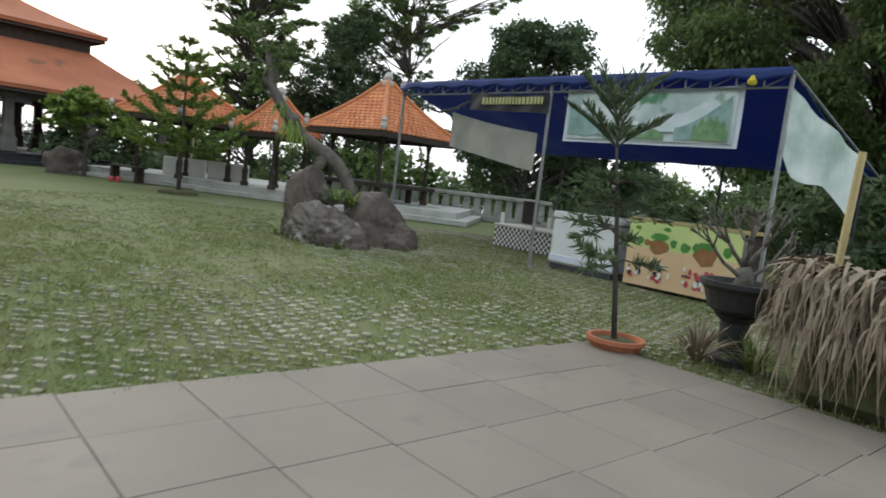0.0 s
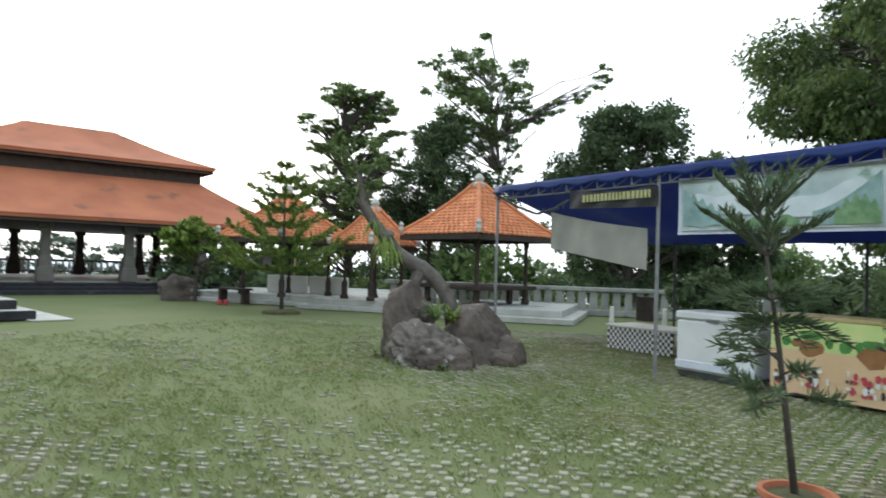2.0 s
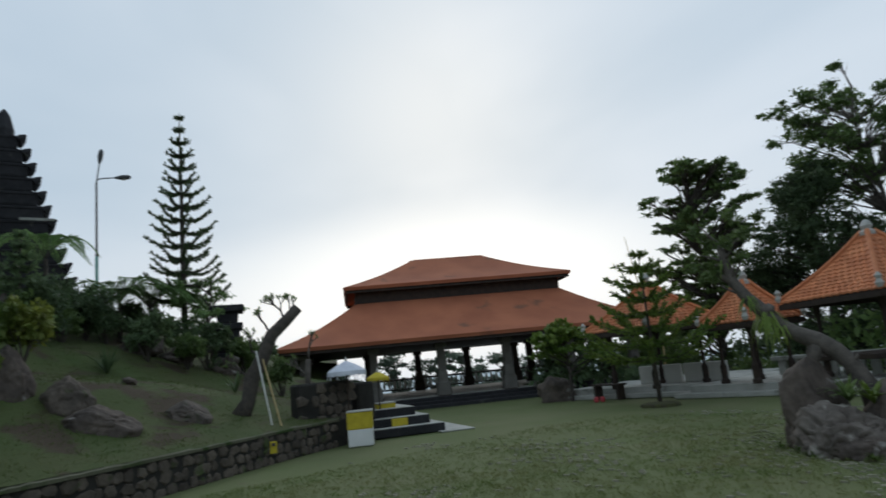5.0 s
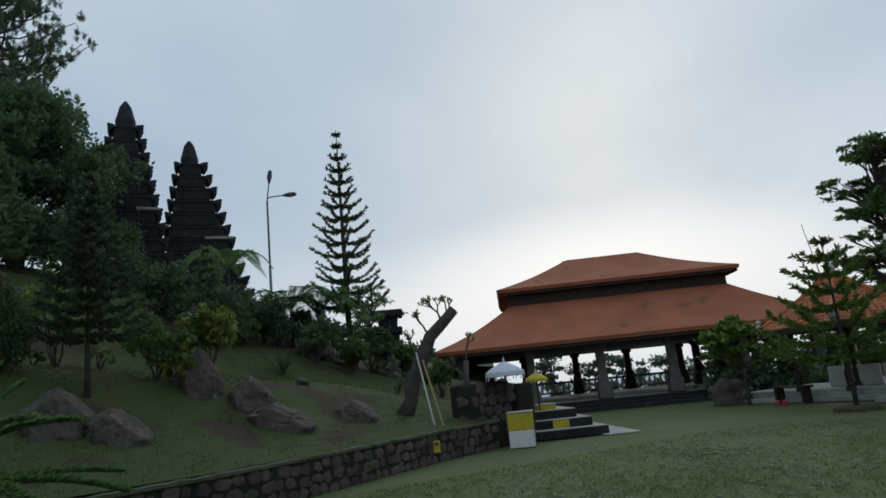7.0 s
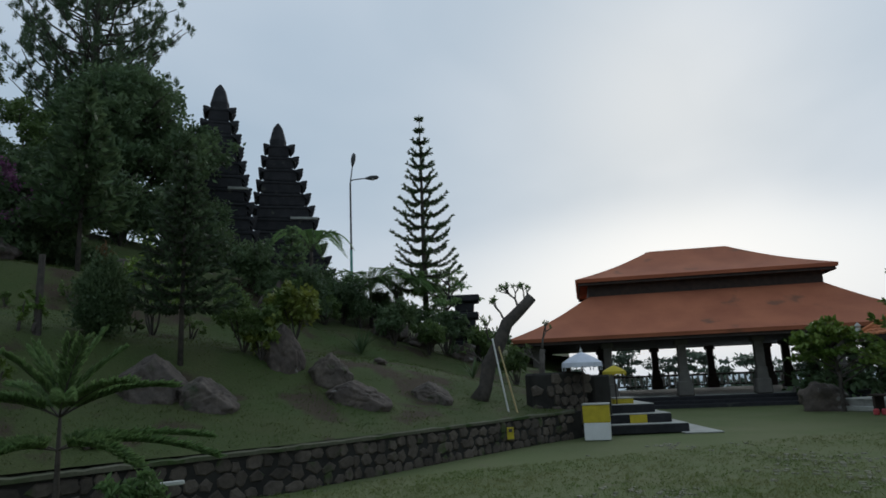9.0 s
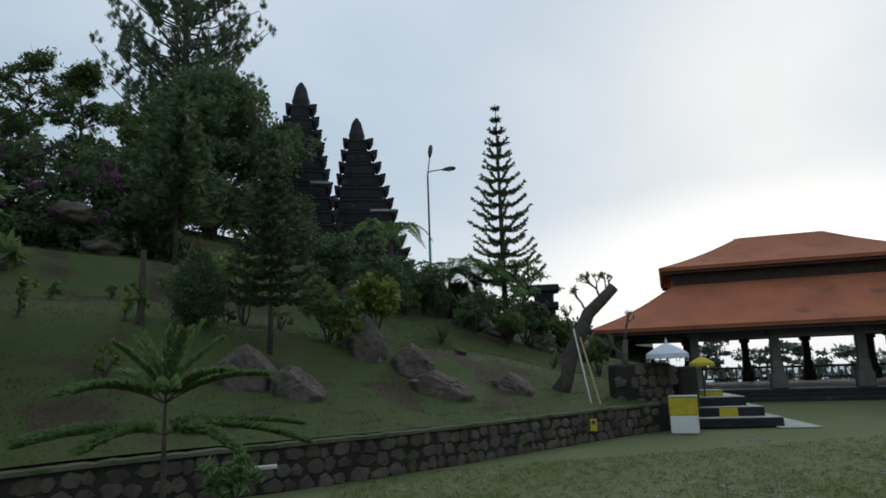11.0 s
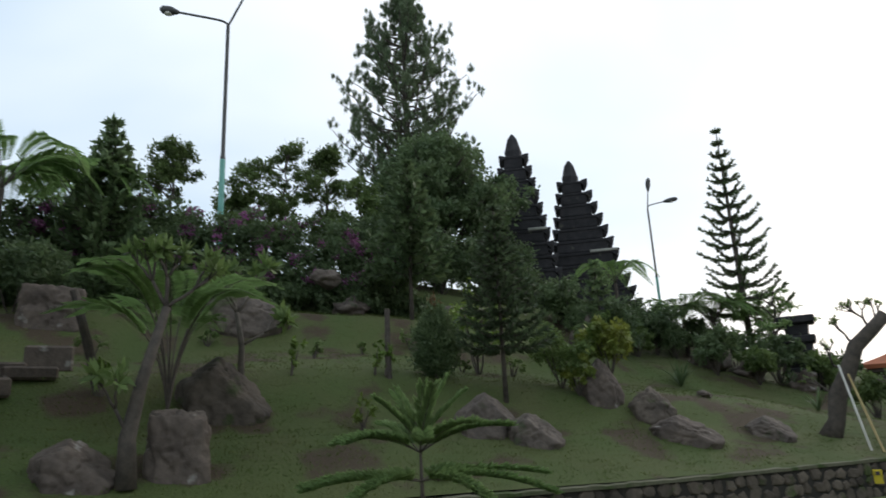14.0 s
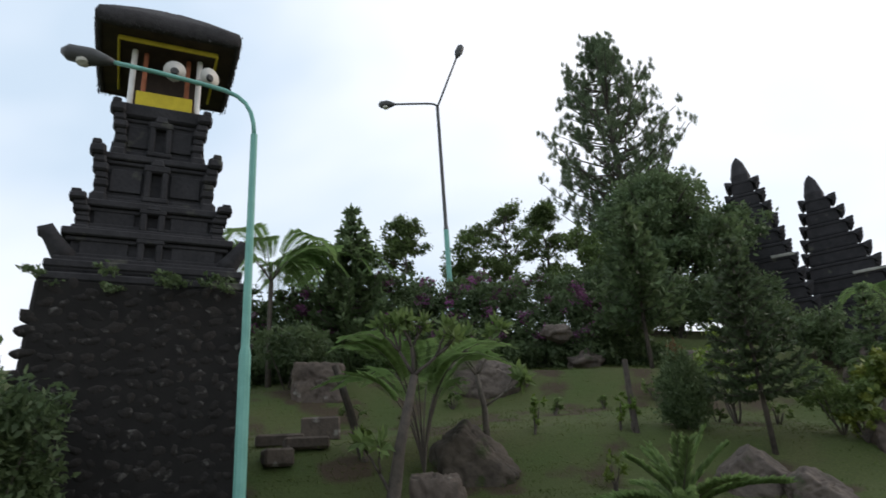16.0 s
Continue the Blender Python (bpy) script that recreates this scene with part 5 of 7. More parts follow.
    fr_c, fr_u = [], []
    for k in range(2600):
        a = rnd.uniform(0, 6.283)
        m_ = min(1.39, 1 / max(abs(math.cos(a)), abs(math.sin(a))))
        w = rnd.uniform(1.10, 1.21)
        q = c + rt * w * math.cos(a) * m_ + fw * w * math.sin(a) * m_
        fr_c.append([q.x, q.y, rnd.uniform(9.50, 9.78)])
        o = (rt * math.cos(a) + fw * math.sin(a)) * rnd.uniform(-0.1, 0.5) + Vector((0, 0, -1))
        fr_u.append(list(o))
    part("thatch_fringe", leaf_mesh("thatch_fringe", quads(np.array(fr_c), np.random.default_rng(4).normal(size=(2600, 3)), np.array(fr_u), np.full(2600, 0.07), np.full(2600, 0.02))), "ijuk", t)["kind"] = "stuff"
    under = Build().box((c.x, c.y, 9.56), (2.26, 2.26, 0.04), rz)
    part("roof_underside", under, "dark_wood", t)
    for sx, dx in ((0.12, 0.0), (0.62, 0.5)):
        q = c + fw * 0.72 + rt * sx
        ax = (fw + rt * dx + Vector((0, 0, -0.25))).normalized()
        horn = part("loudspeaker", Build().tube([q + Vector((0, 0, 8.98)) - ax * 0.2, q + Vector((0, 0, 8.98)), q + Vector((0, 0, 8.98)) + ax * 0.12, q + Vector((0, 0, 8.98)) + ax * 0.2], [0.06, 0.05, 0.1, 0.19], 14), "off_white", t, "grey horn loudspeaker", smooth=True)
        part("horn_throat", Build().tube([q + Vector((0, 0, 8.98)) + ax * 0.205, q + Vector((0, 0, 8.98)) + ax * 0.24], [0.075, 0.05], 10), "lamp_dark", horn)
    rng = np.random.default_rng(3)
    bl = [(tuple(c + fw * 1.45 + rt * x + Vector((0, 0, 4.85))), (0.5, 0.15, 0.14)) for x in (-1.1, -0.4, 0.4, 1.1)]
    part("moss", leaf_mesh("moss", clump_leaves(rng, bl, 900, 0.09, 0.05)), "leaf_dark", t, "moss and small ferns")
    return t


shrine_tower()


# ---- conifers ----
def araucaria(name, base, height, reach, tiers, label, seed, mat="leaf_pine", upturn=0.35, needle=0.16, thick=1.0, start=0.12, per=6, trunk=0.1, taper=0.9, dens=1.0):
    """A Norfolk pine: whorls of rope-like upturned branches round a straight trunk."""
    rnd, rng = random.Random(seed), np.random.default_rng(seed)
    base = Vector(base)
    t = thing(name, base, label, "tree")
    tb_ = Build().tube([base - Vector((0, 0, 0.3)), base + Vector((0, 0, height * 0.5)), base + Vector((0, 0, height))], [trunk * 1.1, trunk * 0.7, 0.012], 8)
    br = Build()
    cs, us, ns, ls = [], [], [], []
    for i in range(tiers):
        q = i / max(1, tiers - 1)
        z = height * (start + (0.985 - start) * q)
        r = reach * max(0.10, (1 - q) ** taper) * rnd.uniform(0.9, 1.08)
        a0 = rnd.uniform(0, 6.28)
        for k in range(per):
            a = a0 + 2 * math.pi * k / per + rnd.uniform(-0.15, 0.15)
            d = Vector((math.cos(a), math.sin(a), 0))
            rr = r * rnd.uniform(0.85, 1.1)
            pts = []
            for s in range(7):
                u = s / 6
                pts.append(base + d * rr * u + Vector((0, 0, z - rr * 0.10 * math.sin(math.pi * u) + rr * upturn * u ** 2.2)))
            br.tube(pts, [0.02 * thick * (1 - 0.7 * s / 6) + 0.004 for s in range(7)], 4, False)
            n = max(8, int(rr / 0.03 * dens))
            u = rng.uniform(0.08, 1.0, n)
            P = np.array([list(p) for p in pts])
            idx = np.minimum((u * 6).astype(int), 5)
            w = (u * 6 - idx)[:, None]
            c = P[idx] * (1 - w) + P[idx + 1] * w
            tan = P[idx + 1] - P[idx]
            tan /= np.linalg.norm(tan, axis=1, keepdims=True)
            rad = rng.normal(size=(n, 3))
            rad -= tan * np.sum(rad * tan, 1, keepdims=True)
            rad /= np.linalg.norm(rad, axis=1, keepdims=True)
            up = tan * 0.75 + rad * 0.75
            ln = needle * rng.uniform(0.7, 1.2, n)
            cs.append(c + up * ln[:, None] * 0.4)
            us.append(up)
            ns.append(rng.normal(size=(n, 3)))
            ls.append(ln)
    part("trunk", tb_, "bark", t, smooth=True)
    part("branch_whorl", br, "bark", t)["kind"] = "stuff"
    L = np.concatenate(ls)
    part("foliage", leaf_mesh("needles", quads(np.concatenate(cs), np.concatenate(ns), np.concatenate(us), L, L * 0.35)), mat, t)
    return t


def frond_pine(name, base, height, tiers, trunk, finger, mat, label, seed, width=0.014, gap=0.02, lean=(0, 0)):
    """A young Norfolk pine: flat arching fronds with upright finger-like branchlets.
    Each tier is (height, reach, rise, droop, count)."""
    rnd = random.Random(seed)
    base = Vector(base)
    t = thing(name, base, label, "tree")
    tk = Build().tube([base - Vector((0, 0, 0.1)), base + Vector((lean[0] * 0.5 + 0.01, lean[1] * 0.5 + 0.01, height * 0.5)), base + Vector((lean[0], lean[1], height))], [trunk, trunk * 0.7, trunk * 0.2], 8)
    part("trunk", tk, "bark", t, smooth=True)
    cs, us, ns, ls, ws = [], [], [], [], []
    for z, reach, rise, droop, count in tiers:
        a0 = rnd.uniform(0, 6.28)
        for k in range(count):
            a = a0 + 2 * math.pi * k / count + rnd.uniform(-0.25, 0.25)
            d, s = Vector((math.cos(a), math.sin(a), 0)), Vector((-math.sin(a), math.cos(a), 0))
            rr, dr = reach * rnd.uniform(0.8, 1.12), droop * rnd.uniform(0.7, 1.3)
            pts = [base + Vector((lean[0], lean[1], 0)) * (z / height) + d * rr * u + Vector((0, 0, z + rr * (rise * u - dr * u * u))) for u in (0, 0.17, 0.34, 0.5, 0.67, 0.84, 1.0)]
            part("frond", Build().tube(pts, [0.009 - 0.001 * i for i in range(7)], 4), "bark", t)
            n = int(rr / gap)
            for i in range(n):
                u = 0.15 + 0.85 * i / n
                j = min(5, int(u * 6))
                c = pts[j].lerp(pts[j + 1], u * 6 - j)
                tan = (pts[j + 1] - pts[j]).normalized()
                for side in (-1, 1):
                    v = (tan * 0.75 + s * side * rnd.uniform(0.35, 0.95) + Vector((0, 0, rnd.uniform(0.15, 0.7)))).normalized()
                    ln = finger * rnd.uniform(0.75, 1.2) * (1.1 - 0.45 * u)
                    for m in range(3):
                        w = Vector((rnd.uniform(-1, 1), rnd.uniform(-1, 1), rnd.uniform(-1, 1))) * 0.16
                        cs.append(list(c + v * ln * 0.5))
                        us.append(list(v + w))
                        ns.append([rnd.gauss(0, 1), rnd.gauss(0, 1), rnd.gauss(0, 1)])
                        ls.append(ln)
                        ws.append(width)
    part("foliage", leaf_mesh("needles", quads(np.array(cs), np.array(ns), np.array(us), np.array(ls), np.array(ws))), mat, t)
    return t


araucaria("small_tree", polar(30.6, 19.6, 0), 4.3, 2.0, 8, "young feathery tiered tree in a soil ring on the lawn", 16, "leaf_fresh", 0.22, 0.17, 0.9, 0.32, 8, 0.06, 0.6, 2.8)
A1 = on_hill(68.9, 26.0)
araucaria("norfolk_pine", A1, 1.55 + 26 * math.tan(radians(22.2)) - A1.z, 1.6, 15, "tall Norfolk pine with upturned tiers of branches", 5, "leaf_dark", 0.26, 0.15, 2.0, 0.24, 7, 0.13, 0.8, 3.6)
broad_tree("small_tree", on_hill(67.3, 25.2), 3.0, flat_crown(81, 16, 1.7, 1.0, 3.2, 0.55), 3000, (0.2, 0.05), "leaf_fern", "ragged feathery tree at the foot of the Norfolk pine", 0.08, seed=82, droop=0.4)
araucaria("young_norfolk_pine", on_hill(88.7, 13.6), 4.1, 1.0, 13, "young Norfolk pine on the slope", 6, "leaf_pine", 0.10, 0.15, 1.0, 0.27, 8, 0.05, 0.70, 3.6)
frond_pine("young_norfolk_pine", polar(96.3, 6.6), 1.6, ((1.08, 1.22, 0.22, 0.30, 8), (1.34, 0.98, 0.6, 0.40, 9), (1.42, 0.5, 1.3, 0.3, 4), (1.55, 0.28, 1.6, 0.0, 3)), 0.035, 0.14, "leaf_fern", "small Norfolk pine sapling with wide fresh branches", 7, 0.022, 0.0065)
araucaria("dark_conifer", on_hill(121.3, 21.0), 5.7, 2.0, 15, "dark bushy conifer on the hill", 8, "leaf_dark", 0.2, 0.3, 1.2, 0.02, 8, 0.1, 0.8, 2.2)
araucaria("dark_conifer", on_hill(96.3, 19.5), 5.0, 1.3, 12, "slender dark conifer below the hedge", 9, "leaf_dark", 0.1, 0.3, 1.0, 0.28, 7, 0.06, 0.7, 2.0)
araucaria("dark_conifer", on_hill(80.2, 22.0), 2.9, 0.9, 9, "small dark conifer before the gate tower", 19, "leaf_dark", 0.1, 0.22, 1.0, 0.1, 7, 0.05, 0.7, 2.0)


def tall_pine(base, height, label):
    """A tall pine: bare lower trunk, sprays of needles on rising boughs."""
    rnd, rng = random.Random(17), np.random.default_rng(17)
    t = thing("pine_tree", base, label, "tree")
    b = Build().tube([base, base + Vector((0.1, 0, height * 0.5)), base + Vector((0, 0, height))], [0.3, 0.2, 0.03], 9)
    blobs = []
    for i in range(170):
        q = (i + rnd.random()) / 170
        z = height - 13.5 + 13.3 * q
        r = (4.1 * min(1.0, 0.72 + q) * (1 - q ** 3.4) + 0.45) * rnd.uniform(0.55, 1.05)
        a = i * 2.4 + rnd.uniform(-0.4, 0.4)
        e = base + Vector((r * math.cos(a), r * math.sin(a), z))
        s = base + Vector((0, 0, z - r * 0.6))
        pts, rad = limb(s, e, 0.07, 0.02, -0.10, 6, rnd)
        b.tube(pts, rad, 5, False)
        for k in (3, 4, 5, 6):
            o = Vector((rnd.uniform(-0.3, 0.3), rnd.uniform(-0.3, 0.3), rnd.uniform(-0.1, 0.25)))
            blobs.append((tuple(pts[k] + o + Vector((0, 0, 0.25))), (0.27, 0.27, 0.42)))
    part("trunk", b, "bark", t, smooth=True)
    part("foliage", leaf_mesh("needles", clump_leaves(rng, blobs, 120000, 0.27, 0.032, 0.0, -1.3)), "leaf_pine", t)


PB = on_hill(96.1, 37.0)
tall_pine(PB, 1.55 + 37 * math.tan(radians(35.9)) - PB.z, "tall dark pine tree rising over the garden")
B1 = on_hill(93.8, 30.0)
broad_tree("shade_tree", B1, 8.0, [((x, y, z), (s, s, s * 0.8)) for (x, y, z), (s, _, _) in crown(91, 70, 3.9, 1.0, 6.6, 1.0, 0.45)], 46000, (0.24, 0.12), "leaf_dark", "dense dark tree before the temple gate", 0.3, seed=92)
for i, (a, d, top, sp) in enumerate(((116.6, 27, 23.9, 1.1), (107.6, 27, 24.6, 1.3), (103.6, 28, 24.0, 1.1), (110.5, 28, 22.3, 1.1), (124, 26, 22, 1.6), (100.5, 27, 21, 1.3))):
    p = on_hill(a, d)
    hgt = 1.55 + d * math.tan(radians(top)) - p.z
    broad_tree("slope_tree", p, hgt, crown(100 + i, 26, sp * 1.1, hgt * 0.25, hgt * 0.95, 0.5), 8000, (0.18, 0.07), "leaf_mid", "upright leafy tree behind the flowering hedge", 0.09, seed=110 + i, droop=0.2)

# flowering hedge on a stone bank
hedge = thing("flowering_hedge", on_hill(108, 20.5), "bougainvillea hedge with purple flowers over a stone bank", "hedge")
rnd = random.Random(33)
hb, fb_ = [], []
for i in range(60):
    a = 96 + i * 0.62
    for z in (0.4, 1.1, 1.8, 2.5):
        p = on_hill(a + rnd.uniform(-0.4, 0.4), 20.6 + rnd.uniform(-0.4, 0.7) + 0.4 * z)
        s = rnd.uniform(0.45, 0.75)
        p.z += z * rnd.uniform(0.7, 1.1)
        hb.append((tuple(p), (s, s, s * 0.7)))
        if rnd.random() < 0.55 and z > 0.8:
            fb_.append((tuple(p + Vector((0.3, 0, 0.15))), (0.4, 0.4, 0.3)))
part("foliage", leaf_mesh("foliage", clump_leaves(np.random.default_rng(34), hb, 60000, 0.16, 0.09, 0.1, 0.3)), "leaf_dark", hedge)
part("blossom", leaf_mesh("flowers", clump_leaves(np.random.default_rng(35), fb_, 14000, 0.085, 0.07)), "flower", hedge, "purple bougainvillea flowers")
for i, (a, d, r) in enumerate(((103.6, 19.7, (0.45, 0.3, 0.25)), (101.6, 20.0, (0.5, 0.4, 0.3)), (93.5, 20.0, (0.6, 0.4, 0.3)), (91, 20.8, (0.6, 0.5, 0.3)))):
    p = on_hill(a, d, 1.1 if i == 0 else 0.2)
    rock("bank_stone", p, r, 70 + i, "boulder_brown", rz=a, label="brown stone in the bank below the hedge")

# ---- rocks and shrubs on the slope ----
for i, (a, d, r, rz, mat, lift) in enumerate((
        (72.5, 23.0, (0.8, 0.5, 0.4), 0, "boulder_brown", 0.1), (69.5, 23.2, (0.7, 0.5, 0.35), 0, "boulder_brown", 0.1),
        (66.0, 24.0, (0.6, 0.4, 0.4), 0, "boulder", 0.1), (94.6, 10.2, (0.16, 0.12, 0.08), 0, "boulder", 0.02), (73.0, 17.0, (0.22, 0.15, 0.12), 0, "boulder", 0.02))):
    rock("slope_boulder", on_hill(a, d, lift), r, 20 + i, mat, rz=rz, label="rounded weathered boulder bedded in the grass slope", rough=0.46, sub=4)
PEAKED = (((-0.6, -0.2, 0.8), 0.66), ((0.7, -0.2, 0.7), 0.62), ((0, -1, 0.3), 0.70), ((-1, -0.4, 0), 0.76), ((0.9, -0.5, 0), 0.76))
BLOCKY = (((0.06, -0.1, 1), 0.62), ((-1, 0, 0.05), 0.60), ((1, 0, 0.1), 0.60), ((0, -1, 0.1), 0.58), ((-0.7, -0.7, 0), 0.74), ((0.7, -0.7, 0.1), 0.74))
SLANTED = (((0.65, -0.3, 0.75), 0.52), ((-0.5, -0.2, 0.85), 0.74), ((0, -1, 0.2), 0.66), ((-1, -0.3, 0), 0.72))
for i, (a, d, size, cuts, mat, lift, label) in enumerate((
        (90.6, 12.4, (0.66, 0.5, 0.66), PEAKED, "boulder_brown", 0.12, "peaked brown boulder bedded in the grass slope"),
        (86.7, 12.1, (0.54, 0.45, 0.50), SLANTED, "boulder_brown", 0.06, "brown boulder leaning beside a larger one"),
        (80.9, 14.6, (0.50, 0.45, 0.80), PEAKED, "boulder", 0.12, "tall grey boulder ringed by a yellow-leaved shrub"),
        (77.1, 14.5, (0.52, 0.48, 0.52), PEAKED, "rubble", 0.14, "dark smooth boulder on the slope"),
        (75.0, 13.6, (0.72, 0.45, 0.46), SLANTED, "boulder", 0.04, "low grey slab of rock in the grass"),
        (68.8, 15.3, (0.52, 0.4, 0.40), SLANTED, "boulder_brown", 0.04, "small brown rock in the grass"),
        (81.2, 21.8, (0.72, 0.6, 0.95), PEAKED, "boulder", 0.25, "pale grey peaked boulder below the gate tower"),
        (115.1, 9.9, (0.64, 0.5, 0.82), BLOCKY, "boulder", 0.26, "squared grey boulder standing on the slope"),
        (112.0, 12.2, (0.85, 0.6, 0.90), SLANTED, "rubble", 0.08, "large dark brown slab leaning on the slope"),
        (110.4, 17.8, (1.25, 0.7, 0.86), SLANTED, "boulder_brown", 0.20, "broad brown boulder on a grass ledge"),
        (124.4, 17.4, (1.10, 0.7, 0.85), BLOCKY, "boulder", 0.22, "squared pale boulder on a grass ledge"),
        (122.2, 9.6, (0.56, 0.45, 0.52), SLANTED, "boulder", 0.04, "pale grey boulder at the foot of the slope"))):
    crag("slope_boulder", on_hill(a, d, lift), size, cuts, 30 + i, mat, label, 0.07, a)
# squared stones by the tower
for i, (a, d, w, hh) in enumerate(((124.3, 14.5, 0.8, 0.5), (127.6, 13.5, 0.9, 0.25), (125.5, 12.8, 0.8, 0.22), (127.8, 12.2, 0.5, 0.3))):
    p = on_hill(a, d)
    solid("garden_stone", Build().box((p.x, p.y, p.z + hh * 0.35), (w, 0.45, hh), a + 4 * i, 0.04), "boulder", "squared pale stone stacked on the slope", "stone")


def shrub(name, p, r, n, leaf, mat, label, seed, droop=0.0, flat=0.2, stems=6):
    rnd, rng = random.Random(seed), np.random.default_rng(seed)
    t = thing(name, p, label, "shrub")
    b = Build()
    blobs = []
    for i in range(stems):
        e = p + Vector((rnd.uniform(-1, 1) * r[0] * 0.7, rnd.uniform(-1, 1) * r[1] * 0.7, r[2] * rnd.uniform(0.8, 1.7)))
        b.tube(*limb(p - Vector((0, 0, 0.1)), e, 0.025, 0.008, 0, 4, rnd), 5)
        k = rnd.uniform(0.45, 0.65)
        blobs.append((tuple(e), (r[0] * k, r[1] * k, r[2] * k)))
    part("stem", b, "bark", t)
    part("foliage", leaf_mesh("leaves", clump_leaves(rng, blobs, n, leaf[0], leaf[1], flat, droop)), mat, t)


shrub("yellow_shrub", on_hill(79.9, 15.1, 0.40), (0.80, 0.5, 0.55), 2800, (0.14, 0.07), "leaf_yellow", "variegated yellow-green shrub round the boulders", 1)
shrub("yellow_shrub", on_hill(82.6, 14.5, 0.1), (0.36, 0.3, 0.34), 800, (0.13, 0.06), "leaf_yellow", "low yellow-leaved shrub against a boulder", 2)
shrub("round_shrub", on_hill(84.0, 14.8), (0.6, 0.55, 0.6), 2600, (0.1, 0.05), "leaf_mid", "rounded green shrub on the slope", 3)
cy = on_hill(94.4, 14.1)
cyp = thing("cypress_shrub", cy, "dense egg-shaped dark cypress shrub with reddish tip", "shrub")
part("stem", Build().tube([cy - Vector((0, 0, 0.1)), cy + Vector((0, 0, 1.2))], [0.04, 0.015], 6), "bark", cyp)
egg = [((cy.x, cy.y, cy.z + z), (r, r, 0.34)) for z, r in ((0.38, 0.44), (0.66, 0.50), (0.95, 0.42), (1.2, 0.28))]
part("foliage", leaf_mesh("leaves", clump_leaves(np.random.default_rng(4), egg, 13000, 0.085, 0.035, 0.0, -1.0)), "leaf_dark", cyp)
egg = [((cy.x, cy.y, cy.z + 1.50), (0.15, 0.15, 0.24))]
part("tip_growth", leaf_mesh("leaves", clump_leaves(np.random.default_rng(5), egg, 700, 0.085, 0.03, 0.0, -1.2)), "leaf_red", cyp, "reddish young growth")
shrub("open_shrub", on_hill(90.8, 15.6), (0.9, 0.7, 0.9), 1200, (0.13, 0.05), "leaf_fresh", "open light-green shrub with thin stems", 6)
shrub("dark_shrub", on_hill(83.0, 24.0), (1.1, 0.9, 1.0), 3000, (0.18, 0.06), "leaf_dark", "dark shrub at the foot of the gate tower", 9, droop=0.4)
shrub("dark_shrub", on_hill(77.5, 24.0), (1.5, 1.0, 0.8), 3200, (0.2, 0.06), "leaf_dark", "dark shrub bank below the street lamp", 10, droop=0.4)
shrub("dark_shrub", on_hill(86.5, 27.0), (1.6, 1.0, 1.0), 3200, (0.2, 0.08), "leaf_dark", "dark shrubs before the temple gate", 11, droop=0.2)
for i, (a, d, r) in enumerate(((90.0, 25.5, 1.5), (93.6, 25.0, 1.5), (97.2, 24.6, 1.6), (100.6, 24.2, 1.5), (88.0, 29.0, 1.6))):
    shrub("dark_shrub", on_hill(a, d), (r, r * 0.7, r * 0.75), 3600, (0.2, 0.08), "leaf_dark", "dark shrubs along the bank under the trees", 260 + i, droop=0.2, stems=9)
shrub("dark_shrub", on_hill(127, 18.0), (1.8, 1.0, 0.9), 3200, (0.2, 0.06), "leaf_dark", "dark shrubs behind the shrine tower", 12, droop=0.2)
shrub("creeper", polar(147.0, 9.3, 0.8), (0.9, 0.6, 1.25), 5200, (0.13, 0.06), "leaf_dark", "leafy creeper against the tower base", 13, stems=9)
shrub("low_shrub", polar(91.4, 8.6, 0.0), (0.45, 0.35, 0.3), 900, (0.13, 0.04), "leaf_fern", "low fresh plant at the foot of the wall", 14)
strap_plant("agave", on_hill(65.2, 19.5), 22, 0.9, 0.035, "leaf_dark", "dark spiky agave on the slope", 21, 0.7)["kind"] = "stuff"
strap_plant("agave", on_hill(74.5, 19.5), 40, 1.1, 0.02, "leaf_dark", "spiky grass tuft on the slope", 22, 0.9)["kind"] = "stuff"


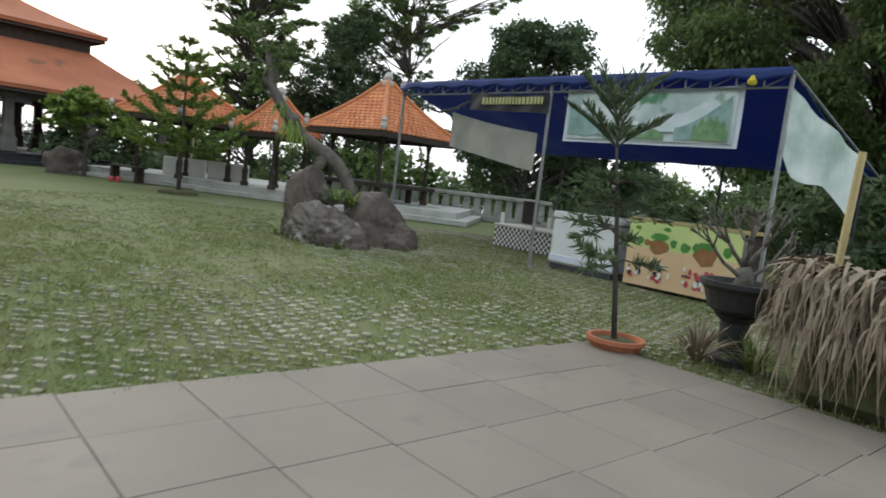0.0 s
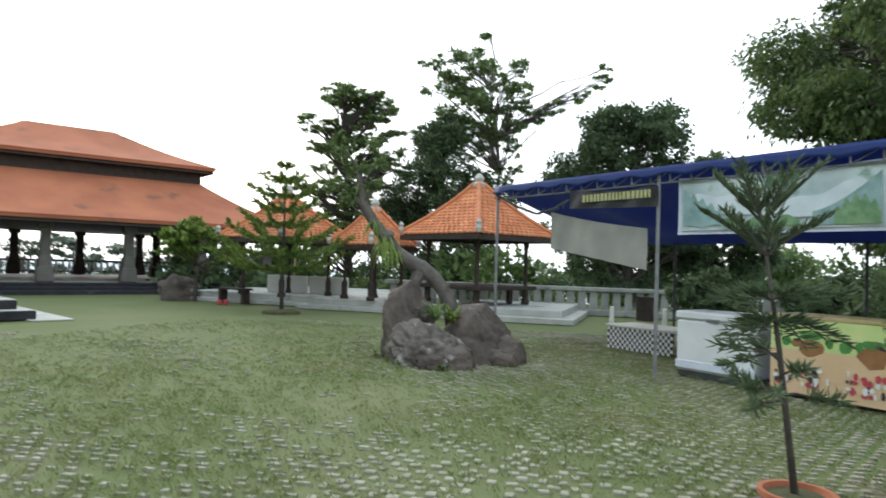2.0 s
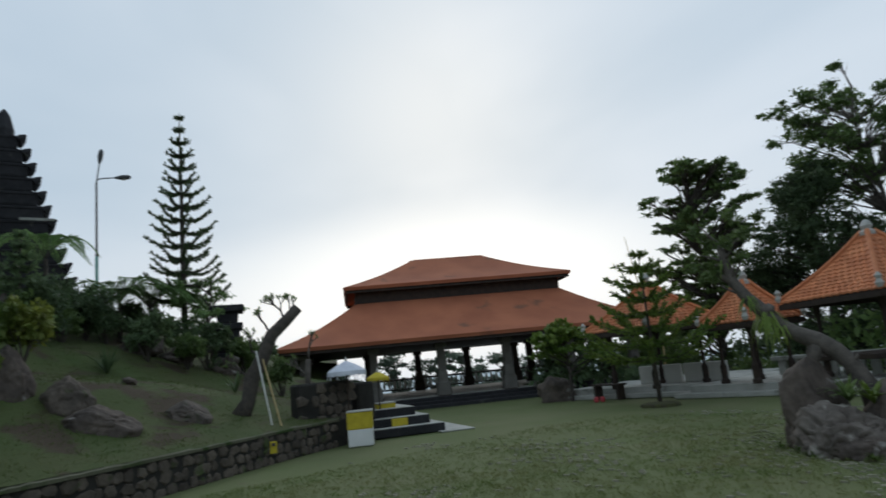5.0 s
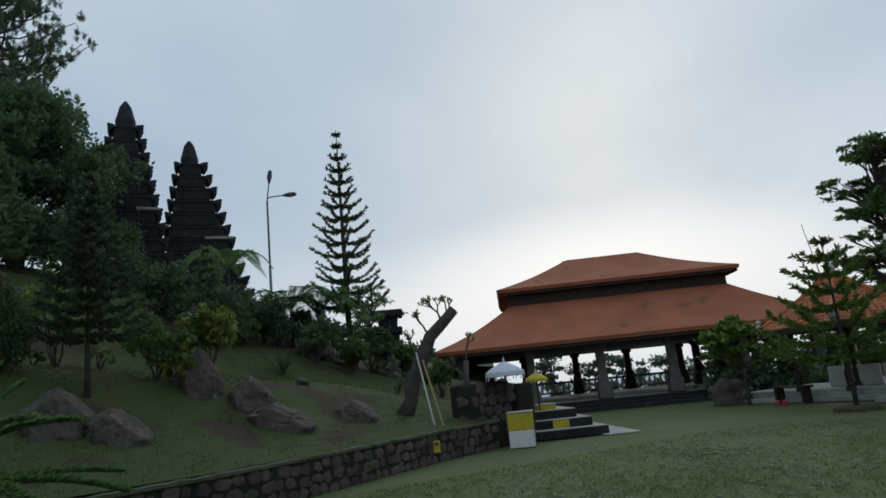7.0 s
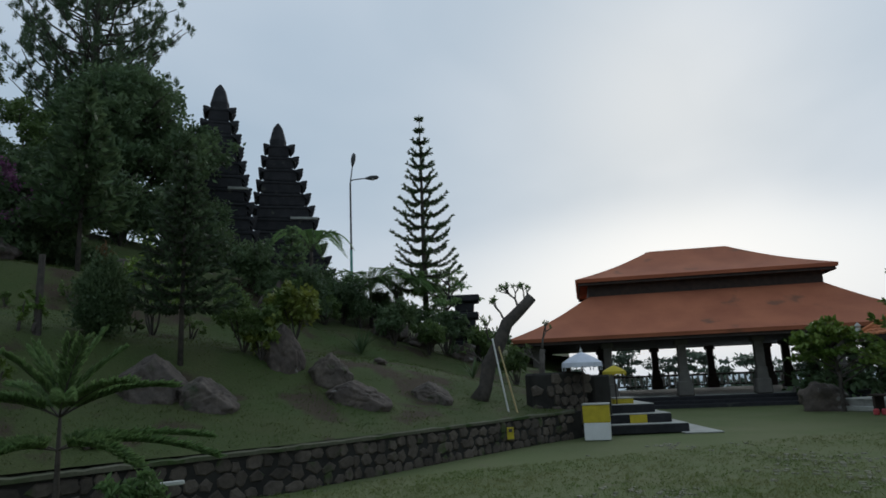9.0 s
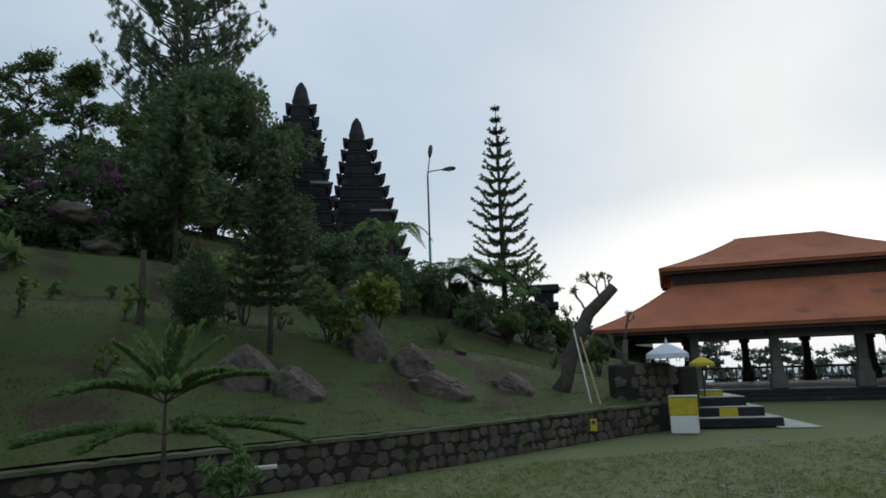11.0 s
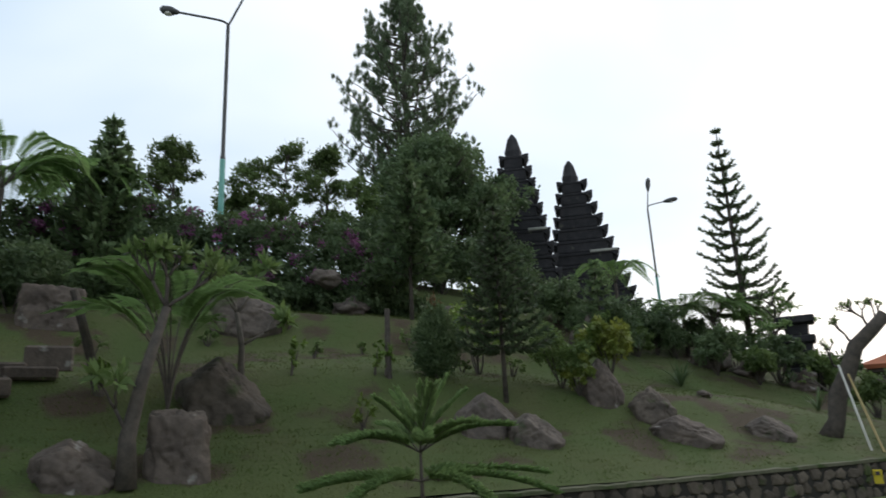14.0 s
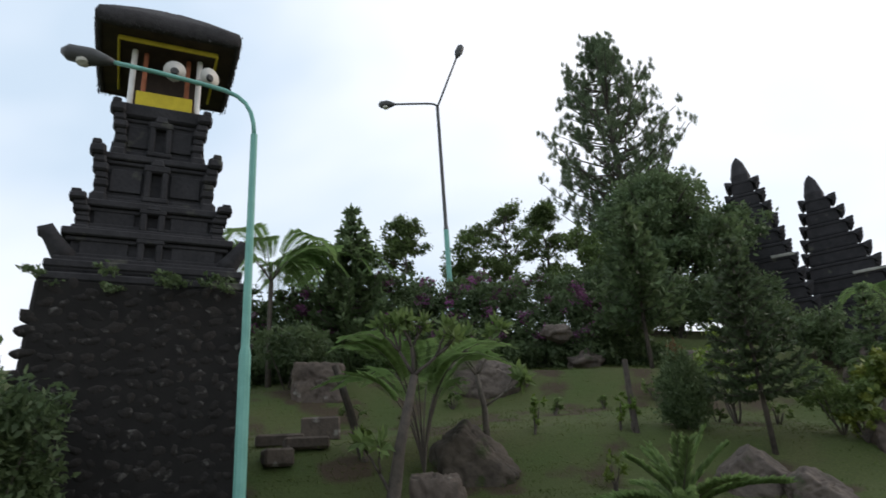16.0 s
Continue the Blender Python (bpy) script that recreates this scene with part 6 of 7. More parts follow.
def tree_fern(name, p, trunk_h, frond, n, label, seed, mat="leaf_fern", rise=0.85, start=0.2, upright=0.0, blade=0.05):
    rnd, rng = random.Random(seed), np.random.default_rng(seed)
    t = thing(name, p, label, "tree fern")
    top = p + Vector((0, 0, trunk_h))
    part("trunk", Build().tube([p - Vector((0, 0, 0.2)), p + Vector((0.05, 0, trunk_h * 0.5)), top], [0.10, 0.07, 0.07], 8), "bark", t, smooth=True)
    st = Build()
    cs, us, ns, ls, ws = [], [], [], [], []
    for i in range(n):
        a = 2 * math.pi * i / n + rnd.uniform(-0.2, 0.2)
        d, s = Vector((math.cos(a), math.sin(a), 0)), Vector((-math.sin(a), math.cos(a), 0))
        ln = frond * rnd.uniform(0.85, 1.1)
        pts = [top + d * ln * u + Vector((0, 0, ln * (rise * 2.2 * u - (rise * 1.9 + 0.25) * u * u))) for u in [k / 9 for k in range(10)]]
        if upright:
            hh = upright * rnd.uniform(0.8, 1.1)
            pts = [top + d * ln * (0.25 * u + 0.75 * u * u) + Vector((0, 0, hh * (1.25 * u * (1.9 - u) - 0.22 * u ** 5))) for u in [k / 9 for k in range(10)]]
        st.tube(pts, [0.016 * (1 - 0.8 * k / 9) for k in range(10)], 4, False)
        for k in range(54):
            u = start + (1 - start) * k / 53
            f = u * 9
            j = min(8, int(f))
            c = pts[j].lerp(pts[j + 1], f - j)
            tan = (pts[j + 1] - pts[j]).normalized()
            w = ln * 0.24 * math.sin(math.pi * min(1, 0.12 + (u - start) / (1 - start) * 0.88)) ** 0.8 + 0.02
            for sd in (-1, 1):
                up = (s * sd + tan * 0.45 + Vector((0, 0, -0.05)))
                for q in (0.3, 0.72):
                    cs.append(c + up.normalized() * w * q)
                    us.append(up)
                    ns.append(Vector((0, 0, 1)))
                    ls.append(w * 0.62)
                    ws.append(blade * frond / 1.6 * (1.2 - 0.5 * q))
    part("stalk", st, "bark", t)
    part("foliage", leaf_mesh("fronds", quads(np.array([list(v) for v in cs]), np.array([list(v) for v in ns]), np.array([list(v) for v in us]), np.array(ls), np.array(ws))), mat, t)


tree_fern("tree_fern", on_hill(116.0, 11.3), 0.35, 1.95, 13, "tree fern with broad fresh green fronds on long bare stalks", 1, "leaf_fern", 1.0, 0.40, 2.0, 0.05)
tree_fern("tree_fern", on_hill(128.5, 20.0), 3.2, 2.6, 10, "tall tree fern beside the shrine tower", 2, "leaf_fern", 0.8)
tree_fern("tree_fern", on_hill(123.5, 21.5), 2.9, 2.3, 10, "tree fern rising over the hedge", 3, "leaf_fern", 0.8)
tree_fern("tree_fern", on_hill(78.6, 27.5), 2.0, 1.9, 10, "tree fern below the gate tower", 4, "leaf_fern", 0.8)
tree_fern("tree_fern", on_hill(71.4, 24.5), 1.5, 1.9, 14, "feathery tree fern at the foot of the Norfolk pine", 15, "leaf_fern", 0.7)
tree_fern("tree_fern", on_hill(73.6, 25.0), 1.3, 1.9, 12, "tree fern beside the Norfolk pine", 5, "leaf_fern", 0.7)

rnd = random.Random(91)
for i in range(16):
    a = 61.5 + i * 1.45
    p = on_hill(a, rnd.uniform(21, 27))
    r = rnd.uniform(0.6, 1.05)
    shrub("slope_shrub", p, (r, r * 0.8, r * rnd.uniform(0.6, 0.9)), 1500, (0.2, rnd.choice((0.05, 0.08))), rnd.choice(("leaf_dark", "leaf_mid", "leaf_dark")), "dense garden shrub along the crest of the slope", 200 + i, droop=rnd.choice((0.0, 0.4)), stems=7)
for i in range(9):
    a = 88 + i * 4.2
    p = on_hill(a, rnd.uniform(15, 19))
    r = rnd.uniform(0.12, 0.3)
    shrub("low_shrub", p, (r, r, r), 160, (0.11, 0.04), "leaf_mid", "small low plant on the slope", 230 + i, stems=4)

# ---- temple steps, pedestals, parasols ----
su, sb = Vector((0.43, 0.90, 0)).normalized(), Vector((-0.90, 0.43, 0)).normalized()
S0 = Vector((-14.35, 10.25, 0))
s_rot = math.degrees(math.atan2(su.y, su.x))
for i in range(3):
    w, dpt = 1.95 - 0.28 * i, 3.0 - 0.42 * i
    c = S0 + su * (w / 2) + sb * (0.42 * i + dpt / 2)
    solid("stone_step", Build().box((c.x, c.y, 0.11 + 0.22 * i), (w, dpt, 0.22), s_rot, 0.025), "dark_stone", "dark stone temple step with worn edge", "step", "temple steps")
    solid("step_tread", Build().box((c.x, c.y, 0.225 + 0.22 * i), (w - 0.03, dpt - 0.03, 0.014), s_rot, 0.004), "cement", "pale worn tread on a temple step", "step", "temple step treads")
ap = S0 + su * 2.2 + sb * 1.2
solid("apron", Build().box((ap.x, ap.y, 0.012), (0.9, 3.0, 0.03), s_rot, 0.01), "cement", "pale cement apron beside the steps", "paving", kind="structure")
yc = S0 + su * 0.85 + sb * 0.40
solid("offering_cloth", Build().box((yc.x, yc.y, 0.33), (0.42, 0.03, 0.2), s_rot, 0.01), "yellow_paint", "yellow cloth laid over a temple step", "cloth")


def pedestal(name, at, w, h_, rz, label):
    t = thing(name, at, label, "pedestal", "temple pedestals")
    part("plinth", Build().box((at[0], at[1], h_ * 0.25 + at[2]), (w, w, h_ * 0.5), rz, 0.015), "white_paint", t, "white painted lower half")
    part("cloth_wrap", Build().box((at[0], at[1], at[2] + h_ * 0.745), (w * 1.02, w * 1.02, h_ * 0.5), rz, 0.015), "yellow_paint", t, "yellow cloth wrap")
    part("cap", Build().box((at[0], at[1], at[2] + h_ * 1.0 + 0.012), (w * 1.06, w * 1.06, 0.03), rz, 0.008), "cement", t)
    return t


pedestal("pedestal", (-13.75, 9.55, 0), 0.58, 0.78, s_rot - 12, "square pedestal wrapped in yellow cloth over white")
p2 = polar(53.2, 18.8, 0.44)
pedestal("pedestal", (p2.x, p2.y, 0.44), 0.5, 0.36, s_rot, "low yellow-wrapped pedestal at the head of the steps")


def parasol(name, foot, tip_z, r, mat, label):
    """A fringed ceremonial parasol on a thin pole."""
    t = thing(name, foot, label, "parasol", "ceremonial parasols")
    part("pole", Build().tube([foot, (foot.x, foot.y, tip_z)], 0.018, 8), "dark_wood", t)
    rows = []
    for q, z in ((0.02, 0), (0.3, -0.06), (0.62, -0.14), (0.9, -0.23), (1.0, -0.27), (1.02, -0.36)):
        rows.append([(foot.x + r * q * math.cos(2 * math.pi * k / 24) * (1 + (0.04 if k % 3 == 0 else 0) * (q > 0.9)), foot.y + r * q * math.sin(2 * math.pi * k / 24), tip_z + z * r / 0.5 - (0.03 if k % 2 and q > 1 else 0)) for k in range(25)])
    can = part("canopy", Build().sheet(rows), mat, t, smooth=False, thick=0.008)
    part("tip", Build().lathe((foot.x, foot.y, tip_z), [(0.03, 0), (0.035, 0.04), (0.012, 0.09), (0.004, 0.14)], 8), "off_white", t)
    for k in range(12):
        a = 2 * math.pi * k / 12
        x, y = foot.x + r * math.cos(a), foot.y + r * math.sin(a)
        part("tassel", Build().tube([(x, y, tip_z - 0.3 * r / 0.5), (x, y, tip_z - 0.47 * r / 0.5)], [0.008, 0.012], 5), mat, can)


u1 = polar(56.15, 16.9)
parasol("parasol", u1, 2.0, 0.47, "white_cloth", "white fringed ceremonial parasol on a thin pole")
u2 = polar(53.6, 18.4, 0.22)
parasol("parasol", u2, 1.66, 0.29, "yellow_paint", "small yellow fringed parasol beside the steps")

# stone gate wall left of the steps
gw = Build()
ga, gb = polar(60.6, 16.9), polar(56.2, 17.5)
gd = gb - ga
g_rot = math.degrees(math.atan2(gd.y, gd.x))
gc = (ga + gb) / 2
gw.box((gc.x, gc.y, 0.77), (gd.length, 0.5, 1.54), g_rot, 0.05)
gw.box((gb.x - 0.7, gb.y + 0.55, 0.72), (0.5, 1.8, 1.44), g_rot, 0.05)
gate_wall = solid("gate_wall", gw, "mortar", "dark stone flank wall beside the temple steps", "wall", kind="structure")

for i, (a0, z0, a1, z1) in enumerate(((62.3, 0.55, 63.4, 2.4), (61.6, 0.6, 62.9, 2.2))):
    p, q = polar(a0, 15.6, z0), polar(a1, 16.2, z1)
    solid("prop_pole", Build().tube([p, q], 0.021, 7), "bamboo" if i else "off_white", "pale slanting pole propping the old tree", "pole", "tree props")
ys = polar(62.4, 14.50)
sg = thing("sign_plate", (ys.x, ys.y, 0.3), "small yellow plate fixed to the stone wall", "sign")
part("plate", Build().box((ys.x + 0.02, ys.y, 0.34), (0.14, 0.03, 0.24), 62, 0.008), "yellow_paint", sg)
part("mark", Build().box((ys.x + 0.05, ys.y - 0.015, 0.40), (0.07, 0.02, 0.06), 62, 0.004), "print_dark", sg)


# ---- old frangipani ----
def twigs(b, p, d, ln, r, depth, rnd, tips, spread=0.7):
    q = p + d * ln
    b.tube(*limb(p, q, r, r * 0.75, 0, 3, rnd), 6)
    if depth == 0:
        tips.append(q)
        return
    for k in range(rnd.choice((2, 3))):
        n = (d + Vector((rnd.uniform(-1, 1), rnd.uniform(-1, 1), rnd.uniform(-0.3, 0.9))) * spread).normalized()
        twigs(b, q, n, ln * rnd.uniform(0.55, 0.8), r * 0.68, depth - 1, rnd, tips, spread)


def frangipani(name, pts, radii, starts, label, seed, ln=0.5, tw=0.045, depth=3, leaf=0.12, nl=5, bark="bark_grey"):
    rnd = random.Random(seed)
    t = thing(name, pts[0], label, "tree")
    b = Build().tube(pts, radii, 10)
    tips = []
    for i, d in starts:
        twigs(b, Vector(pts[i]), Vector(d).normalized(), ln, tw, depth, rnd, tips)
    part("trunk", b, bark, t, smooth=True)
    rng = np.random.default_rng(seed)
    c = np.repeat(np.array([list(p) for p in tips]), nl, 0)
    up = rng.normal(size=c.shape) + np.array([0, 0, 0.4])
    up /= np.linalg.norm(up, axis=1, keepdims=True)
    L = leaf * rng.uniform(0.7, 1.2, len(c))
    part("foliage", leaf_mesh("leaves", quads(c + up * L[:, None] * 0.5, rng.normal(size=c.shape), up, L, L * 0.35)), "leaf_mid", t)


fr = polar(64.6, 16.6)
fr.z = hill_z(fr.x, fr.y) - 0.2
R_ = -left_of(63)
frangipani("old_frangipani", [fr - R_ * 0.15, fr + R_ * 0.12 + Vector((0, 0, 0.5)), fr + R_ * 0.22 + Vector((0, 0, 1.0)), fr + R_ * 0.5 + Vector((0, 0, 1.5)), fr + R_ * 0.72 + Vector((0, 0, 2.0)), fr + R_ * 1.05 + Vector((0, 0, 2.3)), fr + R_ * 1.38 + Vector((0, 0, 2.62))], [0.27, 0.17, 0.19, 0.17, 0.16, 0.145, 0.13],
           [(5, (R_.x * -0.3, R_.y * -0.3, 1)), (2, (-R_.x * 0.8, -R_.y * 0.8, 0.7)), (4, (-R_.x * 0.5, -R_.y * 0.5, 1.0)), (3, (-R_.x * 0.9, -R_.y * 0.9, 0.6)), (5, (R_.x * 0.5, R_.y * 0.5, 1.0))], "old gnarled frangipani with a pruned limb and bare twigs", 3, 0.30, 0.032, 3, 0.1, 5, "bark")
f2 = polar(59.4, 19.2, 1.0)
frangipani("small_frangipani", [f2, f2 + Vector((0, 0, 0.7)), f2 + R_ * 0.05 + Vector((0, 0, 1.2))], [0.1, 0.08, 0.07], [(2, (0.2, 0, 1)), (1, (-0.6, -0.4, 0.8))], "small pruned frangipani behind the stone wall", 8, 0.3, 0.035, 3, 0.09, 3)
sh = on_hill(65.6, 25.5)
t_ = thing("garden_shrine", sh, "small dark stone garden shrine on the slope", "shrine")
for i, (w, z0, z1) in enumerate(((1.0, -0.3, 0.7), (0.75, 0.7, 1.5), (1.05, 1.5, 1.75), (0.7, 1.75, 2.15), (1.15, 2.15, 2.4))):
    part("tier", Build().box((sh.x, sh.y, sh.z + (z0 + z1) / 2), (w, w, z1 - z0), 65, 0.04, 1.0 if i % 2 == 0 else 1.1), "dark_stone", t_)

# dead stumps and stakes on the slope
for a, d, hgt, r, dl in ((98.5, 13.6, 1.35, 0.06, 0.0), (120.6, 12.4, 1.7, 0.075, 0.55)):
    p = on_hill(a, d)
    q = p + Vector((0, 0, hgt)) + left_of(a) * dl
    solid("tree_stump_pole", Build().tube([p - Vector((0, 0, 0.2)), p.lerp(q, 0.5) + Vector((0.02, 0, 0)), q], [r * 1.2, r, r * 0.9], 8), "bark", "dark dead stem standing on the slope", "stump", "dead stems")
    shrub("stem_creeper", p + Vector((0.1, -0.05, 0.1)), (0.15, 0.15, 0.25), 160, (0.12, 0.05), "leaf_fresh", "small leafy creeper round a dead stem", int(a), stems=4)
tp = on_hill(118.6, 9.4)
lf_ = left_of(118)
frangipani("pale_frangipani", [tp, tp + lf_ * 0.02 + Vector((0, 0, 0.6)), tp - lf_ * 0.10 + Vector((0, 0, 1.3)), tp - lf_ * 0.34 + Vector((0, 0, 2.25))], [0.13, 0.10, 0.075, 0.055], [(3, (0.1, 0, 1)), (3, (-lf_.x * 0.9, -lf_.y * 0.9, 0.7)), (3, (lf_.x * 0.5, lf_.y * 0.5, 0.9)), (3, (-lf_.x * 0.4, -lf_.y * 0.4 - 0.5, 0.8)), (1, (0.3, -0.3, 0.9))], "pale-barked frangipani with leafy tips beside the tree fern", 12, 0.40, 0.028, 2, 0.22, 9, "bark")
tp = on_hill(110.6, 12.6)
frangipani("plumeria_tree", [tp, tp + Vector((0, 0, 0.9)), tp + lf_ * 0.1 + Vector((0, 0, 1.5))], [0.07, 0.055, 0.045], [(2, (lf_.x * 0.6, lf_.y * 0.6, 0.8)), (2, (-lf_.x * 0.6, -lf_.y * 0.6, 0.8)), (2, (0, -0.4, 1)), (1, (-lf_.x, -lf_.y, 0.6))], "thin plumeria with long green leaves and pale flowers", 15, 0.45, 0.03, 2, 0.28, 11)
for a, d in ((106.6, 13.3), (99.7, 13.6), (100.8, 11.8)):
    shrub("seedling", on_hill(a, d), (0.2, 0.2, 0.3), 110, (0.13, 0.05), "leaf_fresh", "thin leafy seedling on the slope", int(a * 3), stems=3)
pk = polar(89.4, 9.35, 0.55)
solid("plank", Build().box((pk.x + 0.2, pk.y, 0.42), (0.45, 0.07, 0.05), 100, 0.01), "off_white", "pale weathered plank leaning on the low wall", "plank")

# ---- potted plants at the terrace corner ----
PT = Vector((0.70, 5.40, 0))
pt = thing("plant_pot", PT, "terracotta pot sunk beside the paving", "pot")
part("bowl", Build().lathe((PT.x, PT.y, 0), [(0.18, 0.0), (0.225, 0.07), (0.245, 0.085), (0.245, 0.12), (0.21, 0.12), (0.2, 0.08)], 24), "terracotta", pt, smooth=False)
part("soil", Build().lathe((PT.x, PT.y, 0.07), [(0.205, 0), (0.18, 0.02), (0.02, 0.035)], 18), "soil", pt)
frond_pine("potted_norfolk_pine", (PT.x, PT.y, 0.06), 2.0, ((1.18, 0.40, 0.15, 0.6, 8), (1.32, 0.40, 0.45, 0.5, 9), (1.62, 0.38, 0.9, 0.2, 7), (1.84, 0.34, 1.15, 0.1, 7), (1.92, 0.15, 1.8, 0.0, 4)), 0.026, 0.15, "leaf_pine", "slim Norfolk pine growing in a terracotta pot", 23, lean=(-0.27, -0.02))
lower = thing("pine_sapling", (PT.x - 0.03, PT.y + 0.02, 0.06), "thin sparse Norfolk pine shoot beside the larger one", "tree")
rnd = random.Random(24)
bw, tips_c, tips_u = Build(), [], []
for k in range(9):
    a = rnd.uniform(0, 6.28)
    d = Vector((math.cos(a), math.sin(a), rnd.uniform(-0.35, 0.35)))
    p = Vector((PT.x - 0.11, PT.y, rnd.uniform(0.65, 1.05)))
    q = p + d * rnd.uniform(0.25, 0.5)
    pp, rr = limb(p, q, 0.010, 0.004, 0.05, 4, rnd)
    bw.tube(pp, rr, 5)
    for m_ in range(46):
        u = rnd.uniform(0.45, 1.0)
        c = p.lerp(q, u)
        v = (d * 0.6 + Vector((rnd.uniform(-1, 1), rnd.uniform(-1, 1), rnd.uniform(-0.6, 1)))).normalized()
        tips_c.append(list(c + v * 0.05))
        tips_u.append(list(v))
part("stem", bw, "bark", lower)
part("foliage", leaf_mesh("needles", quads(np.array(tips_c), np.random.default_rng(5).normal(size=(len(tips_c), 3)), np.array(tips_u), np.full(len(tips_c), 0.12), np.full(len(tips_c), 0.02))), "leaf_pine", lower)

BP = Vector((1.66, 5.55, 0))
bp_ = thing("pedestal_pot", BP, "dark footed bonsai pot on a pedestal", "pot")
part("pedestal", Build().lathe((BP.x, BP.y, 0), [(0.2, 0), (0.2, 0.06), (0.11, 0.1), (0.12, 0.36), (0.18, 0.42)], 16), "dark_pot", bp_)
part("bowl", Build().lathe((BP.x, BP.y, 0.42), [(0.16, 0), (0.24, 0.05), (0.29, 0.2), (0.33, 0.24), (0.33, 0.28), (0.29, 0.28), (0.27, 0.22)], 20), "dark_pot", bp_)
part("soil", Build().lathe((BP.x, BP.y, 0.63), [(0.27, 0), (0.2, 0.03), (0.02, 0.05)], 14), "soil", bp_)
frangipani("bonsai_tree", [BP + Vector((0, 0, 0.62)), BP + Vector((0.02, 0, 0.72)), BP + Vector((0, 0.02, 0.82))], [0.09, 0.075, 0.06], [(2, (-0.6, 0, 0.8)), (2, (0.6, 0.1, 0.8)), (2, (0.1, 0.5, 0.9)), (2, (0, -0.5, 0.8)), (1, (-0.8, -0.2, 0.5)), (1, (0.8, 0.2, 0.6))], "bare twiggy bonsai in a dark pot", 31, 0.24, 0.02, 3, 0.05, 1)
strap_plant("dry_grass", (1.35, 5.35, 0.0), 90, 0.55, 0.008, "thatch", "dry grass tuft at the pot's foot", 41, 0.9)
strap_plant("dry_grass", (1.75, 5.2, 0.0), 80, 0.5, 0.008, "leaf_fresh", "half-dry grass tuft at the paving edge", 42, 0.9)

TC = PA + PE * 1.62 - TB * 0.12
hut = thing("thatched_planter", TC + TB * 0.6, "planter heaped round with hanging dry palm leaves", "planter")
core = TC + PE * 0.9 + TB * 0.7
part("core", Build().box((core.x, core.y, 0.45), (1.9, 0.9, 0.9), math.degrees(math.atan2(PE.y, PE.x)), 0.1, 0.85), "soil", hut)
rnd = random.Random(51)
tb2 = Build()
for i in range(1100):
    on_side = rnd.random() < 0.3
    if on_side:
        p = TC + TB * rnd.uniform(0.1, 1.2) - PE * 0.02
        o = (-PE + TB * rnd.uniform(-0.9, 0.9)).normalized()
    else:
        p = TC + PE * rnd.uniform(-0.05, 1.95) + TB * 0.2
        o = (-TB + PE * rnd.uniform(-1.1, 1.1)).normalized()
    z = rnd.choice((0.98, 0.95, 0.9, 0.75, 0.6)) + rnd.uniform(-0.06, 0.06)
    ln = rnd.uniform(0.2, 0.62)
    out = rnd.uniform(0.05, 0.3)
    s = o.cross(Vector((0, 0, 1)))
    s = (s + Vector((0, 0, rnd.uniform(-0.6, 0.6)))).normalized()
    w = rnd.uniform(0.006, 0.03)
    kink = rnd.uniform(-0.12, 0.12)
    rows = []
    for k in range(5):
        q = k / 4
        c = p + o * (0.02 + out * math.sin(q * 2.2)) + s * kink * q * q + Vector((0, 0, z + 0.05 * math.sin(q * 3.1) - ln * q ** 1.6))
        c.z = max(0.01, c.z)
        ww = w * (1.05 - q)
        rows.append([c - s * ww, c + s * ww])
    tb2.sheet(rows)
lf = part("dry_leaves", tb2, "thatch", hut, "hanging bleached palm leaves")
lf["kind"] = "stuff"
part("rim_pole", Build().tube([TC + PE * 0.5 + TB * 0.2 + Vector((0, 0, 1.0)), TC + PE * 2.0 + TB * 0.25 + Vector((0, 0, 1.03))], 0.035, 8), "bark_grey", hut)
bq = TC - PE * 0.02 + TB * 0.75
solid("bamboo_pole", Build().tube([(bq.x, bq.y, 0.0), (bq.x + 0.02, bq.y, 0.9), (bq.x + 0.06, bq.y + 0.02, 1.80)], 0.027, 10), "bamboo", "upright yellow bamboo pole in the planter", "pole")
shrub("leafy_plant", TC + PE * 0.9 + TB * 0.8 + Vector((0, 0, 0.9)), (0.5, 0.35, 0.25), 500, (0.28, 0.07), "leaf_fresh", "bright broad-leaved plant in the thatched planter", 52)
for i, (a, d, r, m_) in enumerate(((-27, 12.5, 0.8, "leaf_dark"), (-34, 10.5, 0.8, "leaf_mid"), (-22, 15, 1.6, "leaf_dark"), (-30, 15, 1.8, "leaf_dark"), (-13, 17.5, 1.0, "leaf_dark"), (-5, 18, 1.0, "leaf_dark"), (-17, 17.5, 1.3, "leaf_dark"), (-38, 13, 1.8, "leaf_mid"))):
    shrub("garden_shrub", polar(a, d), (r, r * 0.8, r * 0.7), 2600, (0.24, 0.08), m_, "leafy shrub behind the stall", 60 + i, droop=0.3, stems=9)
st_ = polar(0.6, 14.2)
ch = thing("wooden_chair", st_, "small dark wooden chair beside the low table", "chair")
part("seat", Build().box((st_.x, st_.y, 0.45), (0.42, 0.4, 0.04), frot, 0.01), "dark_wood", ch)
part("backrest", Build().box((st_.x + TB.x * 0.2, st_.y + TB.y * 0.2, 0.75), (0.42, 0.04, 0.5), frot, 0.01), "dark_wood", ch)
for sx in (-1, 1):
    for sy in (-1, 1):
        q = st_ + TU * sx * 0.18 + TB * sy * 0.17
        part("leg", Build().box((q.x, q.y, 0.215), (0.04, 0.04, 0.43), frot, 0.005), "dark_wood", ch)
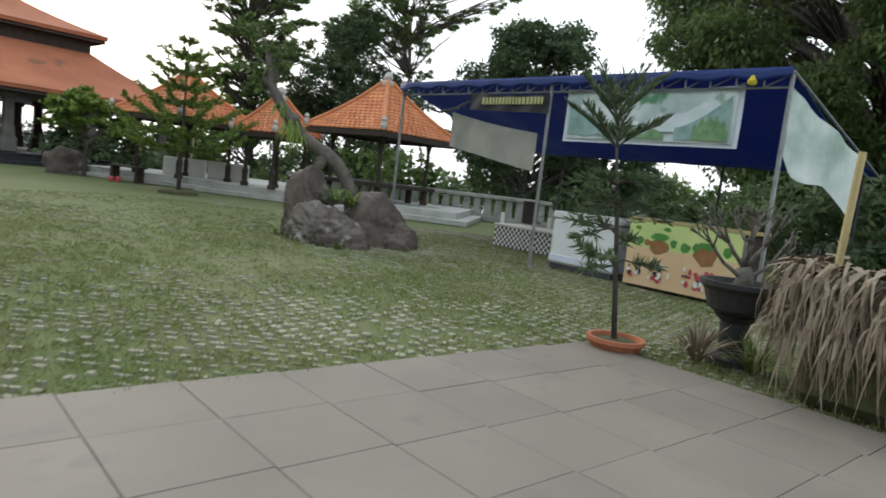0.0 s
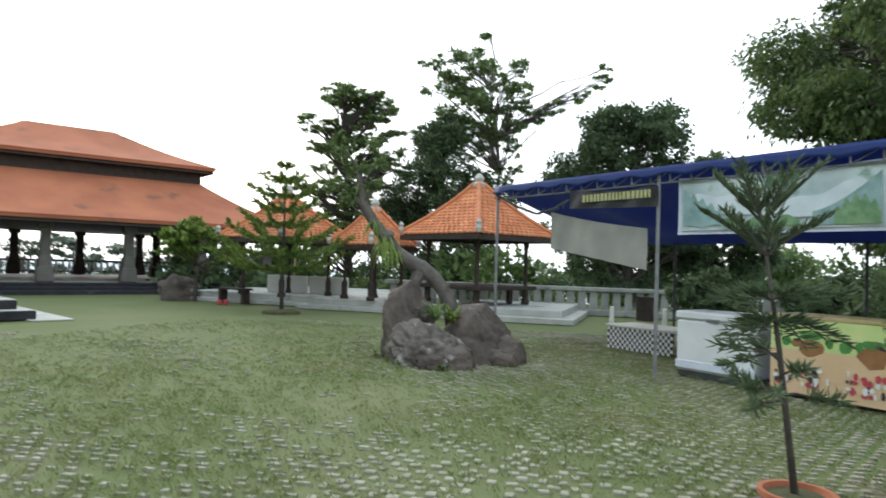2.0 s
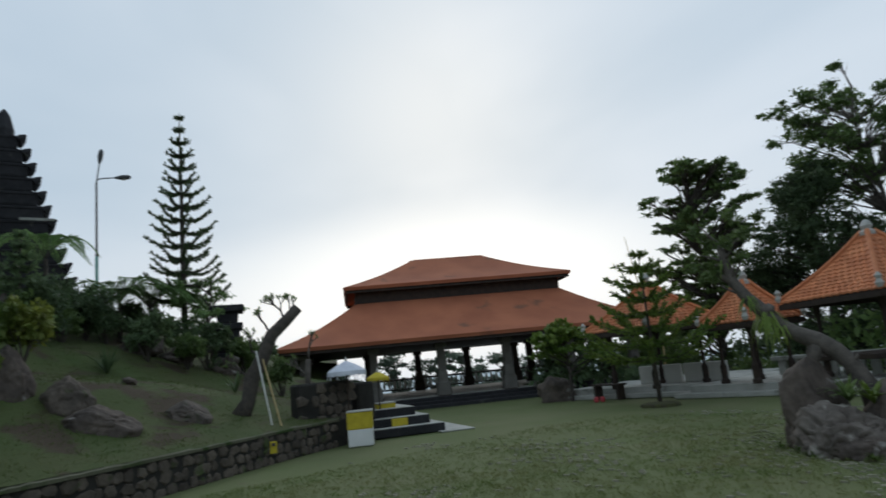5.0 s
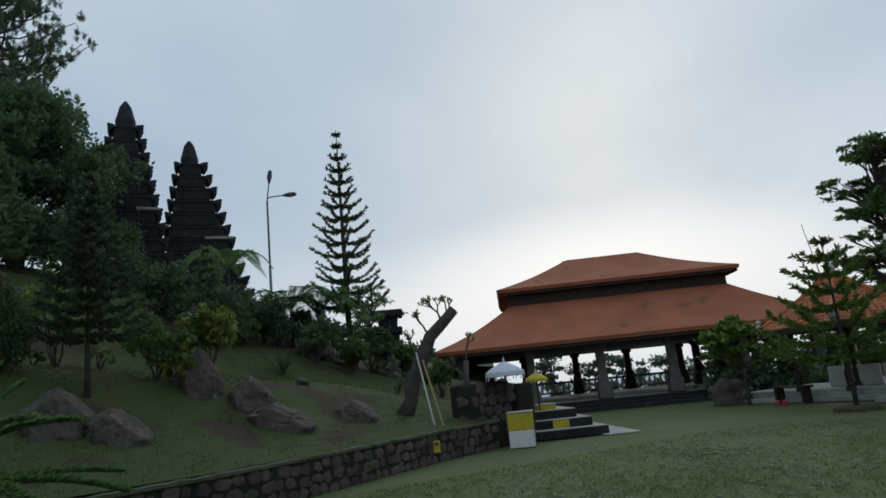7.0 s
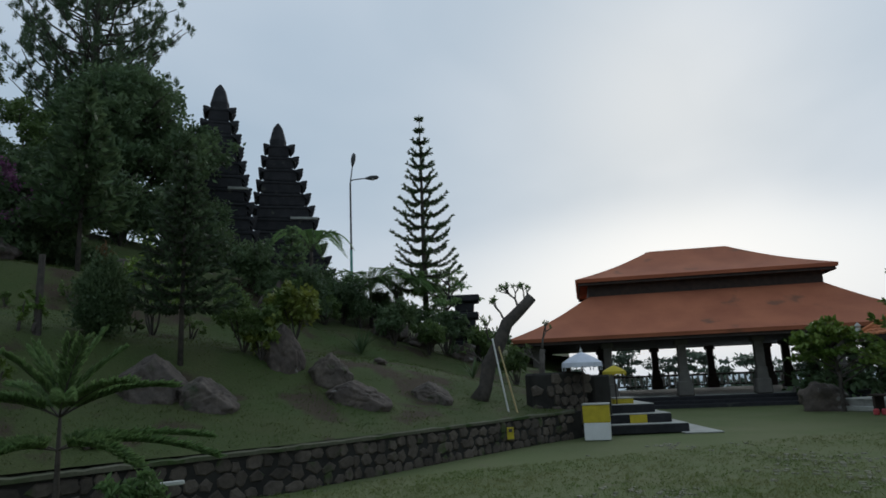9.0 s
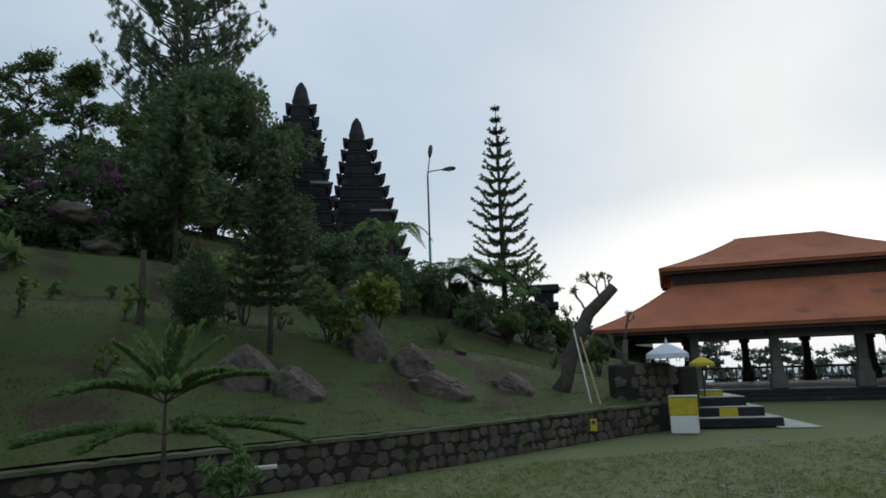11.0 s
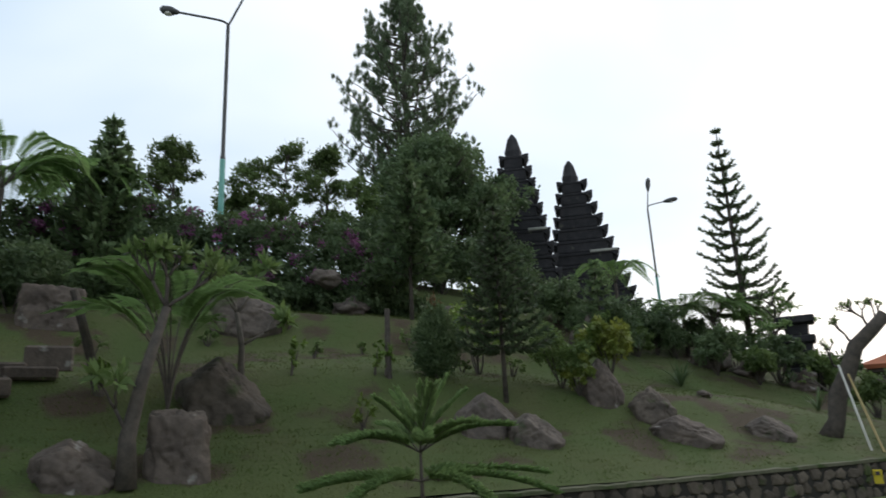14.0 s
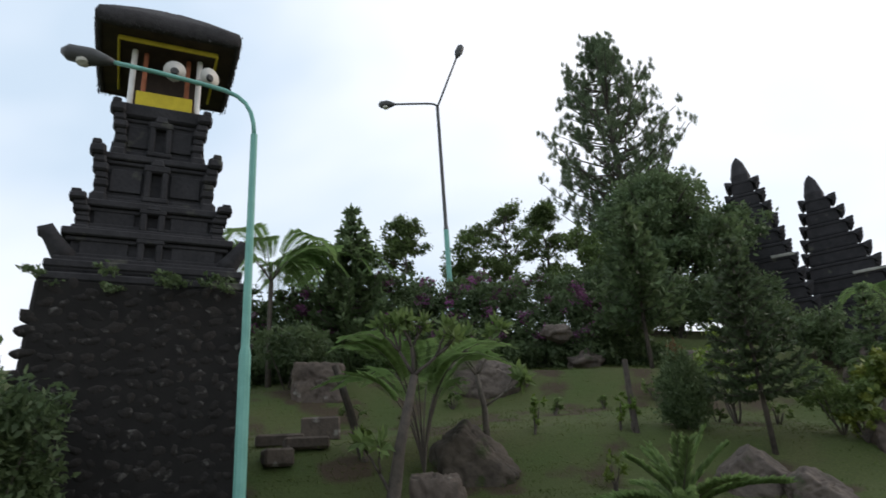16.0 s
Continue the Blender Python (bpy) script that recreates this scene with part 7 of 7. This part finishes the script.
# soil ring round the young tree, low bench and boulder by the hall, flag poles
yt = polar(30.6, 19.6)
solid("soil_ring", Build().lathe((yt.x, yt.y, -0.02), [(0.55, 0), (0.52, 0.09), (0.38, 0.12), (0.05, 0.14)], 20), "soil", "raised dark soil ring round a young tree", "soil ring")
rock("boulder", polar(38.8, 25.2, 0.28), (0.75, 0.6, 0.55), 88, label="mossy grey boulder in front of the hall")
for a, top, d in ((30.9, 6.5, 30), (29.9, 4.6, 30.3)):
    p = polar(a, d)
    solid("flag_pole", Build().tube([p, p + Vector((0.1, 0, top * 0.5)), p + left_of(a) * 0.35 + Vector((0, 0, top))], [0.04, 0.03, 0.012], 6), "bamboo", "thin leaning bamboo flag pole", "pole", "flag poles")
bx = polar(34.5, 23.5)
tbn = thing("timber_bench", bx, "long dark timber bench by the platform", "bench")
part("seat", Build().box((bx.x, bx.y, 0.5), (1.3, 0.4, 0.06), -10, 0.01), "dark_wood", tbn)
for k in (-0.5, 0.5):
    part("leg", Build().box((bx.x + k, bx.y - k * 0.18, 0.24), (0.1, 0.34, 0.46), -10, 0.01), "dark_wood", tbn)
for i, (a, mm) in enumerate(((35.6, "print_red"), (35.1, "print_red"))):
    p = polar(a, 22.8)
    solid("plastic_jar", Build().lathe((p.x, p.y, 0.0), [(0.06, 0), (0.08, 0.03), (0.08, 0.14), (0.05, 0.17)], 12), mm, "small red plastic container by the bench", "container", "red containers")

# ---- lettering on the narrow banner: unreadable, as plain bars ----
bars = solid("banner_marks", Build(), "yellow_paint", "row of faded yellow marks on the narrow black banner", "lettering")
bb = Build()
rnd = random.Random(61)
s_ = 2.48
while s_ < 3.78:
    w = rnd.uniform(0.035, 0.07)
    a, b2 = stall(s_, -0.075, 2.60), stall(s_ + w, -0.075, 2.60)
    bb.add([a, b2, b2 + Vector((0, 0, 0.115)), a + Vector((0, 0, 0.115))], [(0, 1, 2, 3)])
    s_ += w + 0.022
bars.data = bb.mesh("banner_marks")
M["faded_yellow"] = material("faded_yellow_print", (0.46, 0.44, 0.20), (0.36, 0.35, 0.15), rough=0.6, scale=8)
bars.data.materials.append(M["faded_yellow"])
bars["kind"] = "stuff"

# ---- pieces: wall stones, slabs, grass pavers, grass ----
rnd = random.Random(71)
def flat_stone(name, seed, mat):
    """A faceted wall stone with a nearly flat face (towards -y), an uneven outline and worn edges, one unit across."""
    r = random.Random(seed)
    n = r.choice((5, 6, 6, 7))
    ang = sorted((k + r.uniform(-0.28, 0.28)) * 2 * math.pi / n for k in range(n))
    rim = [(math.cos(a) * r.uniform(0.46, 0.56), math.sin(a) * r.uniform(0.46, 0.56)) for a in ang]
    b = Build()
    pts = [(x, 0.5, z) for x, z in rim] + [(x, -0.20, z) for x, z in rim] + [(x * 0.82, -0.42 + r.uniform(-0.08, 0.08), z * 0.82) for x, z in rim] + [(r.uniform(-0.1, 0.1), -0.50, r.uniform(-0.1, 0.1))]
    faces = [(k, (k + 1) % n, n + (k + 1) % n, n + k) for k in range(n)] + [(n + k, n + (k + 1) % n, 2 * n + (k + 1) % n, 2 * n + k) for k in range(n)] + [(2 * n + k, 2 * n + (k + 1) % n, 3 * n) for k in range(n)]
    me = b.add(pts, faces).mesh(name)
    me.materials.append(M[mat])
    return me


stone_me = [flat_stone("stone", 40 + k, "rubble") for k in range(12)]


def lay(parent, a0, a1, z0, z1, hgt, face):
    """Rows of rubble, each stone of its own width and height, tilted a little."""
    z, row = z0, 0
    while z < z1 - hgt * 0.4:
        a = a0 + (0.5 if row % 2 else 0.0)
        while a < a1:
            p, rz, per_m = face(a)
            w = rnd.uniform(0.15, 0.36)
            h_ = hgt * rnd.uniform(0.85, 1.3)
            ob = new("stone", rnd.choice(stone_me))
            ob.parent = parent
            ob.matrix_basis = pose(p.x, p.y, z + hgt / 2 + rnd.uniform(-0.03, 0.03), 0, rnd.uniform(-14, 14), rz) @ Matrix.Diagonal((w * 1.0, 0.10, h_, 1))
            a += w * 1.02 * per_m
        z += hgt
        row += 1


def low_face(a):
    d = wall_d(a)
    p, q = polar(a, d + 0.02), polar(a + 0.5, wall_d(a + 0.5) + 0.02)
    return p, math.degrees(math.atan2(q.y - p.y, q.x - p.x)) + 180, 0.5 / (q - p).length


cap = Build()
grid = []
for i in range(150):
    a = 57 + i * 0.62
    wob = 0.02 * noise.noise(Vector((i * 0.6, 0, 0)))
    p0, p1 = polar(a, wall_d(a) - 0.06 + wob), polar(a, wall_d(a) + 0.42)
    grid.append([(p0.x, p0.y, 0.575), (p0.x, p0.y, 0.625 + wob), (p1.x, p1.y, 0.645 + wob), (p1.x, p1.y, 0.575)])
cap.sheet(grid)
M["mossy_cap"] = material("mossy_cement_cap", (0.13, 0.125, 0.085), (0.075, 0.08, 0.045), rough=0.95, scale=2.0, bump=0.012, bump_scale=25, fine=0.35, spots=((0.045, 0.07, 0.02), 1.4, 0.55))
part("coping", cap, "mossy_cap", retaining_wall, "mossy cement coping")
lay(retaining_wall, 57.5, 108, -0.04, 0.58, 0.20, low_face)
gn = gd.normalized()
gnrm = Vector((gn.y, -gn.x, 0))
lay(gate_wall, 0.1, gd.length, 0.0, 1.5, 0.25, lambda a: (ga + gn * a + gnrm * 0.25, g_rot, 1.0))

slab_rot = math.degrees(math.atan2(PE.y, PE.x))
slab = Build().box((0, 0, 0), (0.571, 0.571, 0.03), 0, 0.003).mesh("slab")
slab.materials.append(M["slab"])
for i in range(17):
    for j in range(16):
        c = PA + PD * (0.2875 + 0.575 * i) + PE * (0.2875 + 0.575 * j)
        ob = new("slab", slab)
        ob.parent = terrace_floor
        ob.matrix_basis = pose(c.x, c.y, 0.020 + rnd.uniform(-0.002, 0.002), 0, 0, slab_rot)

ground_ob = bpy.data.objects["ground"]


def on_pavement(x, y, m=0.0):
    v = Vector((x, y, 0)) - PA
    return v.dot(PD) > -m and v.dot(PE) > -m


pv = []
for k in range(4):
    me = Build().box((0, 0, 0), (0.09 - 0.01 * k, 0.06 + 0.008 * k, 0.03), 0, 0.012).mesh("paver")
    me.materials.append(M["concrete"])
    pv.append(me)
rest = Build()
count = 0
GR = radians(8)
for i in range(-105, 50):
    for j in range(10, 140):
        lx, ly = i * 0.15 + (0.075 if j % 2 else 0) + rnd.uniform(-0.012, 0.012), j * 0.12 + rnd.uniform(-0.01, 0.01)
        x, y = lx * math.cos(GR) - ly * math.sin(GR), lx * math.sin(GR) + ly * math.cos(GR)
        if y < 1.0 or y > 16.5 or x > 4 or x < -12 or on_pavement(x, y, 0.08):
            continue
        dens = 0.60 + 0.9 * noise.noise(Vector((x * 0.35, y * 0.35, 5))) + 0.5 * noise.noise(Vector((x * 1.4, y * 1.4, 9))) + 0.09 * (x + 2) - 0.015 * max(0, y - 9)
        if rnd.random() > dens:
            continue
        z = -0.006 + rnd.uniform(-0.008, 0.005)
        if count < 300 and -2.4 < x < 0.6 and 4.2 < y < 7.0:
            ob = new("paver", pv[rnd.randrange(4)])
            ob.parent = ground_ob
            ob.matrix_basis = pose(x, y, z, rnd.uniform(-3, 3), rnd.uniform(-3, 3), 8 + rnd.uniform(-10, 10))
            count += 1
        else:
            w, dd = rnd.uniform(0.045, 0.10), rnd.uniform(0.03, 0.055)
            c, s = math.cos(GR + rnd.uniform(-0.2, 0.2)), math.sin(GR + rnd.uniform(-0.2, 0.2))
            q = [(x + (sx * w * c - sy * dd * s) / 2, y + (sx * w * s + sy * dd * c) / 2) for sx, sy in ((-1, -1), (1, -1), (1, 1), (-1, 1))]
            q2 = [(x + (px - x) * 1.15, y + (py - y) * 1.15) for px, py in q]
            rest.add([(px, py, z + 0.014) for px, py in q] + [(px, py, z - 0.012) for px, py in q2], [(0, 1, 2, 3), (4, 5, 1, 0), (5, 6, 2, 1), (6, 7, 3, 2), (7, 4, 0, 3)])
ob = part("paver_field", rest, "concrete", ground_ob, "pale concrete grass-paver ribs showing through turf")
ob["kind"] = "stuff"

rng = np.random.default_rng(77)


def tufts(pts, per, size, jitter):
    n = len(pts) * per
    c = np.repeat(pts, per, 0) + np.concatenate([rng.normal(size=(n, 2)) * jitter, np.zeros((n, 1))], 1)
    up = rng.normal(size=(n, 3)) * np.array([0.6, 0.6, 0.2]) + np.array([0, 0, 0.75])
    up /= np.linalg.norm(up, axis=1, keepdims=True)
    L = size * rng.uniform(0.5, 1.3, n)
    return quads(c + up * L[:, None] * 0.42, rng.normal(size=(n, 3)), up, L, L * 0.16)


pts = []
while len(pts) < 26000:
    x, y = rng.uniform(-11, 4.5), rng.uniform(1.2, 15)
    if on_pavement(x, y, 0.0) or rng.random() > 1.25 - math.hypot(x, y) / 16:
        continue
    if noise.noise(Vector((x * 0.5, y * 0.5, 2))) * 0.8 + rng.random() < 0.35:
        continue
    pts.append((x, y, 0.0))
ob = part("turf", leaf_mesh("turf", tufts(np.array(pts), 6, 0.05, 0.035)), "blade", ground_ob, "short green turf")
ob["kind"] = "stuff"
pts = []
while len(pts) < 13000:
    a, e = rng.uniform(57, 134), rng.uniform(0.2, 14) ** 1.0
    p = polar(a, wall_d(a) + e)
    if noise.noise(Vector((p.x * 0.5, p.y * 0.5, 12))) + rng.random() < 0.3:
        continue
    pts.append((p.x, p.y, hill_z(p.x, p.y)))
ob = part("turf", leaf_mesh("turf", tufts(np.array(pts), 6, 0.06, 0.08)), "blade_hill", bpy.data.objects["hillside"], "rough green turf")
ob["kind"] = "stuff"

# knotted yellow cloth at the awning's corner
kn = stall(TLEN - 0.45, -0.06, 2.86)
solid("yellow_bundle", Build().lathe((kn.x, kn.y, kn.z - 0.05), [(0.01, 0), (0.05, 0.02), (0.06, 0.06), (0.03, 0.1), (0.015, 0.13)], 10), "yellow_paint", "small yellow cloth bundle tied to the awning frame", "bundle")

# distant ridge beyond the shrine tower, air haze painted on as pale blue
M["haze_tint_ridge"] = material("haze_tinted_ridge", (0.42, 0.52, 0.58), (0.48, 0.58, 0.63), rough=1.0, scale=0.004, fine=0.04)
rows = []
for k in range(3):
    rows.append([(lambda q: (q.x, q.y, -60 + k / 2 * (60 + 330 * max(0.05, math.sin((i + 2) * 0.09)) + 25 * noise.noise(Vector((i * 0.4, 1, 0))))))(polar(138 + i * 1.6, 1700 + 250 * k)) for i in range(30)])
solid("far_ridge", Build().sheet(rows), "haze_tint_ridge", "mountain ridge far away, haze put into its pale blue colour", "backdrop", kind="structure", smooth=True)
